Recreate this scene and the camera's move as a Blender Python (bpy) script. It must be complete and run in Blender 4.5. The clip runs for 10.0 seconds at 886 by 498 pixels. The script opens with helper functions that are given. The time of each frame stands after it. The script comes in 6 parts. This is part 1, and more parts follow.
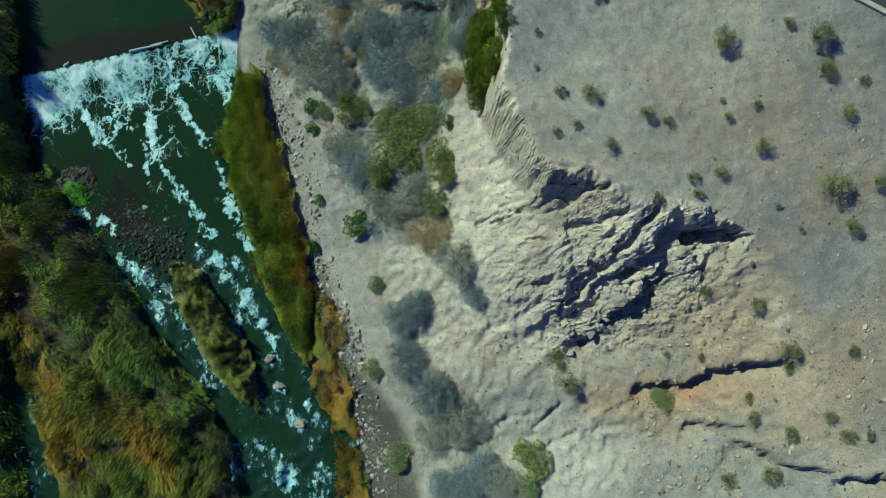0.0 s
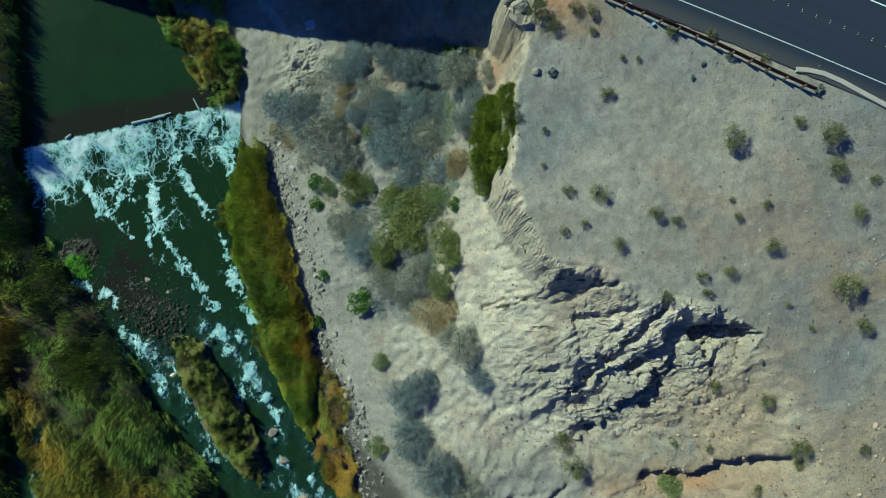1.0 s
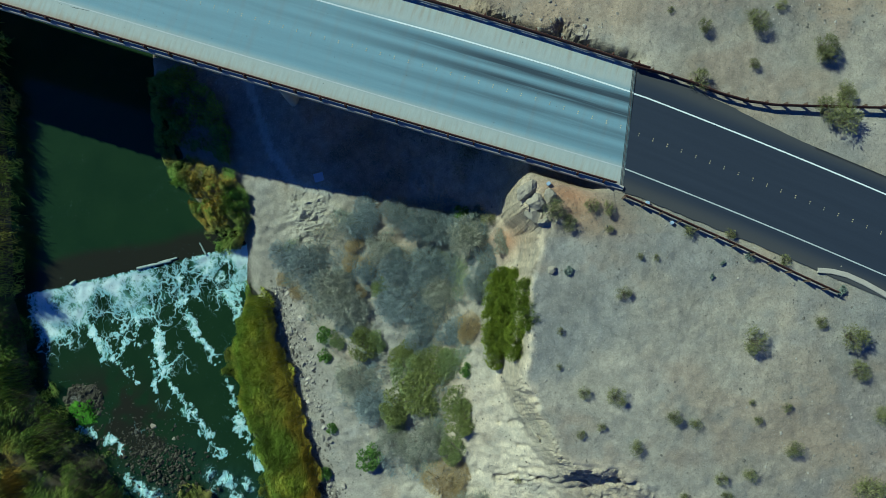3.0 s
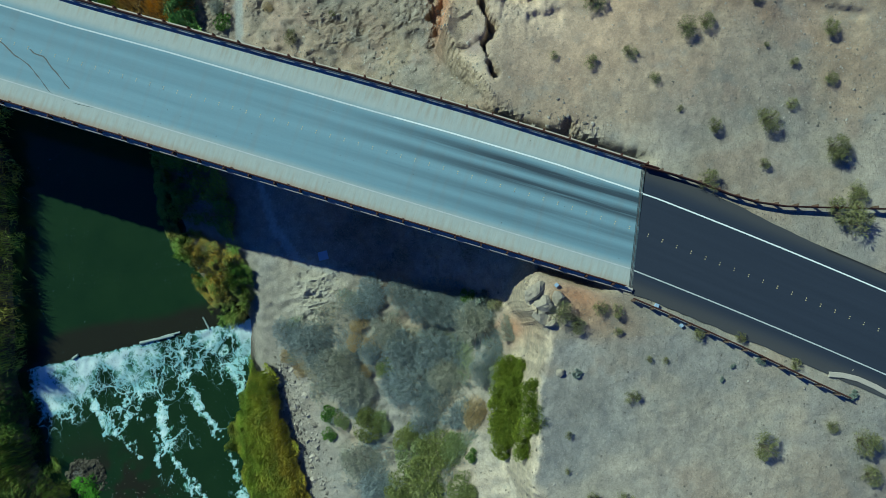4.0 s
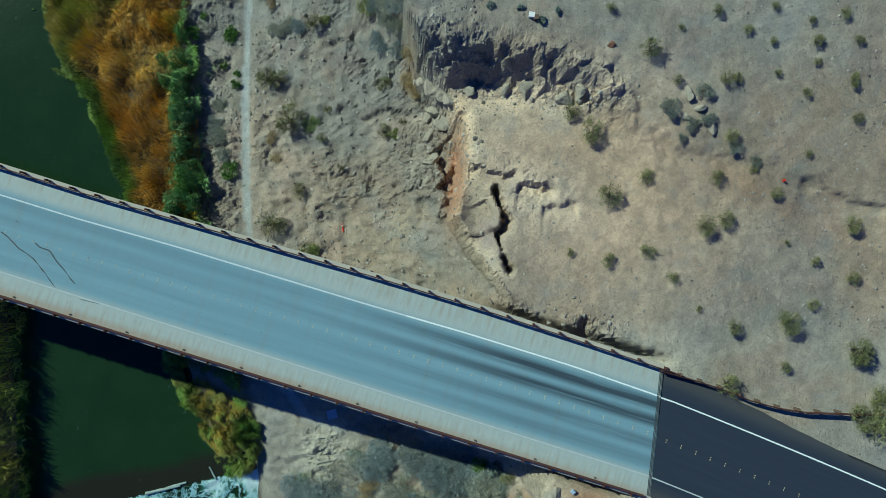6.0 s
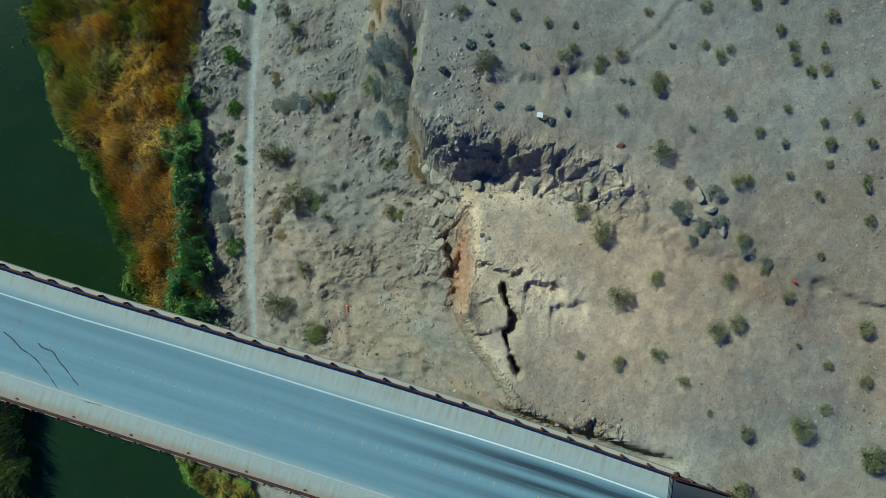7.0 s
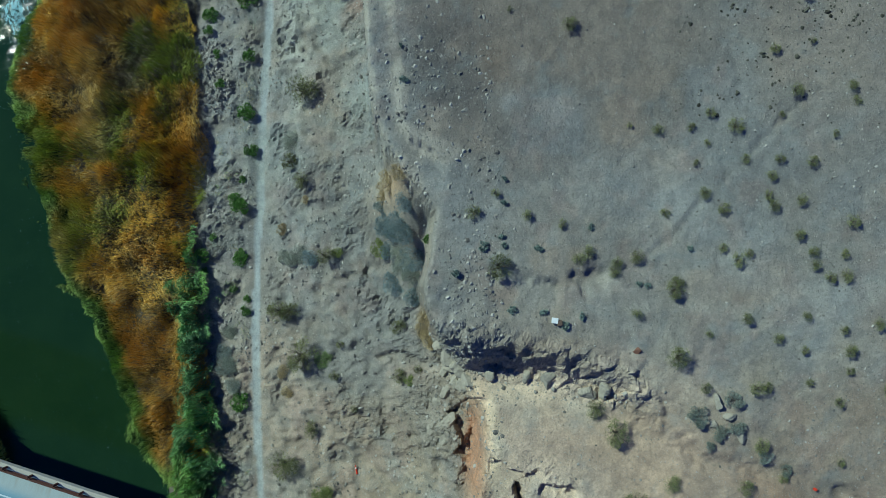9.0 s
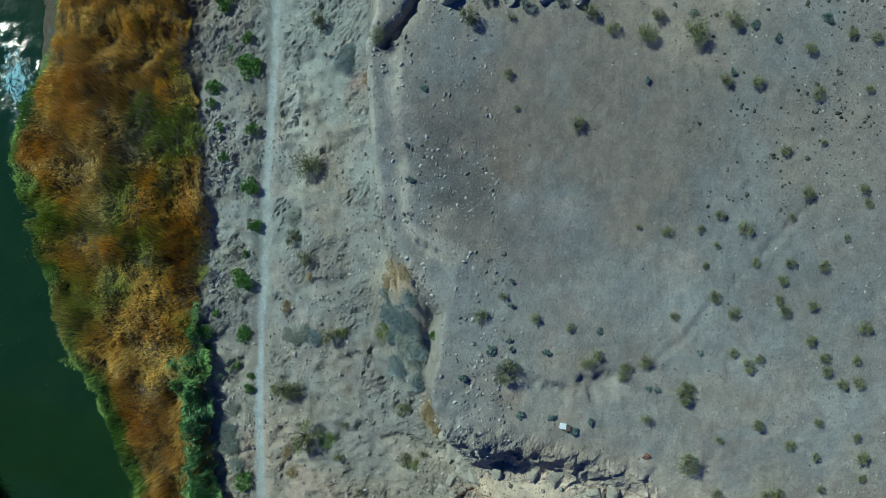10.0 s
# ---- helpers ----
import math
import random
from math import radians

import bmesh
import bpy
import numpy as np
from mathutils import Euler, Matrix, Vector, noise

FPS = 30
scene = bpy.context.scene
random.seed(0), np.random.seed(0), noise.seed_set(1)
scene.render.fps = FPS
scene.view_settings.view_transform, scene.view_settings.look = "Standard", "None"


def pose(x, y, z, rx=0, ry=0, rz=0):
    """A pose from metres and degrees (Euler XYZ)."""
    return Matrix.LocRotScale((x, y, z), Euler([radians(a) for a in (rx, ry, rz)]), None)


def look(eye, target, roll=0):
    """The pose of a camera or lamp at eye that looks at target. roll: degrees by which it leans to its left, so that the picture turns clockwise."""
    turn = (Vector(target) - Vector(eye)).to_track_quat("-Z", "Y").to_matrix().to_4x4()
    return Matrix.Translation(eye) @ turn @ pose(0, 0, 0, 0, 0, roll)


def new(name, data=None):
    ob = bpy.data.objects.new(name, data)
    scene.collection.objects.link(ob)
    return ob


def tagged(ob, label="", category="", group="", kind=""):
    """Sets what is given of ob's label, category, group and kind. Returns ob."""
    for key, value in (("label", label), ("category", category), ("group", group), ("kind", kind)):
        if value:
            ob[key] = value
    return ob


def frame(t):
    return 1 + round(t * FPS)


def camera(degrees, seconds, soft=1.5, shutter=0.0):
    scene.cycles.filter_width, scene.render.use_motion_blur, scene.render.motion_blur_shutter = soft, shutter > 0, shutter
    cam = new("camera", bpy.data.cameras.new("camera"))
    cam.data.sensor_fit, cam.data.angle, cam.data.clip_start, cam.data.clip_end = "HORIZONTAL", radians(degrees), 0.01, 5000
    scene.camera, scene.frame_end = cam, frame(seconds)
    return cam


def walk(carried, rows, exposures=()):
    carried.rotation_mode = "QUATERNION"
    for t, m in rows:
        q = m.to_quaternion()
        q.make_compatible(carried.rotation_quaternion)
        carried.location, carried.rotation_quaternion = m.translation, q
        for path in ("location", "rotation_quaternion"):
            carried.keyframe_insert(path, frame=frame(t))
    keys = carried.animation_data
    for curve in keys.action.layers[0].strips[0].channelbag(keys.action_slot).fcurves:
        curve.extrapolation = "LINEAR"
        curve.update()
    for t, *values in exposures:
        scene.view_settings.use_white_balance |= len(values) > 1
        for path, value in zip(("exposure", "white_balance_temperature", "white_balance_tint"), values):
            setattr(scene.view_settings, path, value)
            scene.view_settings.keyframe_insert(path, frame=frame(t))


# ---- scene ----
cam = camera(72.0, 10.0, soft=0.5)
EYE = 58.5
# seconds, metres east and north, degrees of tilt towards the flight and of turn
ROWS = [
    (0.0, -0.00, 0.00, 3.61, -2.17),
    (1.0, -0.27, 9.95, 3.61, -2.18),
    (2.0, -0.57, 19.85, 3.60, -2.18),
    (3.0, -0.88, 29.64, 3.59, -2.18),
    (4.0, -1.18, 39.52, 3.58, -2.19),
    (5.0, -1.47, 49.30, 3.57, -2.19),
    (6.0, -1.76, 59.02, 3.56, -2.20),
    (7.0, -2.07, 68.83, 3.55, -2.22),
    (8.0, -2.29, 78.60, 3.53, -2.25),
    (9.0, -2.52, 88.30, 3.49, -2.29),
    (10.0, -2.75, 98.00, 3.46, -2.34),
]
walk(cam, [(t, pose(x, y, EYE, tilt) @ pose(0, 0, 0, 0, 0, turn)) for t, x, y, tilt, turn in ROWS],
     exposures=[(0.0, 0.38, 6570, -23), (5.0, 0.33, 6260, -21), (7.0, 0.25, 6250, -19), (8.0, 0.22, 6000, -20), (10.0, 0.28, 5680, -20)])

# ---- light ----
SUN_AZIMUTH, SUN_HEIGHT = radians(143.0), radians(38.0)
SUN_WAY = Vector((math.cos(SUN_AZIMUTH) * math.cos(SUN_HEIGHT), math.sin(SUN_AZIMUTH) * math.cos(SUN_HEIGHT), math.sin(SUN_HEIGHT)))
world = bpy.data.worlds.new("sky")
scene.world = world
world.use_nodes = True
sky = world.node_tree.nodes.new("ShaderNodeTexSky")
sky.sky_type, sky.sun_disc, sky.ozone_density, sky.dust_density = "NISHITA", False, 9.0, 0.0
sky.sun_elevation, sky.sun_rotation = SUN_HEIGHT, math.pi / 2 - SUN_AZIMUTH
world.node_tree.nodes["Background"].inputs[1].default_value = 0.032
deep = world.node_tree.nodes.new("ShaderNodeMix")
deep.data_type, deep.blend_type = "RGBA", "MULTIPLY"
deep.inputs[0].default_value = 1.0
deep.inputs[7].default_value = (0.42, 0.72, 1.70, 1.0)
world.node_tree.links.new(sky.outputs[0], deep.inputs[6])
world.node_tree.links.new(deep.outputs[2], world.node_tree.nodes["Background"].inputs[0])
lamp = bpy.data.lights.new("sun", "SUN")
lamp.energy, lamp.angle, lamp.color = 3.4, radians(0.6), (1.0, 0.95, 0.86)
sun = new("sun", lamp)
sun.matrix_world = look(SUN_WAY * 300, (0, 0, 0))


# ---- materials ----
class Nodes:
    """A small wrapper to write node materials briefly."""

    def __init__(self, name, rough=0.9, metal=0.0):
        self.m = bpy.data.materials.new(name)
        self.m.use_nodes = True
        self.t = self.m.node_tree
        self.b = self.t.nodes["Principled BSDF"]
        self.b.inputs["Roughness"].default_value = rough
        self.b.inputs["Metallic"].default_value = metal
        self.b.inputs["Specular IOR Level"].default_value = 0.25

    def put(self, socket, value):
        if isinstance(value, bpy.types.NodeSocket):
            self.t.links.new(value, socket)
        elif isinstance(value, tuple) and len(value) == 3 and socket.type == "RGBA":
            socket.default_value = (*value, 1)
        else:
            socket.default_value = value

    def coords(self, kind="Object"):
        return self.t.nodes.new("ShaderNodeTexCoord").outputs[kind]

    def place(self):
        return self.t.nodes.new("ShaderNodeNewGeometry").outputs["Position"]

    def island(self):
        return self.t.nodes.new("ShaderNodeNewGeometry").outputs["Random Per Island"]

    def each(self):
        return self.t.nodes.new("ShaderNodeObjectInfo").outputs["Random"]

    def attr(self, name, out="Color"):
        n = self.t.nodes.new("ShaderNodeAttribute")
        n.attribute_name = name
        return n.outputs[out]

    def map(self, vec, scale=(1, 1, 1), turn=0.0):
        n = self.t.nodes.new("ShaderNodeMapping")
        self.put(n.inputs["Vector"], vec)
        n.inputs["Scale"].default_value = scale
        n.inputs["Rotation"].default_value = (0, 0, turn)
        return n.outputs[0]

    def noise(self, vec, scale, detail=4.0, rough=0.55, bend=0.0):
        n = self.t.nodes.new("ShaderNodeTexNoise")
        self.put(n.inputs["Vector"], vec)
        n.inputs["Scale"].default_value, n.inputs["Detail"].default_value = scale, detail
        n.inputs["Roughness"].default_value, n.inputs["Distortion"].default_value = rough, bend
        return n.outputs["Fac"]

    def cells(self, vec, scale, feature="F1", out="Distance"):
        n = self.t.nodes.new("ShaderNodeTexVoronoi")
        n.feature = feature
        self.put(n.inputs["Vector"], vec)
        n.inputs["Scale"].default_value = scale
        return n.outputs[out]

    def math(self, op, a, b=0.0, clamp=False):
        n = self.t.nodes.new("ShaderNodeMath")
        n.operation, n.use_clamp = op, clamp
        self.put(n.inputs[0], a)
        self.put(n.inputs[1], b)
        return n.outputs[0]

    def span(self, v, a, b, lo=0.0, hi=1.0):
        n = self.t.nodes.new("ShaderNodeMapRange")
        n.interpolation_type = "SMOOTHSTEP"
        self.put(n.inputs[0], v)
        for k, x in enumerate((a, b, lo, hi)):
            self.put(n.inputs[k + 1], x)
        return n.outputs[0]

    def mix(self, f, a, b, kind="MIX"):
        n = self.t.nodes.new("ShaderNodeMix")
        n.data_type, n.blend_type = "RGBA", kind
        self.put(n.inputs[0], f)
        self.put(n.inputs[6], a)
        self.put(n.inputs[7], b)
        return n.outputs[2]

    def warp(self, vec, scale, much):
        n = self.t.nodes.new("ShaderNodeTexNoise")
        self.put(n.inputs["Vector"], vec)
        n.inputs["Scale"].default_value = scale
        n.inputs["Detail"].default_value = 2.0
        s = self.t.nodes.new("ShaderNodeVectorMath")
        s.operation = "SUBTRACT"
        self.put(s.inputs[0], n.outputs["Color"])
        s.inputs[1].default_value = (0.5, 0.5, 0.5)
        m = self.t.nodes.new("ShaderNodeVectorMath")
        m.operation = "SCALE"
        self.put(m.inputs[0], s.outputs[0])
        m.inputs["Scale"].default_value = much
        a = self.t.nodes.new("ShaderNodeVectorMath")
        a.operation = "ADD"
        self.put(a.inputs[0], vec)
        self.put(a.inputs[1], m.outputs[0])
        return a.outputs[0]

    def bump(self, height, strength=0.5, distance=0.05):
        n = self.t.nodes.new("ShaderNodeBump")
        n.inputs["Strength"].default_value, n.inputs["Distance"].default_value = strength, distance
        self.put(n.inputs["Height"], height)
        self.t.links.new(n.outputs[0], self.b.inputs["Normal"])
        return self

    def colour(self, c):
        self.put(self.b.inputs["Base Color"], c)
        return self

    def rough(self, v):
        self.put(self.b.inputs["Roughness"], v)
        return self


def ground_material():
    n = Nodes("desert_ground", 0.95)
    p = n.place()
    base, rocky, stony = n.attr("soil"), n.attr("rocky", "Fac"), n.attr("stony", "Fac")
    broad = n.noise(p, 0.12, 5, 0.6)
    patch = n.noise(p, 0.9, 6, 0.66)
    grain = n.noise(p, 5.0, 5, 0.75)
    c = n.mix(1.0, base, n.mix(broad, (0.82, 0.82, 0.84), (1.16, 1.15, 1.12)), "MULTIPLY")
    c = n.mix(1.0, c, n.mix(n.span(patch, 0.28, 0.72), (0.82, 0.82, 0.83), (1.18, 1.17, 1.15)), "MULTIPLY")
    c = n.mix(1.0, c, n.mix(n.span(grain, 0.30, 0.70), (0.84, 0.84, 0.84), (1.16, 1.16, 1.16)), "MULTIPLY")
    c = n.mix(n.math("MULTIPLY", n.span(n.noise(p, 0.35, 4, 0.6), 0.52, 0.72), 0.35), c, (0.25, 0.285, 0.285))
    c = n.mix(1.0, c, n.mix(n.span(n.noise(p, 13.0, 3, 0.8), 0.3, 0.7), (0.90, 0.90, 0.90), (1.10, 1.10, 1.10)), "MULTIPLY")
    sizes = []
    for scale, edge, low, tall in ((2.2, 0.17, 0.66, 0.36), (4.6, 0.26, 0.48, 0.22), (9.0, 0.34, 0.40, 0.10)):
        warped = n.warp(p, scale * 1.5, 0.22 / scale)
        d, tint = n.cells(warped, scale), n.cells(warped, scale, out="Color")
        split = n.t.nodes.new("ShaderNodeSeparateColor")
        n.put(split.inputs[0], tint)
        some = n.math("MULTIPLY", n.span(d, edge, edge * 0.6), n.span(n.math("ADD", split.outputs[0], n.math("MULTIPLY", stony, 0.18)), low + 0.1, low + 0.14))
        c = n.mix(n.math("MULTIPLY", some, 0.60), c, n.mix(split.outputs[1], (0.19, 0.187, 0.175), (0.62, 0.60, 0.54)))
        sizes.append(n.math("MULTIPLY", some, tall))
    h = n.math("ADD", n.math("MULTIPLY", n.noise(p, 1.6, 9, 0.74), n.math("ADD", n.math("MULTIPLY", rocky, 0.40), n.math("ADD", n.math("MULTIPLY", stony, 0.22), 0.10))), n.math("ADD", n.math("ADD", sizes[0], sizes[1]), sizes[2]))
    crag = n.math("SUBTRACT", 1.0, n.math("MULTIPLY", n.math("ABSOLUTE", n.math("SUBTRACT", n.noise(n.warp(p, 0.8, 0.6), 1.1, 7, 0.62), 0.5)), 4.0), True)
    joints = n.span(n.cells(n.warp(p, 1.4, 0.5), 0.9, "DISTANCE_TO_EDGE"), 0.0, 0.10)
    h = n.math("ADD", h, n.math("MULTIPLY", rocky, n.math("ADD", n.math("MULTIPLY", crag, 0.28), n.math("MULTIPLY", joints, 0.05))))
    c = n.mix(n.math("MULTIPLY", rocky, n.math("MULTIPLY", n.math("SUBTRACT", 1.0, joints), 0.12)), c, (0.12, 0.115, 0.105))
    return n.colour(c).bump(h, 1.0, 0.55).m


def water_material():
    n = Nodes("river_water", 0.12)
    p = n.place()
    n.b.inputs["Specular IOR Level"].default_value = 0.5
    n.b.inputs["IOR"].default_value = 1.33
    foam, rapid = n.attr("foam", "Fac"), n.attr("rapid", "Fac")
    flow = n.map(n.warp(n.warp(p, 0.30, 1.6), 1.3, 0.5), (1.0, 0.55, 1.0), radians(-28))

    def thread(scale, width, detail):
        v = n.noise(flow, scale, detail, 0.55)
        return n.span(n.math("ABSOLUTE", n.math("SUBTRACT", v, 0.5)), width, 0.0)

    # a net of foam lines, its meshes drawn out down the current
    net = n.map(n.warp(n.warp(n.warp(p, 0.45, 2.6), 1.5, 1.0), 4.0, 0.35), (1.0, 0.55, 1.0), radians(-24))
    fine = n.map(n.warp(n.warp(p, 1.6, 0.9), 5.0, 0.25), (1.0, 0.5, 1.0), radians(-24))

    def web(q, scale, width):
        return n.span(n.cells(q, scale, "DISTANCE_TO_EDGE"), width, 0.0)

    lace = n.math("MAXIMUM", web(net, 0.42, n.math("MULTIPLY", foam, 0.17)), n.math("MULTIPLY", web(net, 0.95, n.math("MULTIPLY", foam, 0.13)), n.span(foam, 0.25, 0.6)))
    lace = n.math("MAXIMUM", lace, n.math("MULTIPLY", web(fine, 1.9, n.math("MULTIPLY", foam, 0.11)), n.span(foam, 0.55, 0.9)))
    lace = n.math("MAXIMUM", lace, n.math("MULTIPLY", thread(1.0, n.math("MULTIPLY", foam, 0.07), 4.0), n.span(foam, 0.2, 0.5)))
    lace = n.math("MULTIPLY", lace, n.span(foam, 0.08, 0.35))
    sheet = n.span(n.math("ADD", n.math("MULTIPLY", foam, 1.0), n.math("MULTIPLY", n.noise(flow, 2.4, 8, 0.74), 1.1)), 1.34, 1.58)
    churn = n.span(n.math("ADD", n.noise(n.map(n.warp(p, 0.9, 0.7), (1.0, 0.6, 1.0), radians(-30)), 1.3, 9, 0.75), n.math("MULTIPLY", rapid, 0.26)), 0.68, 0.82)
    churn = n.math("MULTIPLY", churn, n.span(rapid, 0.15, 0.6))
    white = n.math("MAXIMUM", n.math("MAXIMUM", lace, sheet), churn)
    white = n.math("MULTIPLY", white, n.span(n.noise(p, 3.2, 6, 0.75), 0.25, 0.50, 0.70, 1.15), True)
    depth = n.mix(n.noise(p, 0.25, 3), (0.009, 0.026, 0.011), (0.017, 0.041, 0.016))
    depth = n.mix(n.math("MULTIPLY", n.attr("shoal", "Fac"), 0.85), depth, (0.020, 0.019, 0.014))
    depth = n.mix(n.math("MULTIPLY", rapid, 0.5), depth, (0.020, 0.062, 0.066))
    depth = n.mix(n.math("MULTIPLY", n.span(foam, 0.35, 0.9), 0.75), depth, (0.055, 0.20, 0.155))
    depth = n.mix(n.math("MULTIPLY", n.span(foam, 0.45, 0.85), n.span(n.noise(p, 0.6, 3), 0.25, 0.65)), depth, (0.20, 0.42, 0.34))
    speck = n.math("MULTIPLY", n.span(n.noise(p, 4.5, 3, 0.6), 0.685, 0.715), n.span(n.noise(p, 0.22, 2), 0.44, 0.58))
    white = n.math("MAXIMUM", white, n.math("MULTIPLY", speck, 0.8))
    n.colour(n.mix(white, depth, n.mix(n.math("ADD", n.math("MULTIPLY", n.noise(p, 0.8, 4), 0.7), n.math("MULTIPLY", n.span(foam, 0.6, 1.0), 0.5), True), (0.15, 0.47, 0.56), (0.74, 0.94, 0.98))))
    n.rough(n.math("ADD", n.math("MULTIPLY", white, 0.6), 0.10))
    h = n.math("ADD", n.math("MULTIPLY", n.noise(p, 1.5, 4), n.math("ADD", n.math("MULTIPLY", rapid, 1.2), 0.07)), n.math("MULTIPLY", white, 0.14))
    return n.bump(h, 0.6, 0.25).m


def concrete_deck_material():
    n = Nodes("bridge_concrete", 0.85)
    o = n.coords()
    xyz = n.t.nodes.new("ShaderNodeSeparateXYZ")
    n.put(xyz.inputs[0], o)
    along, across = xyz.outputs[0], n.math("SUBTRACT", xyz.outputs[1], 0.3)
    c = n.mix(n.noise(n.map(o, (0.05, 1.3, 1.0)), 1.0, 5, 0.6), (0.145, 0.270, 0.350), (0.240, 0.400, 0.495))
    c = n.mix(n.math("MULTIPLY", n.span(n.noise(n.map(o, (0.5, 0.05, 1.0)), 2.0, 4, 0.6), 0.45, 0.75), 0.25), c, (0.22, 0.24, 0.24))
    lane = n.math("ABSOLUTE", across)
    # paler shoulders beyond the traffic lanes
    c = n.mix(n.math("MULTIPLY", n.span(lane, 3.2, 4.3), 0.75), c, n.mix(n.noise(n.map(o, (1.2, 0.4, 1.0)), 2.0, 5), (0.36, 0.42, 0.42), (0.52, 0.57, 0.54)))
    # rust washed off the rails, and run-off streaks across the shoulders
    drip = n.span(n.noise(n.map(o, (1.1, 0.10, 1.0)), 2.2, 4, 0.65), 0.42, 0.70)
    c = n.mix(n.math("MULTIPLY", n.math("MULTIPLY", drip, n.span(lane, 3.7, 5.2)), 0.45), c, (0.30, 0.255, 0.20))
    c = n.mix(n.math("MULTIPLY", n.span(across, -5.0, -5.9), 0.55), c, (0.30, 0.20, 0.14))
    # tyre-darkened wheel tracks, strongest towards the asphalt
    wheel = n.math("ABSOLUTE", n.math("SUBTRACT", lane, 1.85))
    wheel = n.math("SUBTRACT", 1.0, n.span(n.math("ABSOLUTE", n.math("SUBTRACT", wheel, 0.80)), 0.1, 0.85))
    worn = n.math("ADD", n.span(along, -36.0, -3.0), 0.20, True)
    side = n.span(across, -2.6, 2.2, 0.35, 1.0)
    streak = n.span(n.noise(n.map(o, (0.05, 1.7, 1.0)), 1.0, 4, 0.6), 0.15, 0.55)
    dark = n.math("MULTIPLY", n.math("MULTIPLY", n.math("MULTIPLY", wheel, worn), side), streak)
    c = n.mix(n.math("MULTIPLY", dark, 1.1, True), c, (0.045, 0.072, 0.100))
    spots = n.span(n.cells(o, 0.8), 0.06, 0.03)
    c = n.mix(n.math("MULTIPLY", spots, 0.6), c, (0.08, 0.09, 0.09))
    c = n.mix(1.0, c, n.mix(n.noise(o, 9.0, 4, 0.7), (0.86, 0.86, 0.86), (1.12, 1.12, 1.12)), "MULTIPLY")
    return n.colour(c).bump(n.noise(o, 14.0, 4), 0.25, 0.02).m


def plain_material(name, a, b, scale=3.0, rough=0.85, metal=0.0, bump=0.3, stretch=(1, 1, 1)):
    n = Nodes(name, rough, metal)
    o = n.map(n.coords(), stretch)
    c = n.mix(n.noise(o, scale, 5, 0.62), a, b)
    c = n.mix(1.0, c, n.mix(n.noise(o, scale * 7, 3, 0.6), (0.85, 0.85, 0.85), (1.15, 1.15, 1.15)), "MULTIPLY")
    return n.colour(c).bump(n.noise(o, scale * 5, 4), bump, 0.02).m


def asphalt_material():
    n = Nodes("asphalt", 0.88)
    p = n.place()
    o = n.attr("lane", "Vector")
    xyz = n.t.nodes.new("ShaderNodeSeparateXYZ")
    n.put(xyz.inputs[0], o)
    lane = n.math("ABSOLUTE", xyz.outputs[1])
    c = n.mix(n.noise(n.map(o, (0.06, 1.6, 1.0)), 1.0, 5, 0.6), (0.020, 0.030, 0.052), (0.034, 0.048, 0.077))
    c = n.mix(n.math("MULTIPLY", n.span(lane, 3.9, 5.4), 0.55), c, (0.085, 0.088, 0.088))
    c = n.mix(1.0, c, n.mix(n.noise(p, 11.0, 4, 0.75), (0.78, 0.78, 0.78), (1.25, 1.25, 1.25)), "MULTIPLY")
    return n.colour(c).bump(n.noise(p, 20.0, 3), 0.3, 0.015).m


def leaf_material(name, a, b, dark=0.6, other=None):
    n = Nodes(name, 0.75)
    r = n.island()
    c = n.mix(r, a, b)
    c = n.mix(n.each(), c, n.mix(0.5, c, (a[0] * dark, a[1] * dark, a[2] * dark)))
    if other:
        # some plants of the kind have another hue
        c = n.mix(n.span(n.math("FRACT", n.math("MULTIPLY", n.each(), 7.3)), 0.35, 0.75), c, n.mix(r, *other))
    n.colour(c)
    n.b.inputs["Subsurface Weight"].default_value = 0.0
    return n.m


def reed_material():
    n = Nodes("reed_blades", 0.8)
    c = n.mix(1.0, n.attr("tint"), n.mix(n.island(), (0.76, 0.76, 0.76), (1.26, 1.25, 1.22)), "MULTIPLY")
    return n.colour(c).m


GROUND, WATER, DECK, ASPHALT, REED = ground_material(), water_material(), concrete_deck_material(), asphalt_material(), reed_material()
CONCRETE = plain_material("weathered_concrete", (0.36, 0.35, 0.31), (0.52, 0.51, 0.46), 1.2)
RUST = plain_material("rusted_steel", (0.055, 0.028, 0.025), (0.15, 0.068, 0.052), 4.0, 0.75, 0.3)
STEEL = plain_material("dark_galvanised_steel", (0.07, 0.075, 0.08), (0.17, 0.17, 0.17), 3.0, 0.55, 0.6)
TIMBER = plain_material("weathered_post", (0.09, 0.065, 0.05), (0.18, 0.13, 0.10), 6.0)
WHITE_PAINT = plain_material("worn_white_line", (0.62, 0.76, 0.82), (0.84, 0.93, 0.95), 2.5)
WORN_LINE = plain_material("half_worn_line", (0.44, 0.55, 0.61), (0.66, 0.76, 0.81), 2.0)
FADED = plain_material("faded_white_line", (0.34, 0.42, 0.46), (0.56, 0.63, 0.66), 2.0)
PALE_WOOD = plain_material("wet_pale_wood", (0.16, 0.24, 0.25), (0.36, 0.46, 0.46), 3.0, 0.5)
YELLOW = plain_material("yellow_marker", (0.55, 0.48, 0.25), (0.72, 0.66, 0.45), 5.0, 0.5)
TAR = plain_material("tar_seal", (0.035, 0.055, 0.065), (0.07, 0.095, 0.11), 3.0, 0.6)
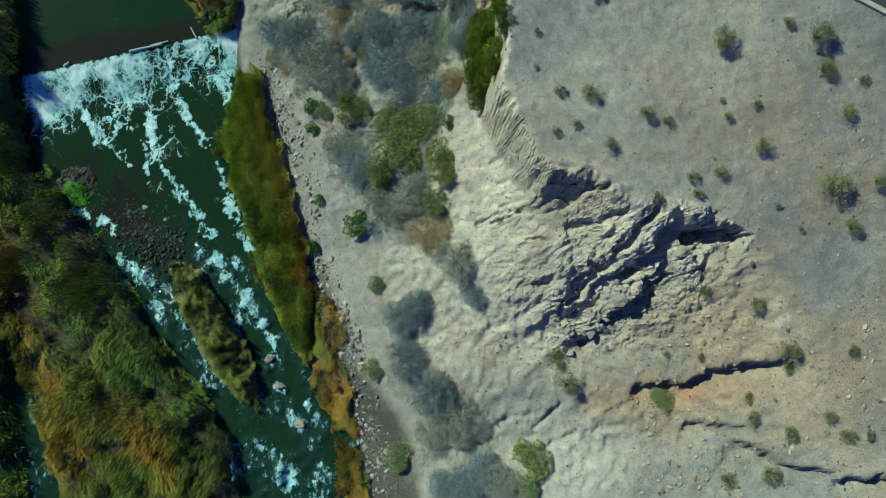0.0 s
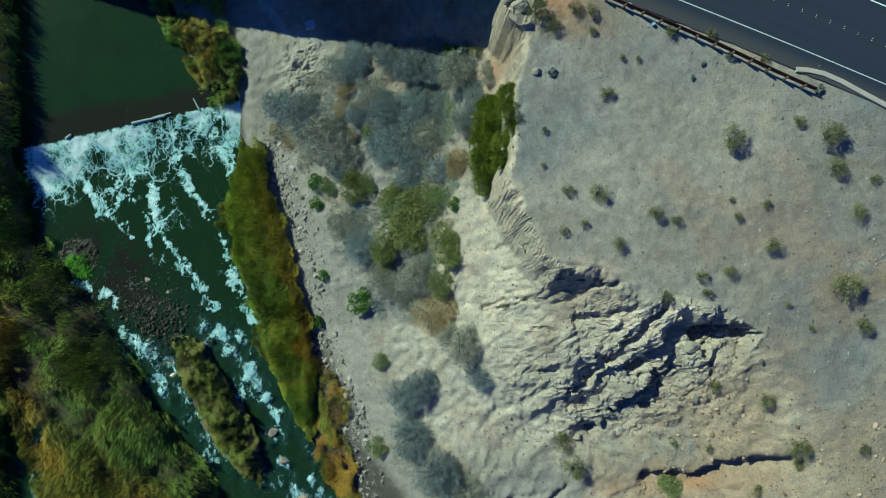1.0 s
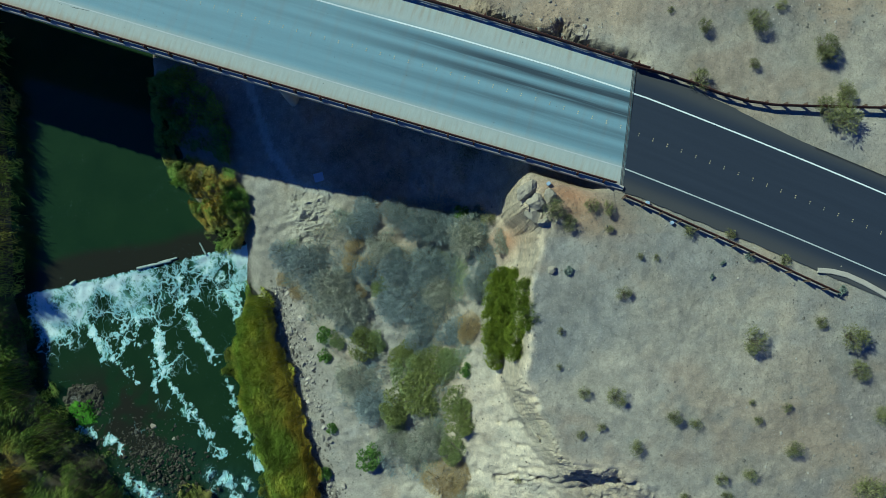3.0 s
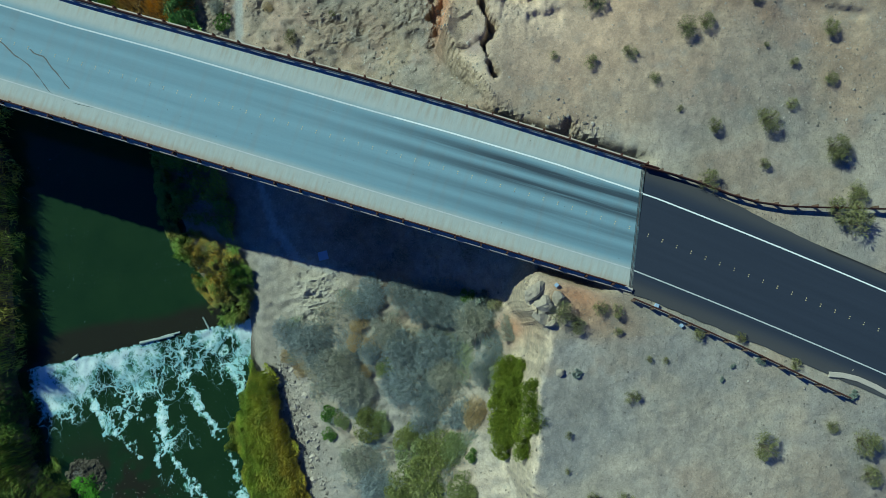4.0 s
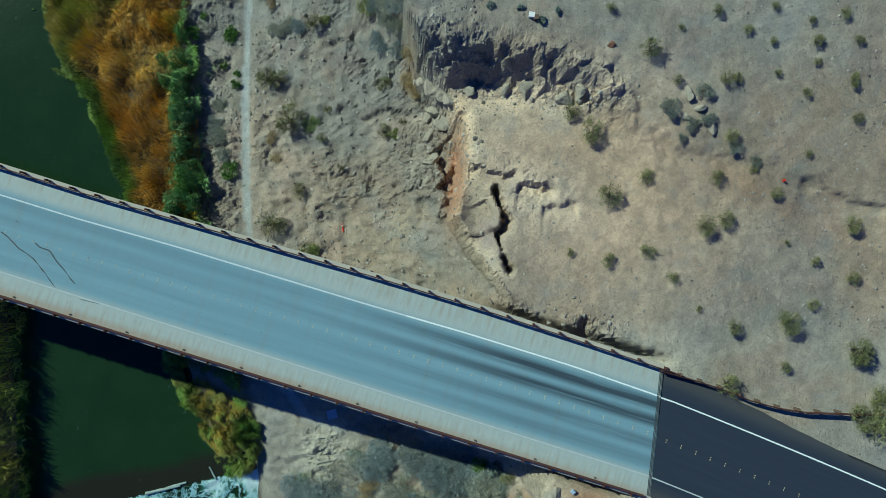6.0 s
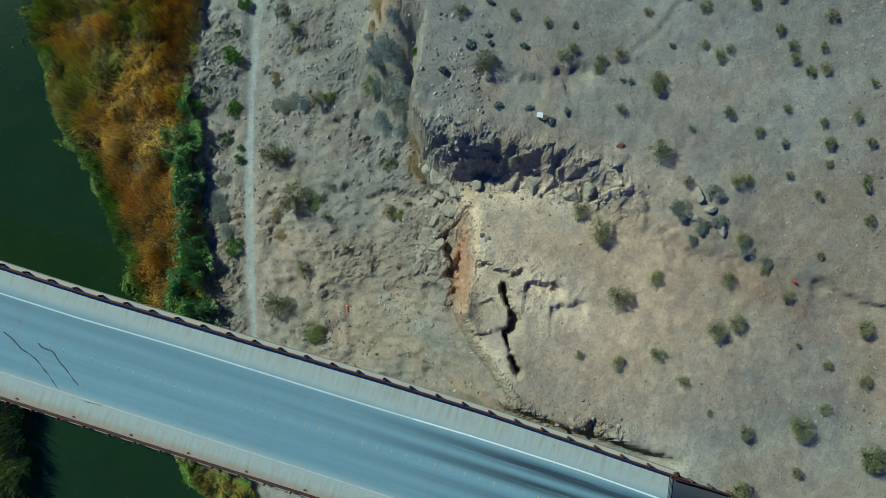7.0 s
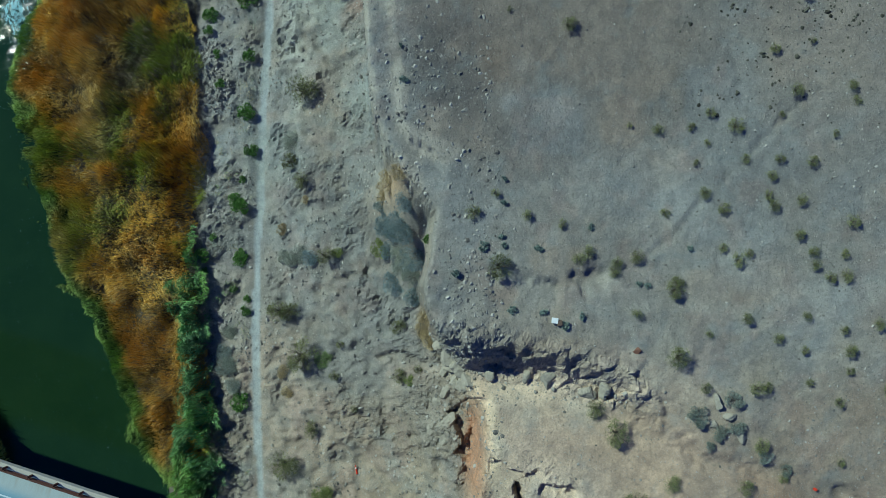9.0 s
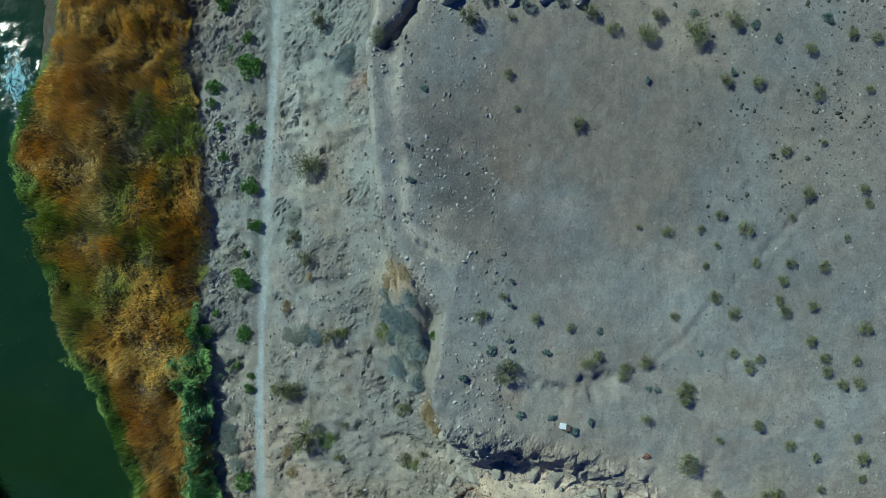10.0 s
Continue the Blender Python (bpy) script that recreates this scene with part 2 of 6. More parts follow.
RED_PLASTIC = plain_material("orange_red_plastic", (0.55, 0.035, 0.02), (0.75, 0.07, 0.035), 5.0, 0.45)
BLUE_BOARD = plain_material("pale_blue_board", (0.28, 0.42, 0.62), (0.40, 0.54, 0.72), 2.0, 0.6)
WHITE_BOARD = plain_material("white_board", (0.72, 0.76, 0.78), (0.85, 0.87, 0.88), 2.0, 0.5)
ROCK = plain_material("grey_rock", (0.20, 0.19, 0.16), (0.46, 0.43, 0.36), 2.6, 0.95, 0.0, 1.2)
RED_ROCK = plain_material("red_brown_rock", (0.14, 0.075, 0.055), (0.26, 0.14, 0.10), 1.3, 0.95, 0.0, 0.8)
BARK = plain_material("grey_bark", (0.10, 0.085, 0.07), (0.20, 0.175, 0.15), 8.0)


# ---- noise and curves on arrays ----
def lattice(ix, iy, seed):
    h = (ix.astype(np.int64) * 374761393 + iy.astype(np.int64) * 668265263 + seed * 974711) & 0xFFFFFFFF
    h = ((h ^ (h >> 13)) * 1274126177) & 0xFFFFFFFF
    return ((h ^ (h >> 16)) & 0xFFFF) / 65535.0


def value_noise(x, y, seed=0):
    ix, iy = np.floor(x), np.floor(y)
    fx, fy = x - ix, y - iy
    fx, fy = fx * fx * fx * (fx * (fx * 6 - 15) + 10), fy * fy * fy * (fy * (fy * 6 - 15) + 10)
    a = lattice(ix, iy, seed) * (1 - fx) + lattice(ix + 1, iy, seed) * fx
    b = lattice(ix, iy + 1, seed) * (1 - fx) + lattice(ix + 1, iy + 1, seed) * fx
    return (a * (1 - fy) + b * fy) * 2 - 1


def fbm(x, y, size, octaves=4, seed=0, gain=0.5):
    total, amp = 0, 1.0
    for k in range(octaves):
        total = total + amp * value_noise(x / size + 17.3 * k, y / size - 9.1 * k, seed + k)
        size, amp = size / 2.03, amp * gain
    return total


def ridged(x, y, size, octaves=3, seed=0):
    total, amp = 0, 1.0
    for k in range(octaves):
        total = total + amp * (1 - 2 * np.abs(value_noise(x / size + 5.7 * k, y / size + 3.3 * k, seed + k)))
        size, amp = size / 2.1, amp * 0.5
    return total


def blocks(x, y, size, seed):
    """Broken rock: each cell is a tilted block with its own height; also the distance from its joints."""
    x, y = x / size, y / size
    ix, iy = np.floor(x), np.floor(y)
    first, second, tall = np.full(np.shape(x), 9.0), np.full(np.shape(x), 9.0), np.zeros(np.shape(x))
    for i in (-1, 0, 1):
        for j in (-1, 0, 1):
            cx, cy = ix + i, iy + j
            dx, dy = cx + lattice(cx, cy, seed) - x, cy + lattice(cx, cy, seed + 1) - y
            d = np.hypot(dx, dy)
            h = lattice(cx, cy, seed + 2) + (lattice(cx, cy, seed + 3) - 0.5) * dx * 1.1 + (lattice(cx, cy, seed + 4) - 0.5) * dy * 1.1
            m = d < first
            second = np.where(m, first, np.minimum(second, d))
            first, tall = np.where(m, d, first), np.where(m, h, tall)
    return tall * 2 - 1, second - first


def smooth(a, b, v):
    t = np.clip((v - a) / (b - a), 0, 1)
    return t * t * (3 - 2 * t)


def bell(x, y, cx, cy, rx, ry, turn=0.0):
    c, s = math.cos(radians(turn)), math.sin(radians(turn))
    u, v = (x - cx) * c + (y - cy) * s, -(x - cx) * s + (y - cy) * c
    return np.exp(-((u / rx) ** 2 + (v / ry) ** 2))


def near(x, y, line):
    """Distance to a polyline, the share of its length, and on which side (+1 left of its way)."""
    best, where, side = np.full(np.shape(x), 1e9), np.zeros(np.shape(x)), np.zeros(np.shape(x))
    count = len(line) - 1
    for k in range(count):
        (ax, ay), (bx, by) = line[k][:2], line[k + 1][:2]
        ux, uy = bx - ax, by - ay
        t = np.clip(((x - ax) * ux + (y - ay) * uy) / (ux * ux + uy * uy), 0, 1)
        dx, dy = x - ax - t * ux, y - ay - t * uy
        d = np.hypot(dx, dy)
        m = d < best
        best, where = np.where(m, d, best), np.where(m, (k + t) / count, where)
        side = np.where(m, np.sign(ux * (y - ay) - uy * (x - ax)), side)
    return best, where, side


def east_of(x, y, line):
    """Whether points lie east of a polyline that runs north."""
    odd = np.zeros(np.shape(x), bool)
    for (ax, ay), (bx, by) in zip([p[:2] for p in line], [p[:2] for p in line[1:]]):
        m = (ay > y) != (by > y)
        cross = ax + (y - ay) / ((by - ay) or 1e-9) * (bx - ax)
        odd ^= m & (cross < x)
    return odd


def within(x, y, ring):
    return east_of(x, y, ring + [ring[0]])


# ---- the shape of the land ----
SECTIONS = []


def section(y, line):
    """The low ground from the river eastwards, along one line across the valley."""
    SECTIONS.append((y, line))


section(-60, [(-16, -27.5), (-8, -26), (0, -22.5), (12, -20.5), (26, -17), (35, -13), (50, -8)])
section(-35, [(-16, -27.0), (-9, -26), (0, -22.0), (12, -20.3), (26, -16), (34, -11.5), (48, -7)])
section(-20, [(-16.5, -26.6), (-11, -25.4), (0, -21), (10, -20), (20, -17.3), (26, -15), (32, -10.5), (42, -6.5), (60, -5)])
section(-8, [(-20, -25.9), (-15, -23.8), (-6, -21), (7, -17.5), (17, -15.5), (24, -11.5), (30, -8.5), (41, -5), (60, -4)])
section(4, [(-25, -25.4), (-16, -23), (-6, -19.5), (2, -15.5), (6, -13), (10, -10.2), (13, -8), (16, -7), (20, -6.1), (26, -4.7), (34, -3.6), (60, -3)])
section(16, [(-29, -25), (-21, -22.5), (-12, -19.3), (-6, -17.3), (0, -14.7), (5.5, -11.6), (8, -9), (11, -5), (60, -3)])
section(32, [(-28, -24.3), (-25, -21.6), (-14, -18.6), (-8, -17.2), (0, -16), (5.5, -12), (9, -8), (20, -3)])
section(46, [(-37, -23.6), (-30, -21), (-22, -18.5), (-16, -17), (-6, -15.5), (2, -12.5), (8, -7), (14, -2.5), (30, -1.5)])
section(64, [(-41, -23.6), (-36, -20.5), (-26.5, -18.5), (-20, -16.7), (-14, -16.4), (-7, -13), (-3, -9.8), (1, -6), (4, -4.5), (20, -2)])
section(80, [(-47, -23.6), (-39, -20.7), (-27, -18.7), (-20, -17), (-10, -15.6), (-5, -12.6), (-2, -11), (2, -8), (10, -5)])
section(100, [(-56, -23.6), (-46, -21), (-26, -19.5), (-19, -17), (-11.5, -15.2), (-8, -13), (-4, -9)])
section(125, [(-60, -23.6), (-49, -21), (-24, -19.6), (-18, -18.4), (-14, -17.3), (-11, -14.6), (-8, -11)])
section(200, [(-60, -23.6), (-49, -21), (-24, -20), (-18, -19.3), (-14, -16.5), (-10, -10.5), (-7, -7)])

# the rim of the upper land, northwards: east, north, width of the face below it
RIM = [(62, -90, 10), (50, -28, 10), (43, -13, 8), (36, -1, 5), (31.6, 4, 3), (26.8, 6.1, 3), (20.9, 8.2, 8), (16.8, 10.3, 6),
       (12.2, 11.9, 4.5), (10.4, 13.5, 4.0), (9.3, 15.5, 3.6), (8.2, 17.1, 3.0), (6.6, 19.4, 2.0), (7.0, 23.3, 1.4), (7.4, 29.3, 1.4), (8.2, 32, 1.4), (8.3, 35.2, 1.4)]
RIM_NORTH = [(7.0, 36.9, 1.2), (6.8, 38.8, 1.2), (8.0, 41.2, 2), (9.5, 47, 4), (9, 53, 4), (7.5, 56.3, 3), (4.9, 57.8, 1.5), (3.2, 60.2, 1.2), (1.1, 63.5, 1.2), (-0.3, 66.1, 1.2), (0.6, 69.6, 1.2), (1.4, 73, 1.2),
             (0.9, 76.2, 1.2), (-0.2, 79.0, 1.8), (-0.8, 80.0, 2.0), (-2.0, 81.6, 2.0), (-3.0, 83.4, 1.7), (-4.2, 86.3, 1.2), (-4.5, 88.4, 1.2), (-3.7, 90.8, 1.2), (-3.3, 93.3, 1.2), (-2.8, 95.4, 1.2), (-4.5, 98.1, 1.4), (-5.6, 99.6, 1.6), (-7.6, 102.2, 1.6),
             (-8.6, 105.4, 1.7), (-9.0, 109.5, 1.7), (-9.2, 115.8, 1.8), (-9.3, 121.5, 1.8), (-8.4, 124.6, 2.4), (-8, 136, 3), (-6, 220, 3)]
RIM = RIM + RIM_NORTH
LEFT_BANK = [(-27, -60), (-27, -30), (-29.5, -18), (-34, -12), (-38.4, -5.5), (-43, 2.3), (-46.5, 9), (-55.5, 19), (-57, 31), (-57.5, 45), (-59, 62), (-64, 80), (-74, 110), (-76, 200)]
SCARP = [(-2.4, 82.6), (0.0, 81.7), (3.0, 81.3), (6.5, 80.8), (9.3, 79.7), (11.8, 78.8), (14.6, 77.5), (17.4, 75.7), (19.5, 73.5)]
CREVICE = [(3.7, 68.6), (4.2, 66.8), (4.7, 65.3), (3.7, 63.9), (4.3, 61.8), (4.7, 60.2)]
CHASM = [(0.3, 76.4), (0.3, 73.8), (0.1, 70.8), (-0.3, 68.5), (-1.0, 66.5)]
# edges of tilted rock ribs: each drops to the right of its way by so much, over such a reach
RIBS = [
    ([(13.3, 0.2), (15.3, 1.2), (17.4, 2.8), (19.3, 4.6), (20.9, 6.4), (22.3, 8.2)], 1.35, 1.7),
    ([(18.8, 0.0), (21.2, 2.4), (22.3, 3.3), (23.1, 5.3), (24.4, 6.8)], 1.9, 2.0),
    ([(17.4, -4.6), (18.5, -3.6), (21.3, -2.0), (22.3, 0.3), (23.9, 2.1)], 1.5, 1.7),
    ([(24.4, 4.6), (25.9, 5.5), (27.9, 5.7), (29.6, 4.9), (31.4, 4.2)], 3.0, 2.4),
    ([(11.6, 11.4), (12.4, 10.8), (14.1, 10.0), (17.6, 10.1)], 1.3, 1.5),
    ([(13.1, 6.2), (15.1, 6.5), (17.9, 7.1), (19.4, 7.9)], 0.9, 1.1),
    ([(10.0, -0.3), (11.0, 0.9), (12.6, 1.0)], 0.7, 0.9),
    ([(15.6, -7.2), (16.8, -6.5), (18.0, -5.2)], 0.9, 1.0),
    ([(21.8, -0.9), (23.0, 0.2), (24.9, 1.2)], 1.2, 1.0),
    ([(12.6, -3.4), (14.4, -2.0), (15.6, -0.2), (17.0, 0.6)], 0.9, 1.2),
    ([(-2.0, 69.8), (-1.0, 71.5), (-1.7, 72.9), (-2.9, 74.4)], 1.7, 1.5),
    ([(8.0, 66.7), (9.9, 66.4), (11.7, 66.5)], 0.45, 0.7),
    ([(0.2, 64.6), (1.4, 63.9), (2.6, 64.3), (3.6, 64.8)], 0.6, 0.9),
    ([(2.4, 67.6), (2.9, 66.4), (2.8, 65.2), (3.4, 64.4)], 0.5, 0.7),
]
WASH = [(20.5, -13.2), (23.4, -11.6), (26.6, -12), (29.4, -10.2), (33.3, -9.4), (38.5, -8.6)]
WASH_SOUTH = [(31.5, -17.6), (33.9, -19.0), (37.4, -20.6), (41.0, -21.8), (47, -21.2), (54, -24)]
WASH_SHORT = [(27.2, -16.0), (30.3, -17.0), (33.0, -16.2)]
CRACK = [(10.6, -18), (11.6, -17.1), (13.7, -15.0)]
BRANCH = [(34, 67), (29, 69.5), (24, 70.5), (21, 71), (19.2, 73.2)]
LEDGE = [(0.8, 71.3), (3.1, 70.5), (4.4, 70.1), (6.2, 70.6)]
LEDGE_LOW = [(5.8, 69.3), (7.9, 68.8), (9.6, 69.0)]
LEDGE_ROAD = [(11.1, 55.7), (13.4, 53.5), (16.3, 52.3), (20.1, 51.6)]
RILL = [(31.5, 104.3), (29.3, 102.3), (26.4, 99.2), (23.6, 96.7), (20.8, 94.1), (19.1, 92.1), (16.3, 90.1), (13.6, 89.2), (11.5, 88.2), (8.3, 87.8), (6.3, 88.7), (3.2, 90.2), (-0.5, 89.2), (-2.7, 87.2)]
CLEFT = [(-7.4, 121.6), (-6.0, 123.4), (-4.6, 125.4), (-3.6, 127.5), (-2.0, 129)]
LEDGE_RILL = [(1.6, 90.0), (3.4, 89.8), (5.8, 88.5), (7.4, 88.5), (8.9, 88.2)]
LEDGE_ARC = [(8.9, 88.4), (9.6, 89.4), (10.6, 88.9), (11.6, 89.9), (13.6, 89.5)]
LEDGE_EAST = [(33.2, 68.6), (34.6, 68.1), (36.1, 66.7), (39.6, 65.5), (42, 65)]
UPPER_STEP = [(-6.4, 124), (-6.5, 120.1), (-6.7, 114.6), (-6.1, 109.1), (-6.1, 103.8), (-4.5, 102.1), (-2.5, 101.0), (-1.2, 100.8)]
FAINT_TRACK = [(19.9, 120.7), (19.4, 113.2), (18.3, 106.3)]
CRACKS = [
    [(-15.5, 89.3), (-12.7, 90.2), (-11.1, 91.1)],
    [(-13.0, 88.1), (-10.6, 87.1), (-8.1, 89.0)],
    [(-10.8, 80.0), (-7.8, 80.7), (-5.0, 79.3)],
    [(-15.7, 72.7), (-13.9, 73.3), (-12.3, 72.6)],
    [(-16.4, 89.5), (-12.3, 90.7), (-9.7, 87.6)],
    [(4.2, 7.5), (7.3, 8.3), (10.0, 8.0)],
    [(20.7, -10.9), (18.0, -10.5), (14.7, -9.4)],
    [(5.2, -17.9), (7.7, -16.6), (11.7, -16.1)],
    [(12.4, -20.0), (14.9, -18.7), (21.9, -17.3)],
    [(4.8, 14.0), (6.8, 14.3), (8.4, 14.0)],
    [(6.8, 11.7), (9.0, 11.8)],
    [(4.5, 7.2), (6.1, 7.3), (7.8, 7.7), (9.2, 8.5)],
    [(6.9, 9.0), (9.2, 9.5)],
    [(9.5, 5.1), (11.4, 4.8)],
    [(11.8, 7.9), (13.4, 8.1)],
    [(7.0, 10.3), (8.7, 10.4)],
]
TRAIL = [(-22, 150), (-23.5, 134), (-24.4, 122), (-25.4, 110), (-26.0, 98), (-26.6, 86), (-26.6, 74), (-26.3, 64), (-25.0, 56), (-22.6, 48), (-19.5, 43.5), (-15, 42)]
DECK_TURN = radians(-19.2)
JOINT = (17.75, 44.1)


def deck_coords(x, y):
    c, s = math.cos(DECK_TURN), math.sin(DECK_TURN)
    return (x - JOINT[0]) * c + (y - JOINT[1]) * s, -(x - JOINT[0]) * s + (y - JOINT[1]) * c


def road_point(s, off):
    """A place on the road, s metres past the bridge's joint and off metres to the left."""
    if s <= 0:
        a = DECK_TURN
        x, y = JOINT[0] + s * math.cos(a), JOINT[1] + s * math.sin(a)
    else:
        x, y, a, done = JOINT[0], JOINT[1], DECK_TURN, 0.0
        while done < s - 1e-6:
            step = min(1.0, s - done)
            a = DECK_TURN + radians(-4.4 - 0.09 * min(done + step / 2, 26))
            x, y, done = x + step * math.cos(a), y + step * math.sin(a), done + step
        a = DECK_TURN + radians(-4.4 - 0.09 * min(s, 26))
    return x - off * math.sin(a), y + off * math.cos(a)


ROAD_LINE = [road_point(s, 0) for s in (0, 6, 12, 18, 24, 30, 60, 150, 600)]


def water_level(x, y):
    weir = 35.2 + (x + 32.8) * 0.19
    below = -24.35 + 0.036 * np.minimum(y - 20, 12)
    return np.where(y > weir, -22.7, np.maximum(below, -22.7 - (weir - y) * 0.26))


def low_land(x, y):
    ys = np.array([s[0] for s in SECTIONS], float)
    table = np.array([np.interp(x.ravel(), [p[0] for p in line], [p[1] for p in line]) for _, line in SECTIONS])
    k = np.clip(np.searchsorted(ys, y.ravel()) - 1, 0, len(ys) - 2)
    f = np.clip((y.ravel() - ys[k]) / (ys[k + 1] - ys[k]), 0, 1)
    f = f * f * (3 - 2 * f) * 0.5 + f * 0.5
    i = np.arange(x.size)
    z = (table[k, i] * (1 - f) + table[k + 1, i] * f).reshape(x.shape)
    # the river's bed and its far bank
    d, _, _ = near(x, y, LEFT_BANK)
    west = ~east_of(x, y, LEFT_BANK)
    level = water_level(x, y)
    far = level - 1.0 + np.minimum(d * 0.8, 2.2) + np.clip((d - 18) * 0.06, 0, 9)
    far = far - 5.0 * bell(x, y, -70, -18, 15, 24, 20)
    z = np.where(west, far, z)
    island = bell(x, y, -31.2, -5.2, 3.4, 11, 29) * 2.2 + (bell(x, y, -50.4, 16, 3.8, 4.2, 0) * 1.45 + bell(x, y, -42, 11, 7.5, 2.8, -52) * 0.90) * (1.0 + 0.20 * fbm(x, y, 1.2, 3, 77))
    bed = np.where(west, 0, np.clip(smooth(-22.0, -24.0, z), 0, 1))
    return np.where(west, z, np.maximum(z, level - 1.1 + island * bed))


def high_land(x, y):
    z = np.interp(y, [-60, -10, 17, 30, 45, 58, 70, 85, 130], [-12.0, -5.3, -1.0, -0.7, -0.25, -0.1, 0.2, 1.5, 1.4])
    z = z + 0.09 * np.clip(x - 18, 0, 60) * smooth(60, 100, y) - 0.02 * np.clip(x - 30, 0, 30) * smooth(40, 10, y)
    # the pale slab below the scarp
    d, s, side = near(x, y, SCARP)
    fall = np.interp(x, [-3, 3, 12, 19], [5.0, 4.6, 2.4, 0.3])
    edge = d * side + 0.60 * fbm(x, y, 2.6, 4, 31, 0.55) + 0.22 * ridged(x, y, 1.3, 2, 8)
    z = z - fall * smooth(1.7, -1.9, edge) * np.exp(-np.maximum(d - 3, 0) / 7.0) * (x < 30)
    return z - 2.0 * bell(x, y, 1.4, 65.8, 1.9, 4.2, 8)


def land(x, y):
    low, high = low_land(x, y), high_land(x, y)
    low = low + np.maximum(high - low, 0) * np.clip(0.85 * bell(x, y, -4.5, 99.0, 4.5, 6.0) + 1.0 * bell(x, y, 4.5, 58.0, 4.5, 4.0), 0, 0.92)
    d, s, _ = near(x, y, RIM)
    width = np.interp(s * (len(RIM) - 1), range(len(RIM)), [p[2] for p in RIM])
    inside = east_of(x, y, RIM)
    rough = 1.0 * fbm(x, y, 3.5, 3, 3, 0.5) + 0.10 * ridged(x, y, 1.1, 2, 5)
    e = np.where(inside, d, -d) + rough * np.minimum(width / np.where(y < 42, 3.6, 6.0), 0.75) * (1 - 0.75 * smooth(80, 86, y))
    rise = smooth(-1.0, 0.15, e / width)
    shelf = rise * 5 + 0.9 * fbm(x, y, 2.4, 3, 12)
    steps = np.clip(rise * 0.45 + 0.55 * (np.floor(shelf) + smooth(0.25, 0.75, shelf - np.floor(shelf)) - 0.9 * fbm(x, y, 2.4, 3, 12)) / 5, 0, 1)
    steps = np.where((rise < 0.02) | (rise > 0.98), rise, steps)
    z = low + (np.maximum(high, low) - low) * steps
    # broken ground south of the rim: ridges that run down to the south-west
    bad = np.clip(1.4 * bell(x, y, 20.5, 1.0, 11.5, 6.2, 32), 0, 1) * smooth(0.9, -0.6, e)
    u, v = x * 0.80 + y * 0.60, -x * 0.60 + y * 0.80
    wu, wv = u + 1.5 * fbm(x, y, 5, 3, 41), v + 1.0 * fbm(x, y, 3.2, 3, 42)
    z = z + bad * (0.60 * ridged(wu / 4.5, wv, 4.0, 2, 44) + 0.45 * ridged(wu / 3.2, wv, 1.9, 3, 46) + 0.05 * ridged(x, y, 0.95, 2, 47) - 0.1)
    # ledges on the pale slope west of it
    slope = bell(x, y, 6.5, 6, 7, 8, 10) * (1 - rise)
    z = z + slope * (0.10 * ridged(x * 0.5, y * 1.2 - 0.3 * x, 2.3, 3, 51) * smooth(-0.3, 0.5, fbm(x, y, 4, 2, 53)) + 0.07 * ridged(x * 0.4 + 0.2 * y, y * 1.4, 0.9, 2, 52) + 0.12 * fbm(x, y, 1.6, 3, 54))
    # washes, cracks and crevices
    for line, wide, deep, seed in ((CREVICE, 0.36, 2.6, 61), (RILL, 0.28, 0.20, 66), (CHASM, 1.0, 1.0, 62), (CLEFT, 0.7, 1.5, 64), (CRACK, 0.16, 0.7, 63), (BRANCH, 0.7, 0.25, 65), *((line, 0.22, 0.5, 90 + k) for k, line in enumerate(CRACKS))):
        d, along, _ = near(x, y, line)
        if line is CREVICE:
            d = d / (0.80 + 0.28 * np.sin(along * 15 + 1.2)) + 0.18 * fbm(x, y, 0.55, 3, 160)
        d = np.abs(d + (0.10 + 0.28 * wide) * fbm(x, y, 0.9, 4, seed, 0.65)) / (0.85 + 0.32 * fbm(x, y, 2.4, 2, seed + 3))
        z = z - deep * np.exp(-((d / wide) ** 4 if deep > 3 else (d / wide) ** 2))
    big, gap = blocks(x + 0.5 * fbm(x, y, 1.5, 2, 131), y + 0.5 * fbm(x, y, 1.5, 2, 132), 1.5, 133)
    small, slit = blocks(x + 0.2 * fbm(x, y, 0.7, 2, 135), y + 0.2 * fbm(x, y, 0.7, 2, 136), 0.62, 137)
    for k, (line, fall, reach) in enumerate(RIBS):
        d, s, side = near(x, y, line)
        edge = d * -side + 0.35 * fbm(x, y, 1.4, 4, 140 + k, 0.65) + 0.22 * big
        ends = smooth(0, 0.10, s) * smooth(1.0, 0.90, s)
        z = z - fall * ends * smooth(-0.10, 0.30, edge) * np.exp(-np.maximum(d - 0.5, 0) / reach)
    for line, fall, reach, seed in ((WASH, 1.7, 3.2, 71), (WASH_SOUTH, 1.5, 4.0, 72), (WASH_SHORT, 1.0, 1.6, 73), (LEDGE, 0.8, 0.8, 74), (LEDGE_LOW, 0.8, 0.8, 75), (LEDGE_ROAD, 0.9, 1.6, 76), (LEDGE_RILL, 0.50, 1.6, 77), (LEDGE_ARC, 0.55, 1.2, 78), (LEDGE_EAST, 0.50, 2.0, 79), (UPPER_STEP, 0.55, 3.0, 80)):
        d, s, side = near(x, y, line)
        edge = d * -side + (0.20 if 77 <= seed <= 79 else 0.45) * fbm(x, y, 1.2, 4, seed, 0.65)
        ends = smooth(0, 0.12, s) * smooth(1.0, 0.85, s)
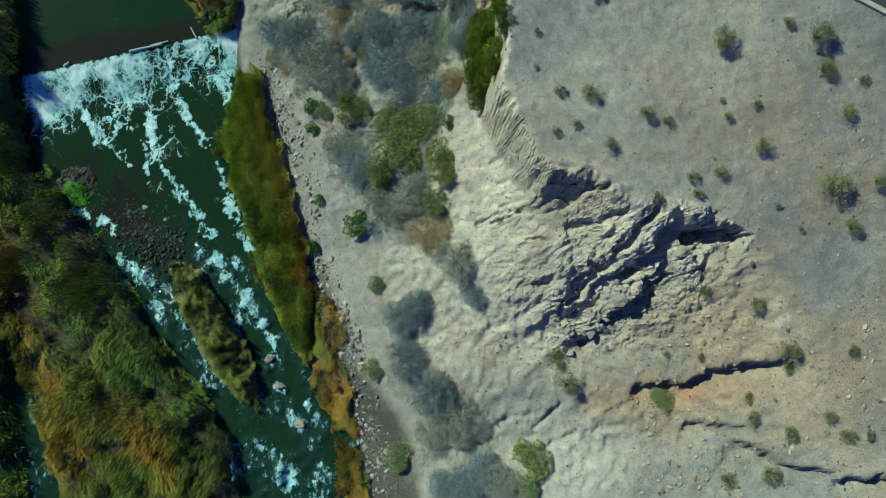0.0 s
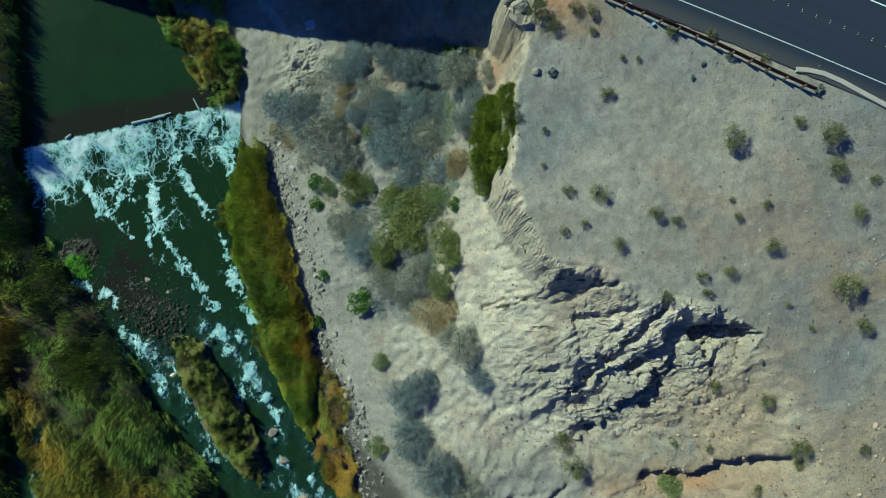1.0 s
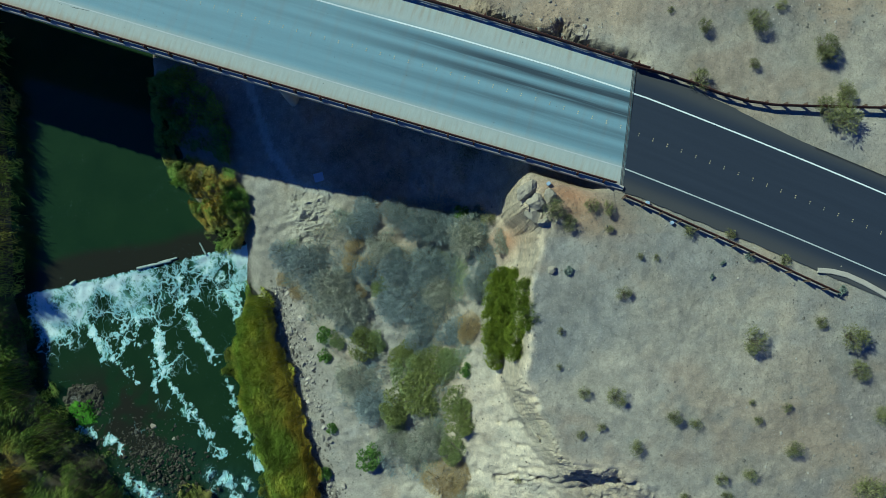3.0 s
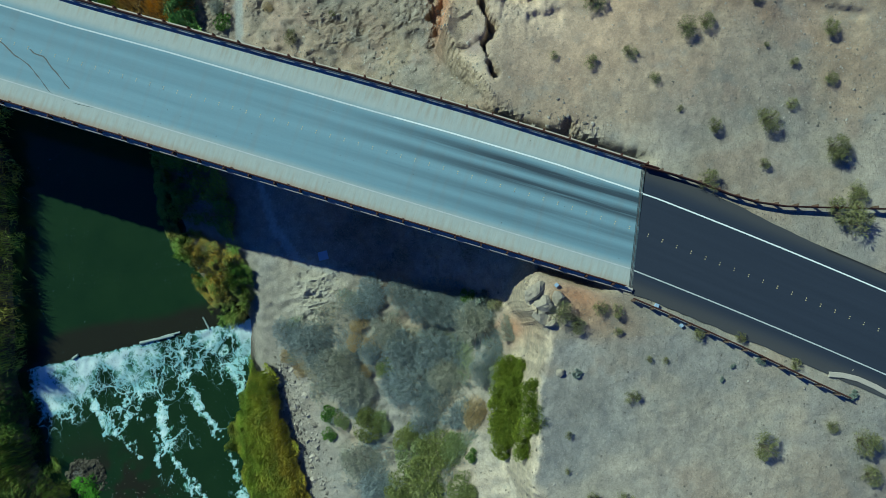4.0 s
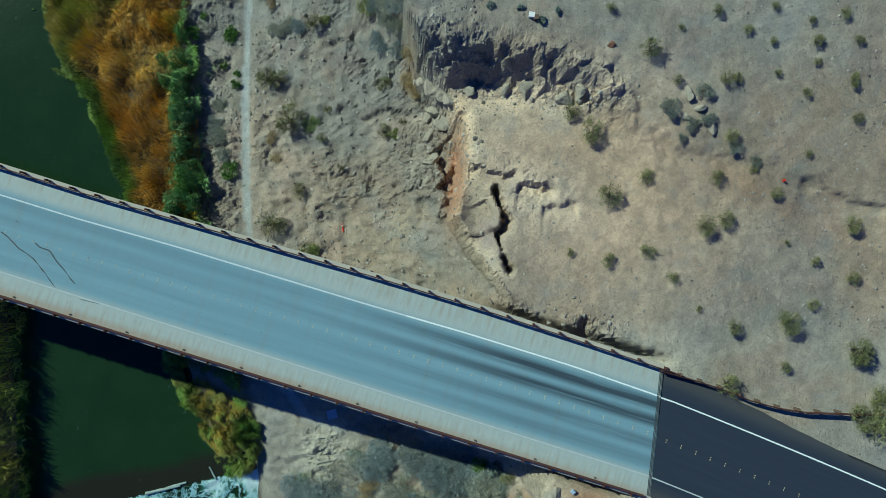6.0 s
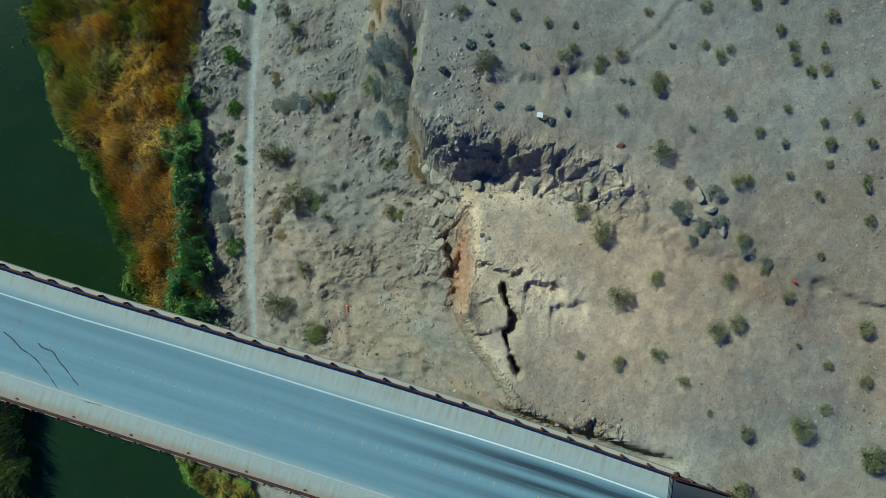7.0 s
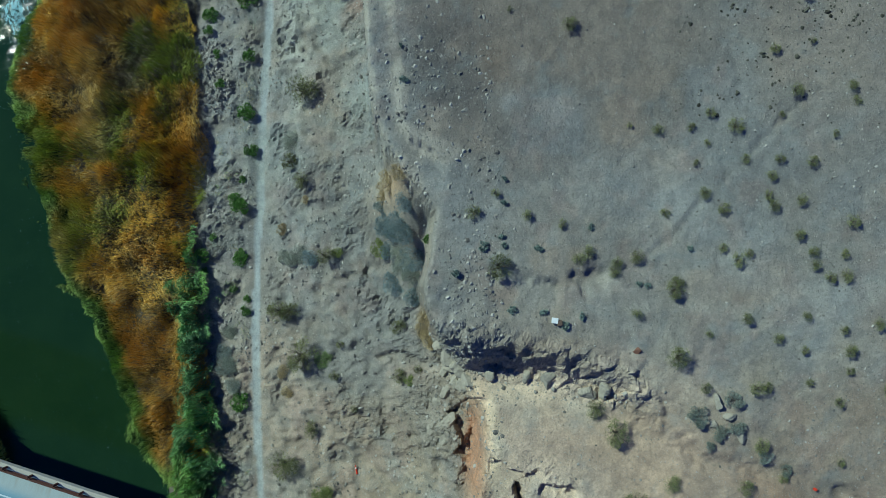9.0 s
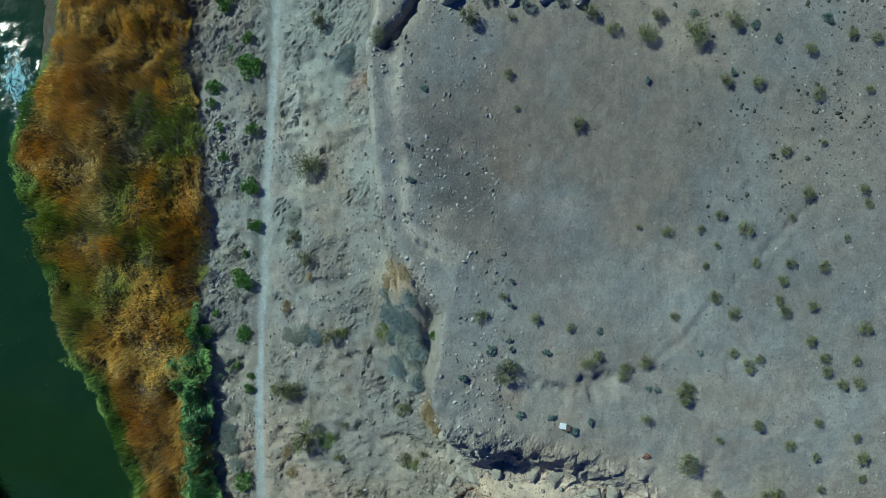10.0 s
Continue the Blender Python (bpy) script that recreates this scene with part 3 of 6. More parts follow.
        z = z - fall * ends * smooth(-0.15, 0.35, edge) * np.exp(-np.maximum(d - 0.8, 0) / reach)
    # the trail is a shallow bench
    d, _, _ = near(x, y, TRAIL)
    z = z - 0.18 * np.exp(-((d / 0.9) ** 2))
    # small relief
    rocky = np.clip(bad + slope * 0.5 + smooth(0.02, 0.2, rise) * smooth(0.98, 0.8, rise) * (1 - smooth(26, 31, x) * (y < 30)), 0, 1)
    ds, _, _ = near(x, y, SCARP)
    face = np.exp(-((ds - 0.5) / 2.0) ** 2) * smooth(20, 14, x)
    broken = np.clip(bad * smooth(-0.5, 0.3, fbm(x, y, 5, 2, 151)) + 0.95 * face + bell(x, y, -3.4, 72.4, 3.0, 2.8) + 0.4 * bell(x, y, 7.5, 68, 4.5, 3.2, -20) + bell(x, y, 7.8, 36.8, 2.6, 1.8, -20) + 0.8 * bell(x, y, 12.5, 54.3, 3.5, 1.4, -25) + bell(x, y, -17.5, 39, 3.6, 4.2)
                     + 0.9 * smooth(0.05, 0.25, rise) * smooth(0.99, 0.75, rise) * (1 - smooth(26, 31, x) * (y < 30)) * (1 - 0.9 * bell(x, y, 4.5, 58.5, 4.5, 5.0)), 0, 1)
    z = z + broken * (0.36 * big * smooth(0.0, 0.25, gap) - 0.16 * smooth(0.20, 0.0, gap) + 0.09 * small * smooth(0.0, 0.2, slit)) + 0.9 * bell(x, y, -3.4, 72.3, 2.4, 2.0, 30) + 0.3 * bell(x, y, 8.8, 37.2, 1.9, 2.2, 0)
    broken = broken * (1 - 0.85 * smooth(84, 88, y))
    rocky = np.clip(rocky + broken, 0, 1) * (1 - 0.5 * smooth(84, 88, y) * smooth(0.02, 0.2, rise))
    z = z + 0.30 * bell(x, y, 19, -16, 5.0, 2.6, 25) * ridged((0.82 * x + 0.57 * y) / 5, 0.82 * y - 0.57 * x, 1.2, 2, 83)
    z = z + 0.12 * fbm(x, y, 9, 4, 81) + (0.05 + 0.16 * rocky) * fbm(x, y, 1.3, 4, 82, 0.6)
    path, _, _ = near(x, y, TRAIL)
    lower = smooth(-22.5, -20, low) * (1 - rise) * smooth(0.4, 1.8, path)
    rocky = np.clip(rocky + 0.75 * lower * smooth(50, 60, y) * smooth(-0.3, 0.5, fbm(x, y, 6, 3, 86)) + 0.5 * bell(x, y, 2, 70, 5, 12) , 0, 1)
    z = z + lower * smooth(50, 60, y) * (0.20 * np.clip(ridged(x, y, 1.7, 3, 87), -0.4, 1) + 0.08 * big + 0.05 * small) * smooth(-0.2, 0.5, fbm(x, y, 6, 3, 86))
    z = z + lower * (0.26 * ridged(x, y * 0.8, 3.2, 3, 84) - 0.1) * smooth(50, 60, y) + lower * 0.16 * fbm(x, y, 0.8, 2, 85)
    z = z + lower * (smooth(50, 60, y) * 0.16 + 0.22 * bell(x, y, -20.5, 121, 2.4, 9)) * ridged(0.85 * x + 0.5 * y, 0.45 * (0.85 * y - 0.5 * x), 0.9, 2, 89)
    # bank of stones beside the road, and the cut for road and bridge
    a, b = deck_coords(x, y)
    under = smooth(7.3, 6.3, np.abs(b - 0.5)) * smooth(0.2, -0.4, a)
    z = np.where(under > 0, z * (1 - under) + np.minimum(z, -2.6) * under, z)
    rd, _, _ = near(x, y, ROAD_LINE)
    bed = smooth(10.5, 6.2, rd) * smooth(-3, 0.0, a)
    z = z * (1 - bed) + (-0.13 + 0.03 * fbm(x, y, 2, 2, 88)) * bed
    return z, rise, bad, rocky, e, broken * (0.5 + 0.5 * big)


def rows(a, b, step, far, dense=()):
    """Grid lines: even steps, halved in the dense stretches, and ever wider beyond."""
    mid = [a]
    while mid[-1] < b:
        mid.append(mid[-1] + (step * 0.5 if any(p < mid[-1] < q for p, q in dense) else step))
    mid = np.array(mid)
    out = step * 1.35 ** np.arange(1, 40)
    out = np.cumsum(out)
    out = out[out < far]
    return np.concatenate([a - out[::-1], mid, mid[-1] + out])


def mesh(name, verts, faces, material=None, smooth_faces=True):
    """A mesh from arrays; all faces have the same number of corners."""
    me = bpy.data.meshes.new(name)
    verts, faces = np.asarray(verts, np.float32), np.asarray(faces, np.int32)
    k = faces.shape[1]
    me.vertices.add(len(verts))
    me.vertices.foreach_set("co", verts.ravel())
    me.loops.add(faces.size)
    me.loops.foreach_set("vertex_index", faces.ravel())
    me.polygons.add(len(faces))
    me.polygons.foreach_set("loop_start", np.arange(len(faces), dtype=np.int32) * k)
    me.polygons.foreach_set("loop_total", np.full(len(faces), k, np.int32))
    me.update(calc_edges=True)
    me.validate()
    me.polygons.foreach_set("use_smooth", np.full(len(me.polygons), smooth_faces, bool))
    if material:
        me.materials.append(material)
    return me


def grid_faces(nx, ny):
    i = np.arange(nx * ny).reshape(ny, nx)
    return np.stack([i[:-1, :-1], i[:-1, 1:], i[1:, 1:], i[1:, :-1]], -1).reshape(-1, 4)


def add_colour(me, name, rgb):
    at = me.attributes.new(name, "FLOAT_COLOR", "POINT")
    at.data.foreach_set("color", np.concatenate([rgb, np.ones((len(rgb), 1))], 1).astype(np.float32).ravel())


def add_value(me, name, v):
    me.attributes.new(name, "FLOAT", "POINT").data.foreach_set("value", np.asarray(v, np.float32).ravel())


def paint(c, rgb, f):
    return c * (1 - f[..., None]) + np.array(rgb) * f[..., None]


def build_ground():
    xs, ys = rows(-66, 58, 0.38, 1800, [(-6, 31)]), rows(-46, 144, 0.38, 1800, [(-8, 41), (58, 83)])
    x, y = np.meshgrid(xs, ys)
    z, rise, bad, rocky, e, tone = land(x, y)
    far = np.maximum(np.maximum(np.abs(x) - 75, np.abs(y - 50) - 110), 0)
    z = z + np.minimum(far * 0.03, 14) * (0.5 + 0.5 * fbm(x, y, 120, 3, 91))
    c = np.zeros((*x.shape, 3)) + np.array((0.365, 0.355, 0.310))
    n1, n2 = fbm(x, y, 14, 4, 101), fbm(x, y, 4, 4, 102)
    lowland = 1 - rise
    c = paint(c, (0.34, 0.335, 0.295), lowland * (y < 50) * 0.8)
    c = paint(c, (0.31, 0.288, 0.25), lowland * smooth(50, 60, y) * 0.85)
    c = paint(c, (0.295, 0.290, 0.268), rise * smooth(78, 92, y) * 0.8)
    c = paint(c, (0.54, 0.52, 0.44), np.clip(bell(x, y, 7, 3, 12, 17, 10) * 1.2 * lowland, 0, 1))
    c = paint(c, (0.54, 0.525, 0.45), np.clip(bell(x, y, 12, -21, 8, 6, 0) + bell(x, y, 0, -6, 7, 9, 0) * 0.8, 0, 1))
    c = paint(c, (0.38, 0.30, 0.20), np.clip(bell(x, y, 32, -5, 14, 7, 5) + bell(x, y, 24, -13.5, 8, 4, 10), 0, 1) * smooth(-0.6, 0.4, n2 + 0.5) * 0.8)
    c = paint(c, (0.50, 0.27, 0.14), np.clip(bell(x, y, 27, -13.3, 6.5, 1.6, 8), 0, 1))
    c = paint(c, (0.345, 0.275, 0.205), np.clip(bell(x, y, 44, 8, 13, 26, 0), 0, 1) * smooth(-0.7, 0.6, n1) * 0.85)
    c = paint(c, (0.42, 0.30, 0.205), np.clip(bell(x, y, 28, 67.4, 13, 1.5, -31), 0, 1) * 0.9)
    c = paint(c, (0.34, 0.29, 0.215), np.clip(bell(x, y, -8, 66, 7, 8, 0) * lowland, 0, 1) * 0.7)
    c = paint(c, (0.13, 0.125, 0.12), np.clip(bell(x, y, 2.5, 112, 7, 11, 0) * 1.3, 0, 1) * smooth(-0.75, 0.5, n2 + 0.3) * rise * 0.85)
    c = paint(c, (0.20, 0.19, 0.172), np.clip(bell(x, y, 13, 112, 17, 14, 0), 0, 1) * rise * 0.75)
    c = paint(c, (0.40, 0.40, 0.365), np.clip(bell(x, y, -8.6, 111, 3.0, 13, 3), 0, 1) * 0.75)
    c = paint(c, (0.40, 0.33, 0.235), np.clip(bell(x, y, -8, 98, 2.2, 3, 10), 0, 1) * 0.8)
    c = paint(c, (0.33, 0.285, 0.22), np.clip(smooth(-0.1, 0.7, n1) * rise * (y > 55), 0, 1) * 0.5)
    c = paint(c, (0.33, 0.345, 0.335), smooth(0.0, 0.8, -n1) * rise * (y < 34) * 0.8)
    c = paint(c, (0.34, 0.23, 0.15), np.clip(bell(x, y, 12, 36.4, 5.0, 1.6, -18), 0, 1))
    c = paint(c, (0.52, 0.48, 0.39), smooth(0.02, 0.3, rise) * smooth(1.0, 0.6, rise) * 0.75)
    c = paint(c, (0.63, 0.585, 0.49), np.clip(bad * 1.2, 0, 1) * 0.9)
    ft, _, _ = near(x, y, FAINT_TRACK)
    c = paint(c, (0.36, 0.34, 0.29), smooth(0.8, 0.2, ft) * 0.6)
    c = paint(c, (0.37, 0.365, 0.33), smooth(-19.6, -21.5, z) * 0.75)
    c = paint(c, (0.07, 0.065, 0.055), smooth(-22.6, -23.6, z + 0.0 * x) * 0.9)
    c = paint(c, (0.33, 0.325, 0.305), np.clip(bell(x, y, 36, 45, 9, 2.5, -22), 0, 1) * 0.7)
    n3, n4 = fbm(x, y, 8, 4, 111, 0.6), fbm(x, y, 3, 4, 112, 0.6)
    dry = smooth(-22.0, -20.5, z)
    c = paint(c, (0.37, 0.305, 0.235), smooth(0.15, 0.8, n3) * 0.50 * dry)
    c = paint(c, (0.255, 0.280, 0.290), smooth(0.10, 0.8, -n3) * 0.50 * dry * (1 - 0.7 * bad))
    c = paint(c, (0.33, 0.26, 0.225), smooth(0.2, 0.9, n4) * 0.35 * dry * smooth(45, 60, y))
    c = paint(c, (0.21, 0.215, 0.20), smooth(0.15, 0.8, -n4) * 0.45 * lowland * smooth(50, 60, y))
    c = paint(c, (0.445, 0.365, 0.285), np.clip(bell(x, y, 13, 68, 16, 9.5, -15) * 1.3, 0, 1) * smooth(-0.5, 0.6, e) * 0.85)
    c = paint(c, (0.64, 0.56, 0.45), np.clip(bell(x, y, 8, 78.0, 9, 1.5, -4) * 1.2, 0, 1) * 0.9)
    c = paint(c, (0.58, 0.52, 0.43), np.clip(bell(x, y, 7.5, 67.6, 5, 3.2, -25) * 1.2, 0, 1) * 0.85)
    # sunlit west edge of the slab, painted in as a pale stripe
    c = paint(c, (0.72, 0.64, 0.49), smooth(1.6, 0.3, np.abs(e - 0.2)) * smooth(58, 62, y) * smooth(79, 77, y) * 0.9)
    c = paint(c, (0.46, 0.42, 0.34), bell(x, y, 1.8, 65.5, 2.4, 3.6) * 0.9)
    c = paint(c, (0.56, 0.33, 0.21), np.clip(bell(x, y, -0.1, 71, 0.95, 5.0, -5) * 1.4, 0, 1) * 0.9)
    c = paint(c, (0.38, 0.36, 0.31), np.clip(bell(x, y, -3.6, 72.6, 2.0, 2.2, 0) * 1.2, 0, 1))
    c = c * (1 + 0.10 * n1 + 0.09 * n2 + 0.22 * tone - 0.08 * (tone > 0))[..., None]
    c = c * (1 - 0.08 * smooth(50, 56, y) * rise * smooth(14, 26, x))[..., None]
    tr, _, _ = near(x, y, TRAIL)
    c = paint(c, (0.365, 0.405, 0.415), smooth(0.60, 0.42, tr + 0.16 * fbm(x, y, 1.6, 3, 105)))
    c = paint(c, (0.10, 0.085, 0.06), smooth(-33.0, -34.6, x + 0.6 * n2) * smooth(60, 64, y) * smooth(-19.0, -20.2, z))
    c = paint(c, (0.60, 0.54, 0.42), np.clip(bell(x, y, 7.8, 37.2, 2.6, 2.4, -20) * 1.4 + smooth(1.5, 0.4, np.abs(e + 0.7) + 0.8 * n4) * smooth(10, 12, y) * smooth(38, 35, y), 0, 1) * 0.85)
    c = paint(c, (0.44, 0.44, 0.38), np.clip(bell(x, y, -17.5, 39, 3.4, 4.0) * 1.2, 0, 1))
    c = paint(c, (0.44, 0.24, 0.14), np.clip(bell(x, y, 6.0, 34.6, 1.8, 1.6, 0) + bell(x, y, 11.5, 38.2, 2.6, 1.0, -19), 0, 1) * 0.8)
    c = paint(c, (0.59, 0.55, 0.455), np.clip(bell(x, y, 7.5, 7, 8, 14, 5) * 1.3 * lowland, 0, 1) * smooth(-0.9, 0.3, n2) * 0.75)
    c = paint(c, (0.54, 0.445, 0.325), np.clip(bell(x, y, 29, -3.5, 6.5, 4.5, 10) * 1.1, 0, 1) * smooth(-0.9, 0.2, n2) * 0.8)
    c = paint(c, (0.16, 0.15, 0.14), np.clip(bell(x, y, 5, 111, 9, 10), 0, 1) * smooth(-0.8, 0.5, n2) * rise * 0.65)
    c = paint(c, (0.285, 0.315, 0.295), smooth(90, 104, y) * lowland * smooth(-0.7, 0.5, n2) * smooth(-30, -26, x) * 0.7)
    c = paint(c, (0.205, 0.175, 0.150), np.clip(bell(x, y, 7, 112, 11, 8), 0, 1) * smooth(-0.8, 0.6, n3) * rise * 0.6)
    c = paint(c, (0.20, 0.155, 0.115), bell(x, y, 3.0, 110.0, 2.6, 2.2) * 0.8)
    for px, py, r in ((0.3, 110.0, 0.4), (1.35, 109.8, 0.4), (5.6, 109.2, 0.9), (4.4, 105.8, 1.1), (9.2, 104.7, 2.2)):
        c = paint(c, (0.42, 0.42, 0.40), bell(x, y, px, py, r, r) * 0.4)
    c = paint(c, (0.045, 0.046, 0.034), np.clip(bell(x, y, -47, 14, 6, 6) + bell(x, y, -42, 9, 7, 6), 0, 1) * smooth(-20.0, -22.0, z))
    c = paint(c, (0.21, 0.205, 0.195), np.clip(bell(x, y, 40, 118, 14, 20), 0, 1) * 0.6)
    c = paint(c, (0.50, 0.52, 0.47), np.clip(bell(x, y, -20.8, 121, 2.4, 9.5), 0, 1) * smooth(-0.6, 0.4, n4) * (y > 100) * 0.8)
    c = paint(c, (0.48, 0.35, 0.22), np.clip(bell(x, y, -7.2, 99.3, 2.0, 2.6, 10) + 0.8 * bell(x, y, -4.4, 84.3, 1.4, 2.4), 0, 1) * lowland * 0.85)
    c = paint(c, (0.33, 0.20, 0.15), bell(x, y, -11, 124.5, 2.5, 2.0) * smooth(-0.3, 0.4, n4) * 0.7)
    c = paint(c, (0.40, 0.27, 0.18), np.clip(bell(x, y, 19, -16.0, 5.0, 2.4, 25), 0, 1) * smooth(-0.5, 0.4, n4) * 0.75)
    c = paint(c, (0.55, 0.54, 0.465), np.clip(1.3 * bell(x, y, 13.5, -22, 6.5, 4.5, 0), 0, 1) * 0.85)
    c = paint(c, (0.42, 0.345, 0.25), np.clip(bell(x, y, 37, -14, 12, 9, 0), 0, 1) * smooth(-0.7, 0.5, n3) * 0.6)
    c = paint(c, (0.205, 0.185, 0.160), np.clip(bell(x, y, 14, 113.5, 20, 8, 0), 0, 1) * smooth(-0.9, 0.4, n3) * rise * 0.7)
    c = paint(c, (0.27, 0.295, 0.305), bell(x, y, -31.0, 113, 3.0, 22) * smooth(-0.5, 0.4, n4) * 0.8)
    us, _, _ = near(x, y, UPPER_STEP)
    c = paint(c, (0.45, 0.42, 0.36), smooth(0.8, 0.2, us + 0.9 * n4) * 0.6)
    c = paint(c, (0.48, 0.45, 0.38), smooth(0.7, 0.1, np.abs(e) + 0.8 * n4) * smooth(96, 100, y) * 0.5)
    c = paint(c, (0.115, 0.112, 0.108), np.clip(1.2 * bell(x, y, -1.6, 108.5, 3.6, 6.0, 0), 0, 1) * smooth(-0.6, 0.5, n2 + 0.3) * rise * 0.8)
    c = paint(c, (0.335, 0.355, 0.345), np.clip(bell(x, y, 24, 86, 15, 6, 10) + bell(x, y, 14, 97, 8, 5), 0, 1) * smooth(-0.6, 0.4, n1) * rise * 0.75)
    c = paint(c, (0.28, 0.245, 0.245), np.clip(1.3 * bell(x, y, 2.7, 64.2, 1.0, 1.7), 0, 1) * 0.8)
    c = c * (1 + smooth(50, 58, y) * smooth(88, 76, y) * (0.35 + 0.65 * smooth(-6, 1, x)) * np.array((0.055, 0.0, -0.05))[:, None, None]).transpose(1, 2, 0)
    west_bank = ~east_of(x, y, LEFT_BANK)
    # dark soil under the reeds, with the shade of their gaps put into it
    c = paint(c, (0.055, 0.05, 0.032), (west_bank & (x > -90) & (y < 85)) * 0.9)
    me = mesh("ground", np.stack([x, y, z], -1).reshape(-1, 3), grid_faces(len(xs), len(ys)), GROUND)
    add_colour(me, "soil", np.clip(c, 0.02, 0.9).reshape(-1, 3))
    stony = np.clip(0.08 + 0.6 * lowland + 0.6 * smooth(70, 100, y) + 0.5 * smooth(25, 42, x) + 0.5 * fbm(x, y, 7, 3, 107), 0, 1)
    add_value(me, "stony", stony)
    add_value(me, "rocky", rocky)
    face_rock = rocky[:-1, :-1].ravel() < 0.45
    me.polygons.foreach_set("use_smooth", face_rock)
    ob = new("ground", me)
    return tagged(ob, "grey-tan desert gravel ground with eroded cliffs and washes", "ground", "", "structure")


ground = build_ground()


def height(x, y):
    a, b = np.array([[float(x)]]), np.array([[float(y)]])
    return float(land(a, b)[0][0, 0])


def heights(x, y):
    return land(x, y)[0]


STRANDS = [
    [(-50.2, 31.6), (-50.2, 28.1), (-49.0, 26.1), (-47.9, 24.1), (-46.7, 22.4), (-44.0, 20.0), (-42.9, 18.4)],
    [(-42.8, 27.0), (-42.5, 23.8), (-40.9, 21.8), (-40.4, 19.9), (-40.2, 16.8)],
    [(-45.2, 27.1), (-44.0, 24.7), (-44.8, 22.4)],
    [(-39.7, 25.3), (-39.4, 22.2), (-38.3, 18.2), (-36.7, 15.9), (-35.6, 13.9), (-34.1, 11.9), (-33.0, 10.0), (-31.8, 8.2)],
    [(-36.6, 31.5), (-35.8, 28.3), (-35.1, 25.9), (-33.9, 23.9), (-32.4, 21.9), (-30.9, 19.5), (-30.2, 16.4), (-29.1, 13.7), (-28.3, 10.9), (-27.3, 7.8), (-25.8, 5.5), (-24.7, 3.6)],
    [(-33.8, 34.9), (-31.5, 30.9), (-29.6, 28.8), (-29.2, 27.2)],
    [(-30.7, 32.0), (-30.7, 34.0), (-28.7, 34.7), (-27.2, 33.5), (-26.8, 31.1), (-29.6, 30.8)],
    [(-50.6, 12.2), (-47.9, 11.5), (-45.2, 9.3), (-44.1, 6.2), (-42.6, 3.9)],
]
# white water round the rocks: east, north, reach
BREAKERS = [(-42.6, 4.4, 1.3), (-40.6, 3.0, 1.5), (-38.4, 1.6, 1.0), (-33.0, 6.0, 1.1), (-31.0, 5.0, 1.5), (-28.6, 4.6, 1.0), (-27.0, 0.2, 1.3), (-26.6, -1.6, 1.2), (-25.4, -3.8, 1.2), (-23.9, -6.0, 1.0), (-39.5, -0.8, 1.1),
            (-39.0, -2.8, 0.9), (-20.9, -17.1, 1.5), (-22.6, -24.4, 2.2), (-25.9, -20.3, 0.9), (-19.2, -15.2, 0.9), (-23.0, -12.6, 1.0), (-29.5, 2.4, 1.2)]


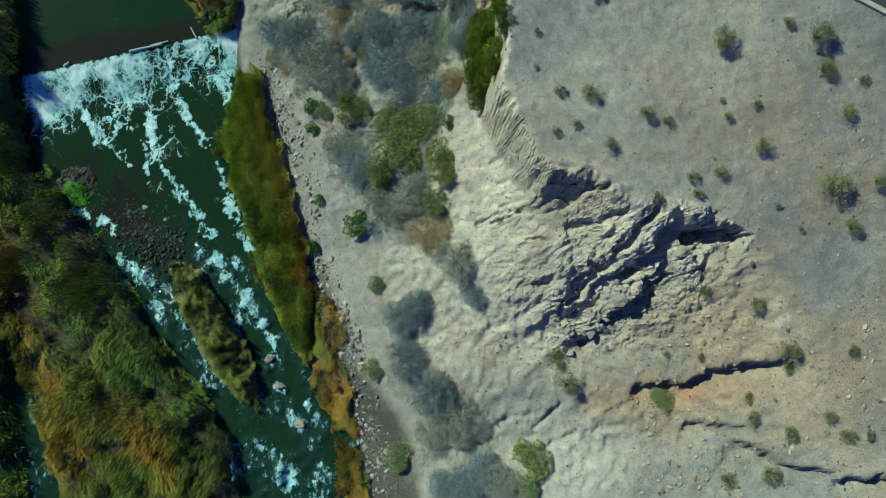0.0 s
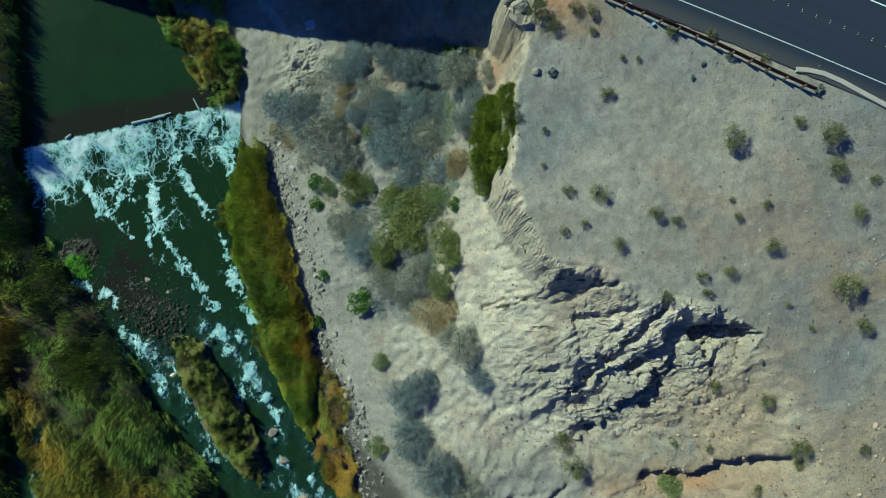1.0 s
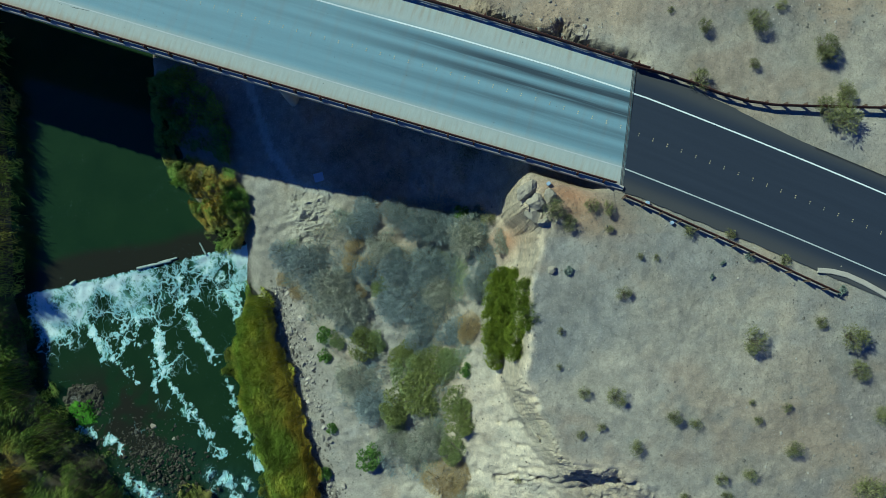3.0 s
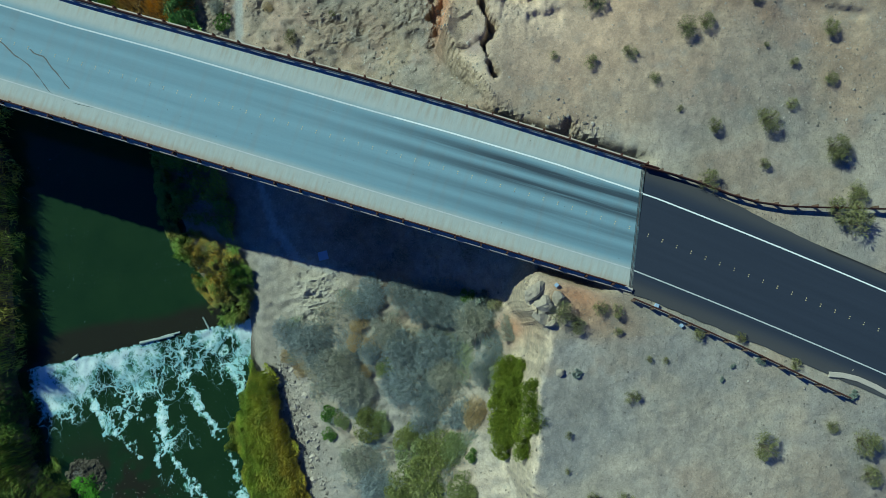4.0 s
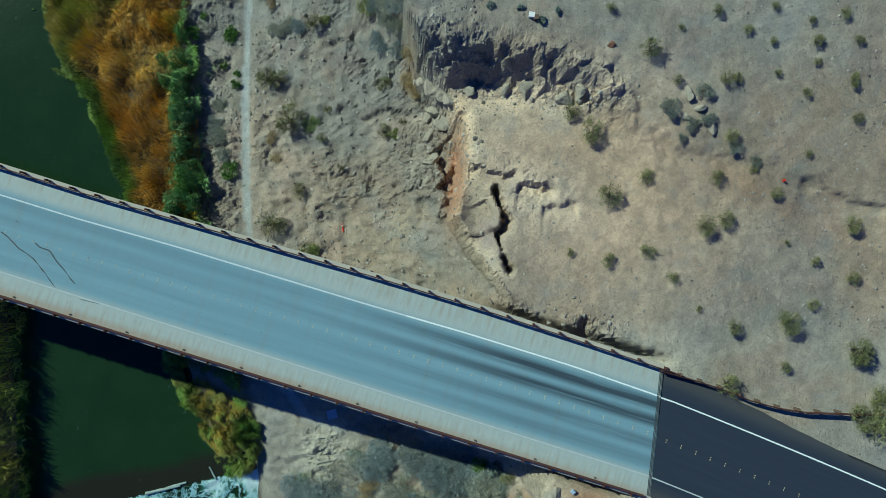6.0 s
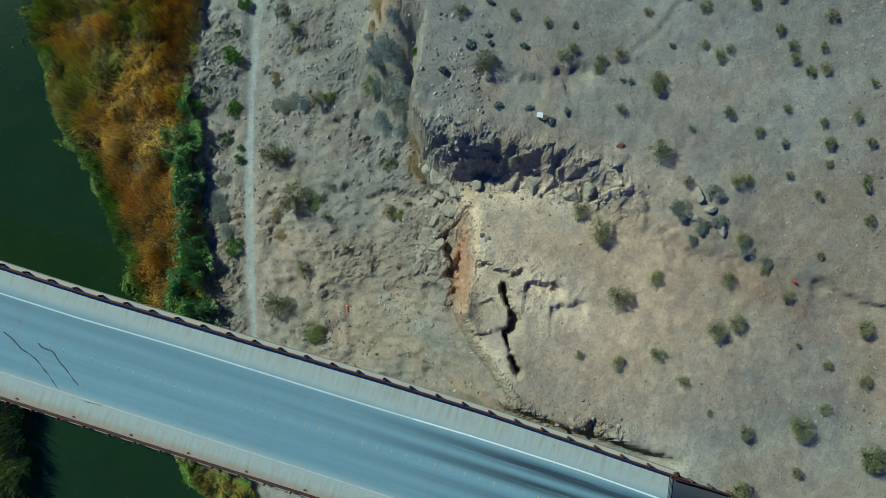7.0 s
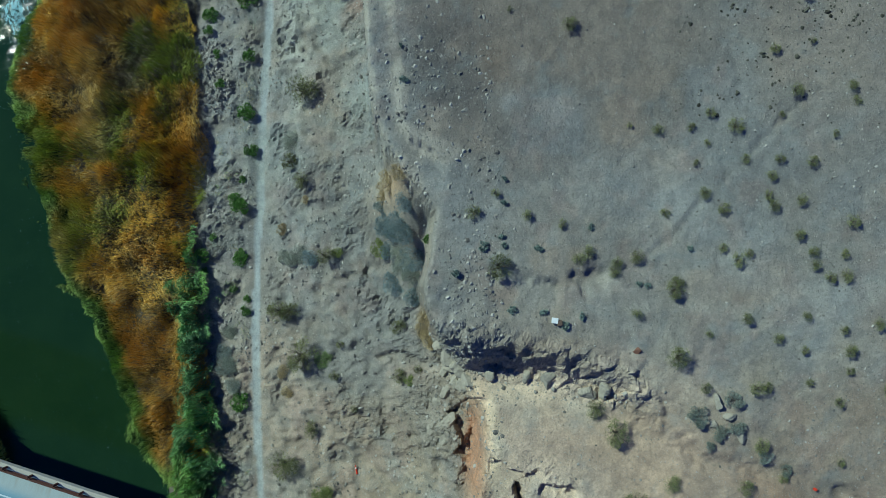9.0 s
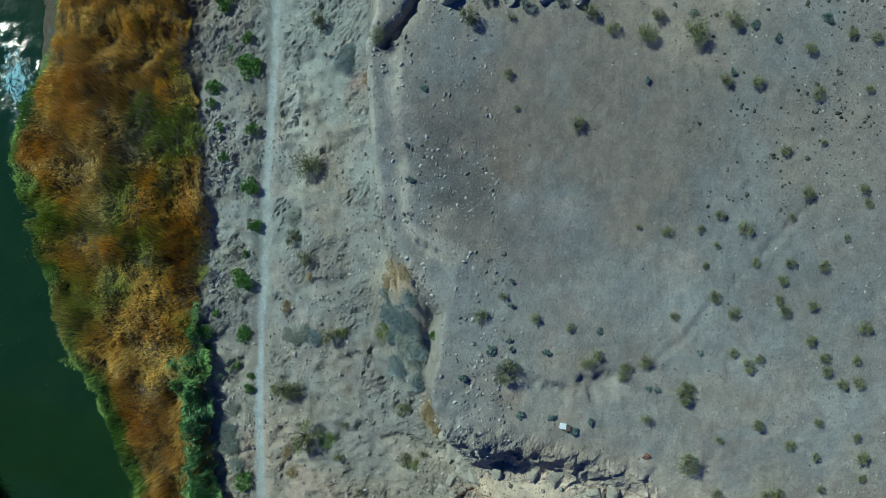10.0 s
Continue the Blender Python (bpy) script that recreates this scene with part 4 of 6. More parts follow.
def build_water():
    xs, ys = rows(-78, -10, 0.54, 300, [(-57, -18)]), rows(-46, 144, 0.54, 300, [(-28, 37)])
    x, y = np.meshgrid(xs, ys)
    level = water_level(x, y)
    weir = 35.2 + (x + 32.8) * 0.19
    down = weir - y
    foam = smooth(-0.3, 0.2, down) * np.interp(down, [0, 1.2, 2.5, 4.5, 6.5, 9, 13], [1.10, 1.10, 0.92, 0.74, 0.46, 0.18, 0.0])
    foam = foam * (0.78 + 0.50 * fbm(x, y, 3.5, 3, 201))
    for cx, cy, r in ((-47.9, 26.4, 1.9), (-49.2, 24.4, 1.2), (-30.2, 33.4, 1.2), (-47.0, 29.6, 1.4), (-33.5, 27.5, 2.6), (-38.4, 24.0, 1.2)):
        foam = foam * (1 - 0.75 * bell(x, y, cx, cy, r, r))
    foam = np.maximum(foam, 0.85 * bell(x, y, -53.7, 25.4, 3.4, 2.4) * (0.85 + 0.4 * fbm(x, y, 1.6, 3, 202)))
    for k, line in enumerate(STRANDS):
        d, s, _ = near(x, y, line)
        d = np.abs(d + 0.75 * fbm(x, y, 1.4, 4, 210 + k, 0.6)) / (1.0 + 0.5 * fbm(x, y, 2.6, 2, 215 + k))
        foam = np.maximum(foam, smooth(0.75, 0.12, d) * (1.0 - 0.30 * s) * (0.92 + 0.24 * fbm(x, y, 0.9, 3, 220 + k)))
    foam = np.maximum(foam, 0.34 * smooth(2, 6, down) * bell(x, y, -38, 18, 11, 8, 0) * smooth(0.0, 0.5, fbm(x, y, 2.2, 3, 230)))
    foam = foam * smooth(-57.5, -55, x) * (y < weir + 0.3)
    rapid = smooth(9, 2, y) * (0.34 + 0.50 * fbm(x, y, 3, 4, 205)) + 0.25 * bell(x, y, -36, 8.5, 4, 2.5, 20)
    for k, (cx, cy, r) in enumerate(BREAKERS):
        # each breaker trails off downstream, to the south-east
        g = bell(x + 0.5 * fbm(x, y, 1.2, 3, 240), y + 0.5 * fbm(x, y, 1.2, 3, 241), cx, cy, r, r * 0.8)
        tail = bell(x, y, cx + 0.9 * r, cy - 1.5 * r, r * 2.2, r * 0.8, -58)
        rapid = np.maximum(rapid, 1.1 * g + 0.65 * tail)
        foam = np.maximum(foam, (0.62 + 0.45 * fbm(x, y, 0.7, 3, 242)) * bell(x, y, cx, cy, r * 0.9, r * 0.5, -40 + 37 * (k % 4)) * (y < 8))
    rapid = np.clip(rapid, 0, 1.1) * (down > 3) * (x > -57) + 0.9 * bell(x, y, -59.5, 128, 3.0, 7, 10)
    z = level + 0.10 * np.clip(foam, 0, 1) * fbm(x, y, 0.9, 3, 207) + 0.40 * rapid * fbm(x, y, 1.3, 3, 208)
    me = mesh("water", np.stack([x, y, z], -1).reshape(-1, 3), grid_faces(len(xs), len(ys)), WATER)
    add_value(me, "foam", np.clip(foam, 0, 1.0))
    add_value(me, "rapid", np.clip(rapid, 0, 1.0))
    add_value(me, "shoal", smooth(-4.2, -2.6, down + 0.5 * fbm(x, y, 5, 2, 233)) * smooth(0.2, -0.1, down) + np.clip(1.3 * bell(x, y, -41.3, 10.8, 7.5, 3.4, -52) + bell(x, y, -49, 15, 5, 4.5), 0, 1) * smooth(-0.7, 0.1, fbm(x, y, 2, 3, 234)))
    return tagged(new("water", me), "dark green river with white foam below a low weir", "water", "", "structure")


build_water()


# ---- parts and sweeps ----
def child(name, me, parent, label="", at=None):
    ob = new(name, me)
    ob.parent = parent
    if at is not None:
        ob.matrix_local = at
    return tagged(ob, label)


def thing(name, at, label, category, group=""):
    ob = new(name)
    ob.matrix_world = at
    return tagged(ob, label, category, group)


def sweep(name, path, profile, material, closed=True, smooth_faces=False):
    """A profile (left, up) drawn along a path; the ends are capped by fans."""
    path = np.array(path, float)
    way = np.gradient(path, axis=0)
    left = np.stack([-way[:, 1], way[:, 0], np.zeros(len(path))], 1)
    left /= np.linalg.norm(left, axis=1)[:, None]
    pr = np.array(profile, float)
    v = path[:, None] + left[:, None] * pr[None, :, :1] + np.array((0, 0, 1.0)) * pr[None, :, 1:]
    m, k = len(path), len(pr)
    faces = []
    for i in range(m - 1):
        for j in range(k if closed else k - 1):
            a, b = i * k + j, i * k + (j + 1) % k
            faces.append((a, b, b + k, a + k))
    me = bpy.data.meshes.new(name)
    caps = [tuple(range(k)), tuple((m - 1) * k + j for j in reversed(range(k)))] if closed else []
    me.from_pydata([tuple(p) for p in v.reshape(-1, 3)], [], faces + caps)
    me.materials.append(material)
    me.polygons.foreach_set("use_smooth", [smooth_faces] * len(me.polygons))
    return me


def box(name, size, material, at=(0, 0, 0), bevel=0.02):
    bm = bmesh.new()
    bmesh.ops.create_cube(bm, size=1.0)
    bmesh.ops.scale(bm, vec=size, verts=bm.verts)
    if bevel:
        bmesh.ops.bevel(bm, geom=bm.edges, offset=bevel, segments=2, affect="EDGES")
    bmesh.ops.translate(bm, vec=at, verts=bm.verts)
    me = bpy.data.meshes.new(name)
    bm.to_mesh(me)
    bm.free()
    me.materials.append(material)
    return me


def rect(w, h, up=0.0):
    return [(-w / 2, up), (w / 2, up), (w / 2, up + h), (-w / 2, up + h)]


BEAM = [(0.0, 0.26), (0.07, 0.33), (0.07, 0.46), (0.0, 0.53), (0.0, 0.61), (0.07, 0.68), (0.07, 0.80), (0.0, 0.87), (-0.035, 0.85), (0.035, 0.77), (0.035, 0.70), (-0.035, 0.62), (-0.035, 0.52), (0.035, 0.44), (0.035, 0.35), (-0.035, 0.28)]


def marker_mesh():
    bm = bmesh.new()
    bmesh.ops.create_cone(bm, cap_ends=True, segments=8, radius1=0.06, radius2=0.035, depth=0.03)
    bmesh.ops.translate(bm, vec=(0, 0, 0.0165), verts=bm.verts)
    me = bpy.data.meshes.new("road_marker")
    bm.to_mesh(me)
    bm.free()
    me.materials.append(YELLOW)
    return me


MARKER = marker_mesh()


# how far the traffic lanes and the north edge swing out along the deck: metres along, metres sideways
SWING_CENTRE = ((-130, 0.1), (-53, 0.14), (-36, 0.29), (-20, 0.5), (-8, 0.4), (0, 0.1))
SWING_LINE = ((-130, -0.1), (-60, -0.15), (-50, 0.1), (-30, 0.22), (-20, 0.4), (-10, 0.4), (0, 0.05))
SWING_EDGE = ((-130, 0.3), (-60, 0.35), (-50, 0.6), (-40, 0.8), (-30, 1.05), (-20, 1.15), (-10, 1.05), (0, 0.85))


def swing(x, y):
    """The true sideways place on the deck of a point that is y metres from a straight centre line."""
    at = [np.interp(x, *zip(*table)) for table in (SWING_CENTRE, SWING_LINE, SWING_EDGE)]
    return y + float(np.interp(y, (-3.66, 0, 3.66, 5.4), (0.0, *at)))


def skew(y):
    """The joint between deck and asphalt runs aslant."""
    return -0.1 - 0.17 * y


def build_bridge():
    b = thing("bridge", pose(JOINT[0], JOINT[1], 0, 0, -1.1, -19.2), "two-lane concrete road bridge with rusted steel guardrails over the river", "bridge")
    west = -130.0
    xs = np.linspace(west, 0, 66)
    deck = [(-5.65, -0.26), (5.65, -0.26), (5.65, 0.0), (3.66, 0.011), (0, 0.03), (-3.66, 0.011), (-5.65, 0.0)]
    wider = lambda x: 1 - 0.0009 * x
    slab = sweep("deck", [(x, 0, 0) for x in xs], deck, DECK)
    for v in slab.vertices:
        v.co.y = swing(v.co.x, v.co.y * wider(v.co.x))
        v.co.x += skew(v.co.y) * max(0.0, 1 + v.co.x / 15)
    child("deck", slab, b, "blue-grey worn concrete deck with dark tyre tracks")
    for off in (-4.2, -1.4, 1.4, 4.2):
        child("girder", sweep("girder", [(west, off, 0), (-1.2, off, 0)], [(-0.35, -1.5), (0.35, -1.5), (0.35, -1.3), (0.12, -1.2), (0.12, -0.264), (-0.12, -0.264), (-0.12, -1.2), (-0.35, -1.3)], CONCRETE), b)
    def run(start, end, off, up):
        return [(x, swing(x, off * (wider(x) if abs(off) > 4 else 1)), up) for x in np.linspace(start, end, max(2, int((end - start) / 2.5)))]

    for side in (1, -1):
        stop = skew(side * 5.6)
        child("kerb", sweep("kerb", run(west, stop, side * 5.62, 0), [(-0.2, -0.32), (0.2, -0.32), (0.2, 0.20), (0.17, 0.23), (-0.16, 0.23), (-0.2, 0.19)], CONCRETE), b, "pale concrete kerb")
        beam = [(side * -p, q + 0.12) for p, q in BEAM]
        rail = child("guardrail", sweep("guardrail", run(west, 0.0, side * 5.43, 0), beam[::side], RUST), b, "rust-red corrugated steel guardrail")
        post = box("post", (0.15, 0.2, 0.78), RUST, (0, 0, 0.61), 0.012)
        k = 0
        while -1.2 - 2.6 * k > west:
            x = -1.2 - 2.6 * k
            child("post", post, rail, "", pose(x, swing(x, side * 5.60 * wider(x)), 0))
            k += 1
        line = "bright white edge line" if side > 0 else "faded white edge line"
        wide, stop = (0.15, skew(3.66)) if side > 0 else (0.11, skew(-3.66))
        child("edge_line", sweep("edge_line", run(-26.0 if side > 0 else west, stop, side * 3.66, 0.017), rect(wide, 0.004), WHITE_PAINT if side > 0 else FADED), b, line)
        if side > 0:
            child("edge_line", sweep("edge_line", run(west, -26.0, 3.66, 0.017), rect(wide, 0.004), WORN_LINE), b, "half-worn white edge line")
    stud = box("reflector", (0.16, 0.12, 0.16), TIMBER, (0, 0, 0.08), 0.02)
    for k in range(21):
        child("reflector", stud, b, "", pose(-4.6 - 5.87 * k, -5.27 * wider(-4.6 - 5.87 * k), 0))
    for k in range(62):
        x = -1.0 - 1.45 * k
        for off in (-0.11, 0.11):
            child("road_marker", MARKER, b, "", pose(x, swing(x, 0) + off, 0.026))
    # tar-sealed cracks
    for line in ([(-72, 2.6), (-69, 1.2), (-67.4, 0.3), (-65.9, -0.25), (-64.4, -0.96), (-62.7, -1.5), (-61.3, -2.35), (-60.0, -3.25), (-59.2, -3.62), (-58.0, -3.85), (-56.2, -3.76), (-54.5, -3.64), (-52.4, -3.55)],
                 [(-71, 3.4), (-69, 2.7), (-67.3, 2.04), (-65.2, 1.3), (-63.7, 0.35), (-62.6, -0.15), (-61.6, -0.28), (-60.5, -0.97), (-59.7, -1.45), (-58.5, -2.27), (-57.8, -2.64)]):
        fine = []
        for (ax, ay), (bx, by) in zip(line, line[1:]):
            for q in range(6):
                t = q / 6
                x, y = ax + (bx - ax) * t, ay + (by - ay) * t
                fine.append((x + 0.08 * noise.noise((x * 1.3, y, 3)), y + 0.12 * noise.noise((x, y * 1.3, 9)), 0.024 - 0.005 * abs(y)))
        child("tar_seam", sweep("tar_seam", fine, rect(0.13, 0.006), TAR), b, "dark tar-sealed crack")
    for x in (-0.30, -0.06):
        child("expansion_joint", sweep("expansion_joint", [(x + skew(y), y, 0.035 - 0.0043 * abs(y)) for y in (-5.4, 0.1, 6.1)], rect(0.07, 0.006), TAR), b, "dark expansion joint")
    child("joint_armour", sweep("joint_armour", [(-0.18 + skew(y), y, 0.033 - 0.0043 * abs(y)) for y in (-5.4, 0.1, 6.1)], rect(0.1, 0.005), STEEL), b)
    # piers: a wall with rounded noses, and a cap
    for x, foot in ((-38.2, -19.0), (-94.0, -25.5)):
        nose = [(0.5 * math.cos(a) * 1.0, 2.9 + 0.5 * math.sin(a)) for a in np.linspace(0, math.pi, 9)]
        ring = nose + [(-p, -q) for p, q in nose]
        bm = bmesh.new()
        low = [bm.verts.new((p * 1.25, q * 1.06, foot)) for p, q in ring]
        top = [bm.verts.new((p, q, -2.0)) for p, q in ring]
        for i in range(len(ring)):
            bm.faces.new((low[i], low[(i + 1) % len(ring)], top[(i + 1) % len(ring)], top[i]))
        bm.faces.new(top)
        me = bpy.data.meshes.new("pier")
        bm.to_mesh(me)
        bm.free()
        me.materials.append(CONCRETE)
        pier = child("pier", me, b, "", pose(x, 0, 0))
        child("pier_cap", box("pier_cap", (1.3, 9.0, 0.55), CONCRETE, (0, 0, -1.75), 0.04), pier)
    child("abutment", box("abutment", (1.2, 11.2, 4.0), CONCRETE, (0, 0, -2.28), 0.05), b, "", pose(-0.65, 0, 0))
    return b


def road_path(a, b, off, up, step=1.0):
    return [(*road_point(s, off), up) for s in np.arange(a, b + 1e-6, step)]


def build_road():
    ss, offs = np.concatenate([np.arange(0.02, 45, 0.75), np.arange(45, 500, 6.0)]), np.linspace(-5.8, 5.8, 25)
    v, lane = [], []
    for s in ss:
        for o in offs:
            ragged = 0.15 * noise.noise((s * 0.7, o, 2)) - 0.7 * min(max((s - 8) / 12, 0), 1) * (o > 0) if abs(o) > 5.7 else 0
            x, y = road_point(s + skew(o) * max(0.0, 1 - s / 15), min(o, 5.8 + ragged) * (1 + 0.1 * max(0.0, 1 - s / 12)) if o > 0 else o + ragged)
            v.append((x, y, 0.02 - 0.004 * abs(o)))
            lane.append((s, o, 0))
    me = mesh("road", v, grid_faces(len(offs), len(ss))[:, ::-1], ASPHALT)
    me.attributes.new("lane", "FLOAT_VECTOR", "POINT").data.foreach_set("vector", np.array(lane, np.float32).ravel())
    road = tagged(new("road", me), "dark new asphalt road with white edge lines", "road", "", "structure")
    child("edge_line", sweep("edge_line", road_path(skew(3.66) + 0.04, 120, 3.66, 0.012), rect(0.14, 0.005), WHITE_PAINT), road, "bright white edge line")
    child("edge_line", sweep("edge_line", road_path(skew(-3.66) + 0.04, 120, -3.66, 0.012), rect(0.12, 0.005), FADED), road, "thin white edge line")
    for k in range(34):
        for off in (-0.11, 0.11):
            x, y = road_point(0.9 + 1.47 * k, off)
            child("road_marker", MARKER, road, "", pose(x, y, 0.014))
    return road


def along(line, step):
    """Even points along a polyline."""
    out, left = [], 0.0
    for (ax, ay), (bx, by) in zip(line, line[1:]):
        d = math.hypot(bx - ax, by - ay)
        while left <= d:
            out.append((ax + (bx - ax) * left / d, ay + (by - ay) * left / d))
            left += step
        left -= d
    return out


def build_guardrail():
    line = [(18.3, 50.35), (21, 49.5), (23.8, 48.5), (26.5, 47.3), (29, 46.5), (31.6, 46.0), (34.3, 45.8), (40.6, 45.4), (52, 44.8)]
    g = thing("guardrail", pose(18.3, 50.35, 0), "dark rusted steel guardrail on posts flaring away from the asphalt", "guardrail")
    p = [(x - 18.3, y - 50.35, 0.03 * math.sin(x)) for x, y in line]
    child("beam", sweep("beam", p, [(-a, b) for a, b in BEAM[::-1]], RUST), g)
    post = box("post", (0.16, 0.2, 1.0), TIMBER, (0, 0, 0.3), 0.015)
    for x, y in along(line, 1.9):
        child("post", post, g, "", pose(x - 18.3, y - 50.35 + 0.17, 0))
    line = [(16.7, 37.75), (19.4, 36.45), (22.1, 35.1), (27.3, 32.5), (32.5, 29.7), (36.4, 27.7)]
    g = thing("guardrail", pose(16.7, 37.75, 0), "brown rusted pipe guardrail along the asphalt shoulder", "guardrail")
    p = [(x - 16.7, y - 37.75, 0.0) for x, y in line]
    child("beam", sweep("beam", p, BEAM, RUST), g)
    for x, y in along(line, 1.9):
        child("post", post, g, "", pose(x - 16.7, y - 37.75 - 0.17, 0))
    line = [(34.9, 29.9), (36.2, 29.75), (37.6, 29.35), (39.2, 28.55), (41.7, 27.0), (48, 23.2)]
    k = sweep("kerb", [(x, y, -0.1) for x, y in line], [(-0.25, 0), (0.25, 0), (0.25, 0.2), (0.2, 0.24), (-0.2, 0.24), (-0.25, 0.2)], CONCRETE)
    tagged(new("kerb", k), "curved pale concrete kerb at the road shoulder", "kerb", "", "structure")


build_bridge()
build_road()
build_guardrail()


# ---- reeds ----
def blades(name, ring, count, tall, tints, label, lean=(0.35, -0.25), spread=0.5, wide=0.075, seed=1, clump=1.6, edge_tint=None, cover=-1.1, category="reeds", droop=0.5, patches=(), even=False):
    """A bed of upright reeds inside a ring: each blade is a bent strip; colours go by clumps."""
    rng = np.random.default_rng(seed)
    count, wide = int(count * 1.2), wide * 0.85
    ring = [tuple(p) for p in ring]
    xs, ys = [p[0] for p in ring], [p[1] for p in ring]
    x, y = rng.uniform(min(xs) - 1, max(xs) + 1, count * 3), rng.uniform(min(ys) - 1, max(ys) + 1, count * 3)
    wob = 0.9 * fbm(x, y, 2.2, 3, seed)
    inside = within(x + wob, y + 0.8 * fbm(x, y, 2.0, 3, seed + 9), ring)
    x, y = x[inside][:count], y[inside][:count]
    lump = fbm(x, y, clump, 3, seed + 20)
    keep = rng.random(len(x)) < smooth(cover, cover + 1.2, lump)
    x, y, lump = x[keep], y[keep], lump[keep]
    n = len(x)
    z = heights(x[None], y[None])[0]
    h = tall * (0.70 + ((0.12 + 0.36 * droop) * (0.3 if even else 1.0)) * np.clip(lump, -1, 1) + rng.uniform(-0.16, 0.16, n))
    d, _, _ = near(x, y, ring + [ring[0]])
    h = h * (0.45 + 0.55 * smooth(0, 1.4, d))
    a = rng.uniform(0, 2 * math.pi, n)
    gx, gy = fbm(x, y, clump * 2, 2, seed + 31), fbm(x, y, clump * 2, 2, seed + 32)
    dx = lean[0] + droop * gx + spread * np.cos(a) * rng.uniform(0.3, 1, n)
    dy = lean[1] + droop * gy + spread * np.sin(a) * rng.uniform(0.3, 1, n)
    w = wide * rng.uniform(0.6, 1.4, n)
    b = rng.uniform(0, 2 * math.pi, n)
    sx, sy = np.cos(b) * w / 2, np.sin(b) * w / 2
    p0 = np.stack([x, y, z + 0.30 * h], 1)
    p1 = np.stack([x + 0.35 * dx, y + 0.35 * dy, z + 0.82 * h], 1)
    p2 = np.stack([x + dx, y + dy, z + h * rng.uniform(0.86, 1.04, n)], 1)
    side = np.stack([sx, sy, 0 * sx], 1)
    v = np.stack([p0, p1 - side * 1.2, p2 + side * 0.3, p1 + side * 1.2], 1).reshape(-1, 3)
    f = np.arange(n)[:, None] * 4 + np.array([[0, 1, 2, 3]])
    me = mesh(name, v, f, REED, False)
    mixer = np.clip(0.5 + 0.75 * fbm(x, y, clump * 4, 3, seed + 40) + rng.normal(0, 0.14, n), 0, 1) * (len(tints) - 1)
    i = np.minimum(mixer.astype(int), len(tints) - 2)
    t = np.array(tints)
    c = t[i] * (1 - (mixer - i))[:, None] + t[i + 1] * (mixer - i)[:, None]
    if edge_tint is not None:
        c = paint(c, edge_tint, smooth(3.6, 1.2, d + 1.2 * fbm(x, y, 3, 2, seed + 44)) * (dist_river(x, y) < 4.5))
    for px, py, rx, ry, turn, tint in patches:
        c = paint(c, tint, np.clip(1.3 * bell(x + 1.2 * fbm(x, y, 2.5, 3, seed + 50), y, px, py, rx, ry, turn), 0, 1) * rng.uniform(0.45, 1.0, n))
    # shade between clumps put into the tint: low ones darker, tall ones lighter
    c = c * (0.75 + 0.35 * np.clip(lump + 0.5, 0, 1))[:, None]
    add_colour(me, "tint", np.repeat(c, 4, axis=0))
    return tagged(new(name, me), label, category, "", "stuff")


def dist_river(x, y):
    d, _, _ = near(x, y, [(-57.4, 140), (-61.3, 121.5), (-58.2, 106), (-54.4, 94.6), (-49.6, 85.5), (-45.2, 74.4), (-41, 64)])
    return d


GREEN_REED, OLIVE_REED, GOLD_REED, RUST_REED, PALE_REED, AMBER = (0.18, 0.31, 0.07), (0.30, 0.35, 0.065), (0.68, 0.46, 0.09), (0.56, 0.33, 0.065), (0.66, 0.54, 0.23), (0.44, 0.27, 0.045)
# its dark grey patch paints a shaded gully into the blade colour
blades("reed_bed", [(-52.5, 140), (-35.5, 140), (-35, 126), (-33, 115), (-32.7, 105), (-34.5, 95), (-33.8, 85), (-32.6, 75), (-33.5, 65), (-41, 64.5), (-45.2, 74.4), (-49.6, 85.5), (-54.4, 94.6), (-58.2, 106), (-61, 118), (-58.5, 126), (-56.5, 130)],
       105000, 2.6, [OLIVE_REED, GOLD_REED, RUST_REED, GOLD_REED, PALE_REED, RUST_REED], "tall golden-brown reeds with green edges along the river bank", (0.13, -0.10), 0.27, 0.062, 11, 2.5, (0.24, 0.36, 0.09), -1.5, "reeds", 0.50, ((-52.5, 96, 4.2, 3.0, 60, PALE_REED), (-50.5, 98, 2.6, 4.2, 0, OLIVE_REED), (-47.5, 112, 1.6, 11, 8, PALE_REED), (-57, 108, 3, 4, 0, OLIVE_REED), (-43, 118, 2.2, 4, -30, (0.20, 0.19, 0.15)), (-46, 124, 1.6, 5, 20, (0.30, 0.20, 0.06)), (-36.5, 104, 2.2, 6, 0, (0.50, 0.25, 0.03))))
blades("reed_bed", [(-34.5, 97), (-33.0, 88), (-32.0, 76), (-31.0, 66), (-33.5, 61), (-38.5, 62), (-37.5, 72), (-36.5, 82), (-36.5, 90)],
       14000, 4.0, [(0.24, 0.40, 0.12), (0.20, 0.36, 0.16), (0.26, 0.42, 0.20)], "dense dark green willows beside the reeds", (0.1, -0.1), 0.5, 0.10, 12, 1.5)
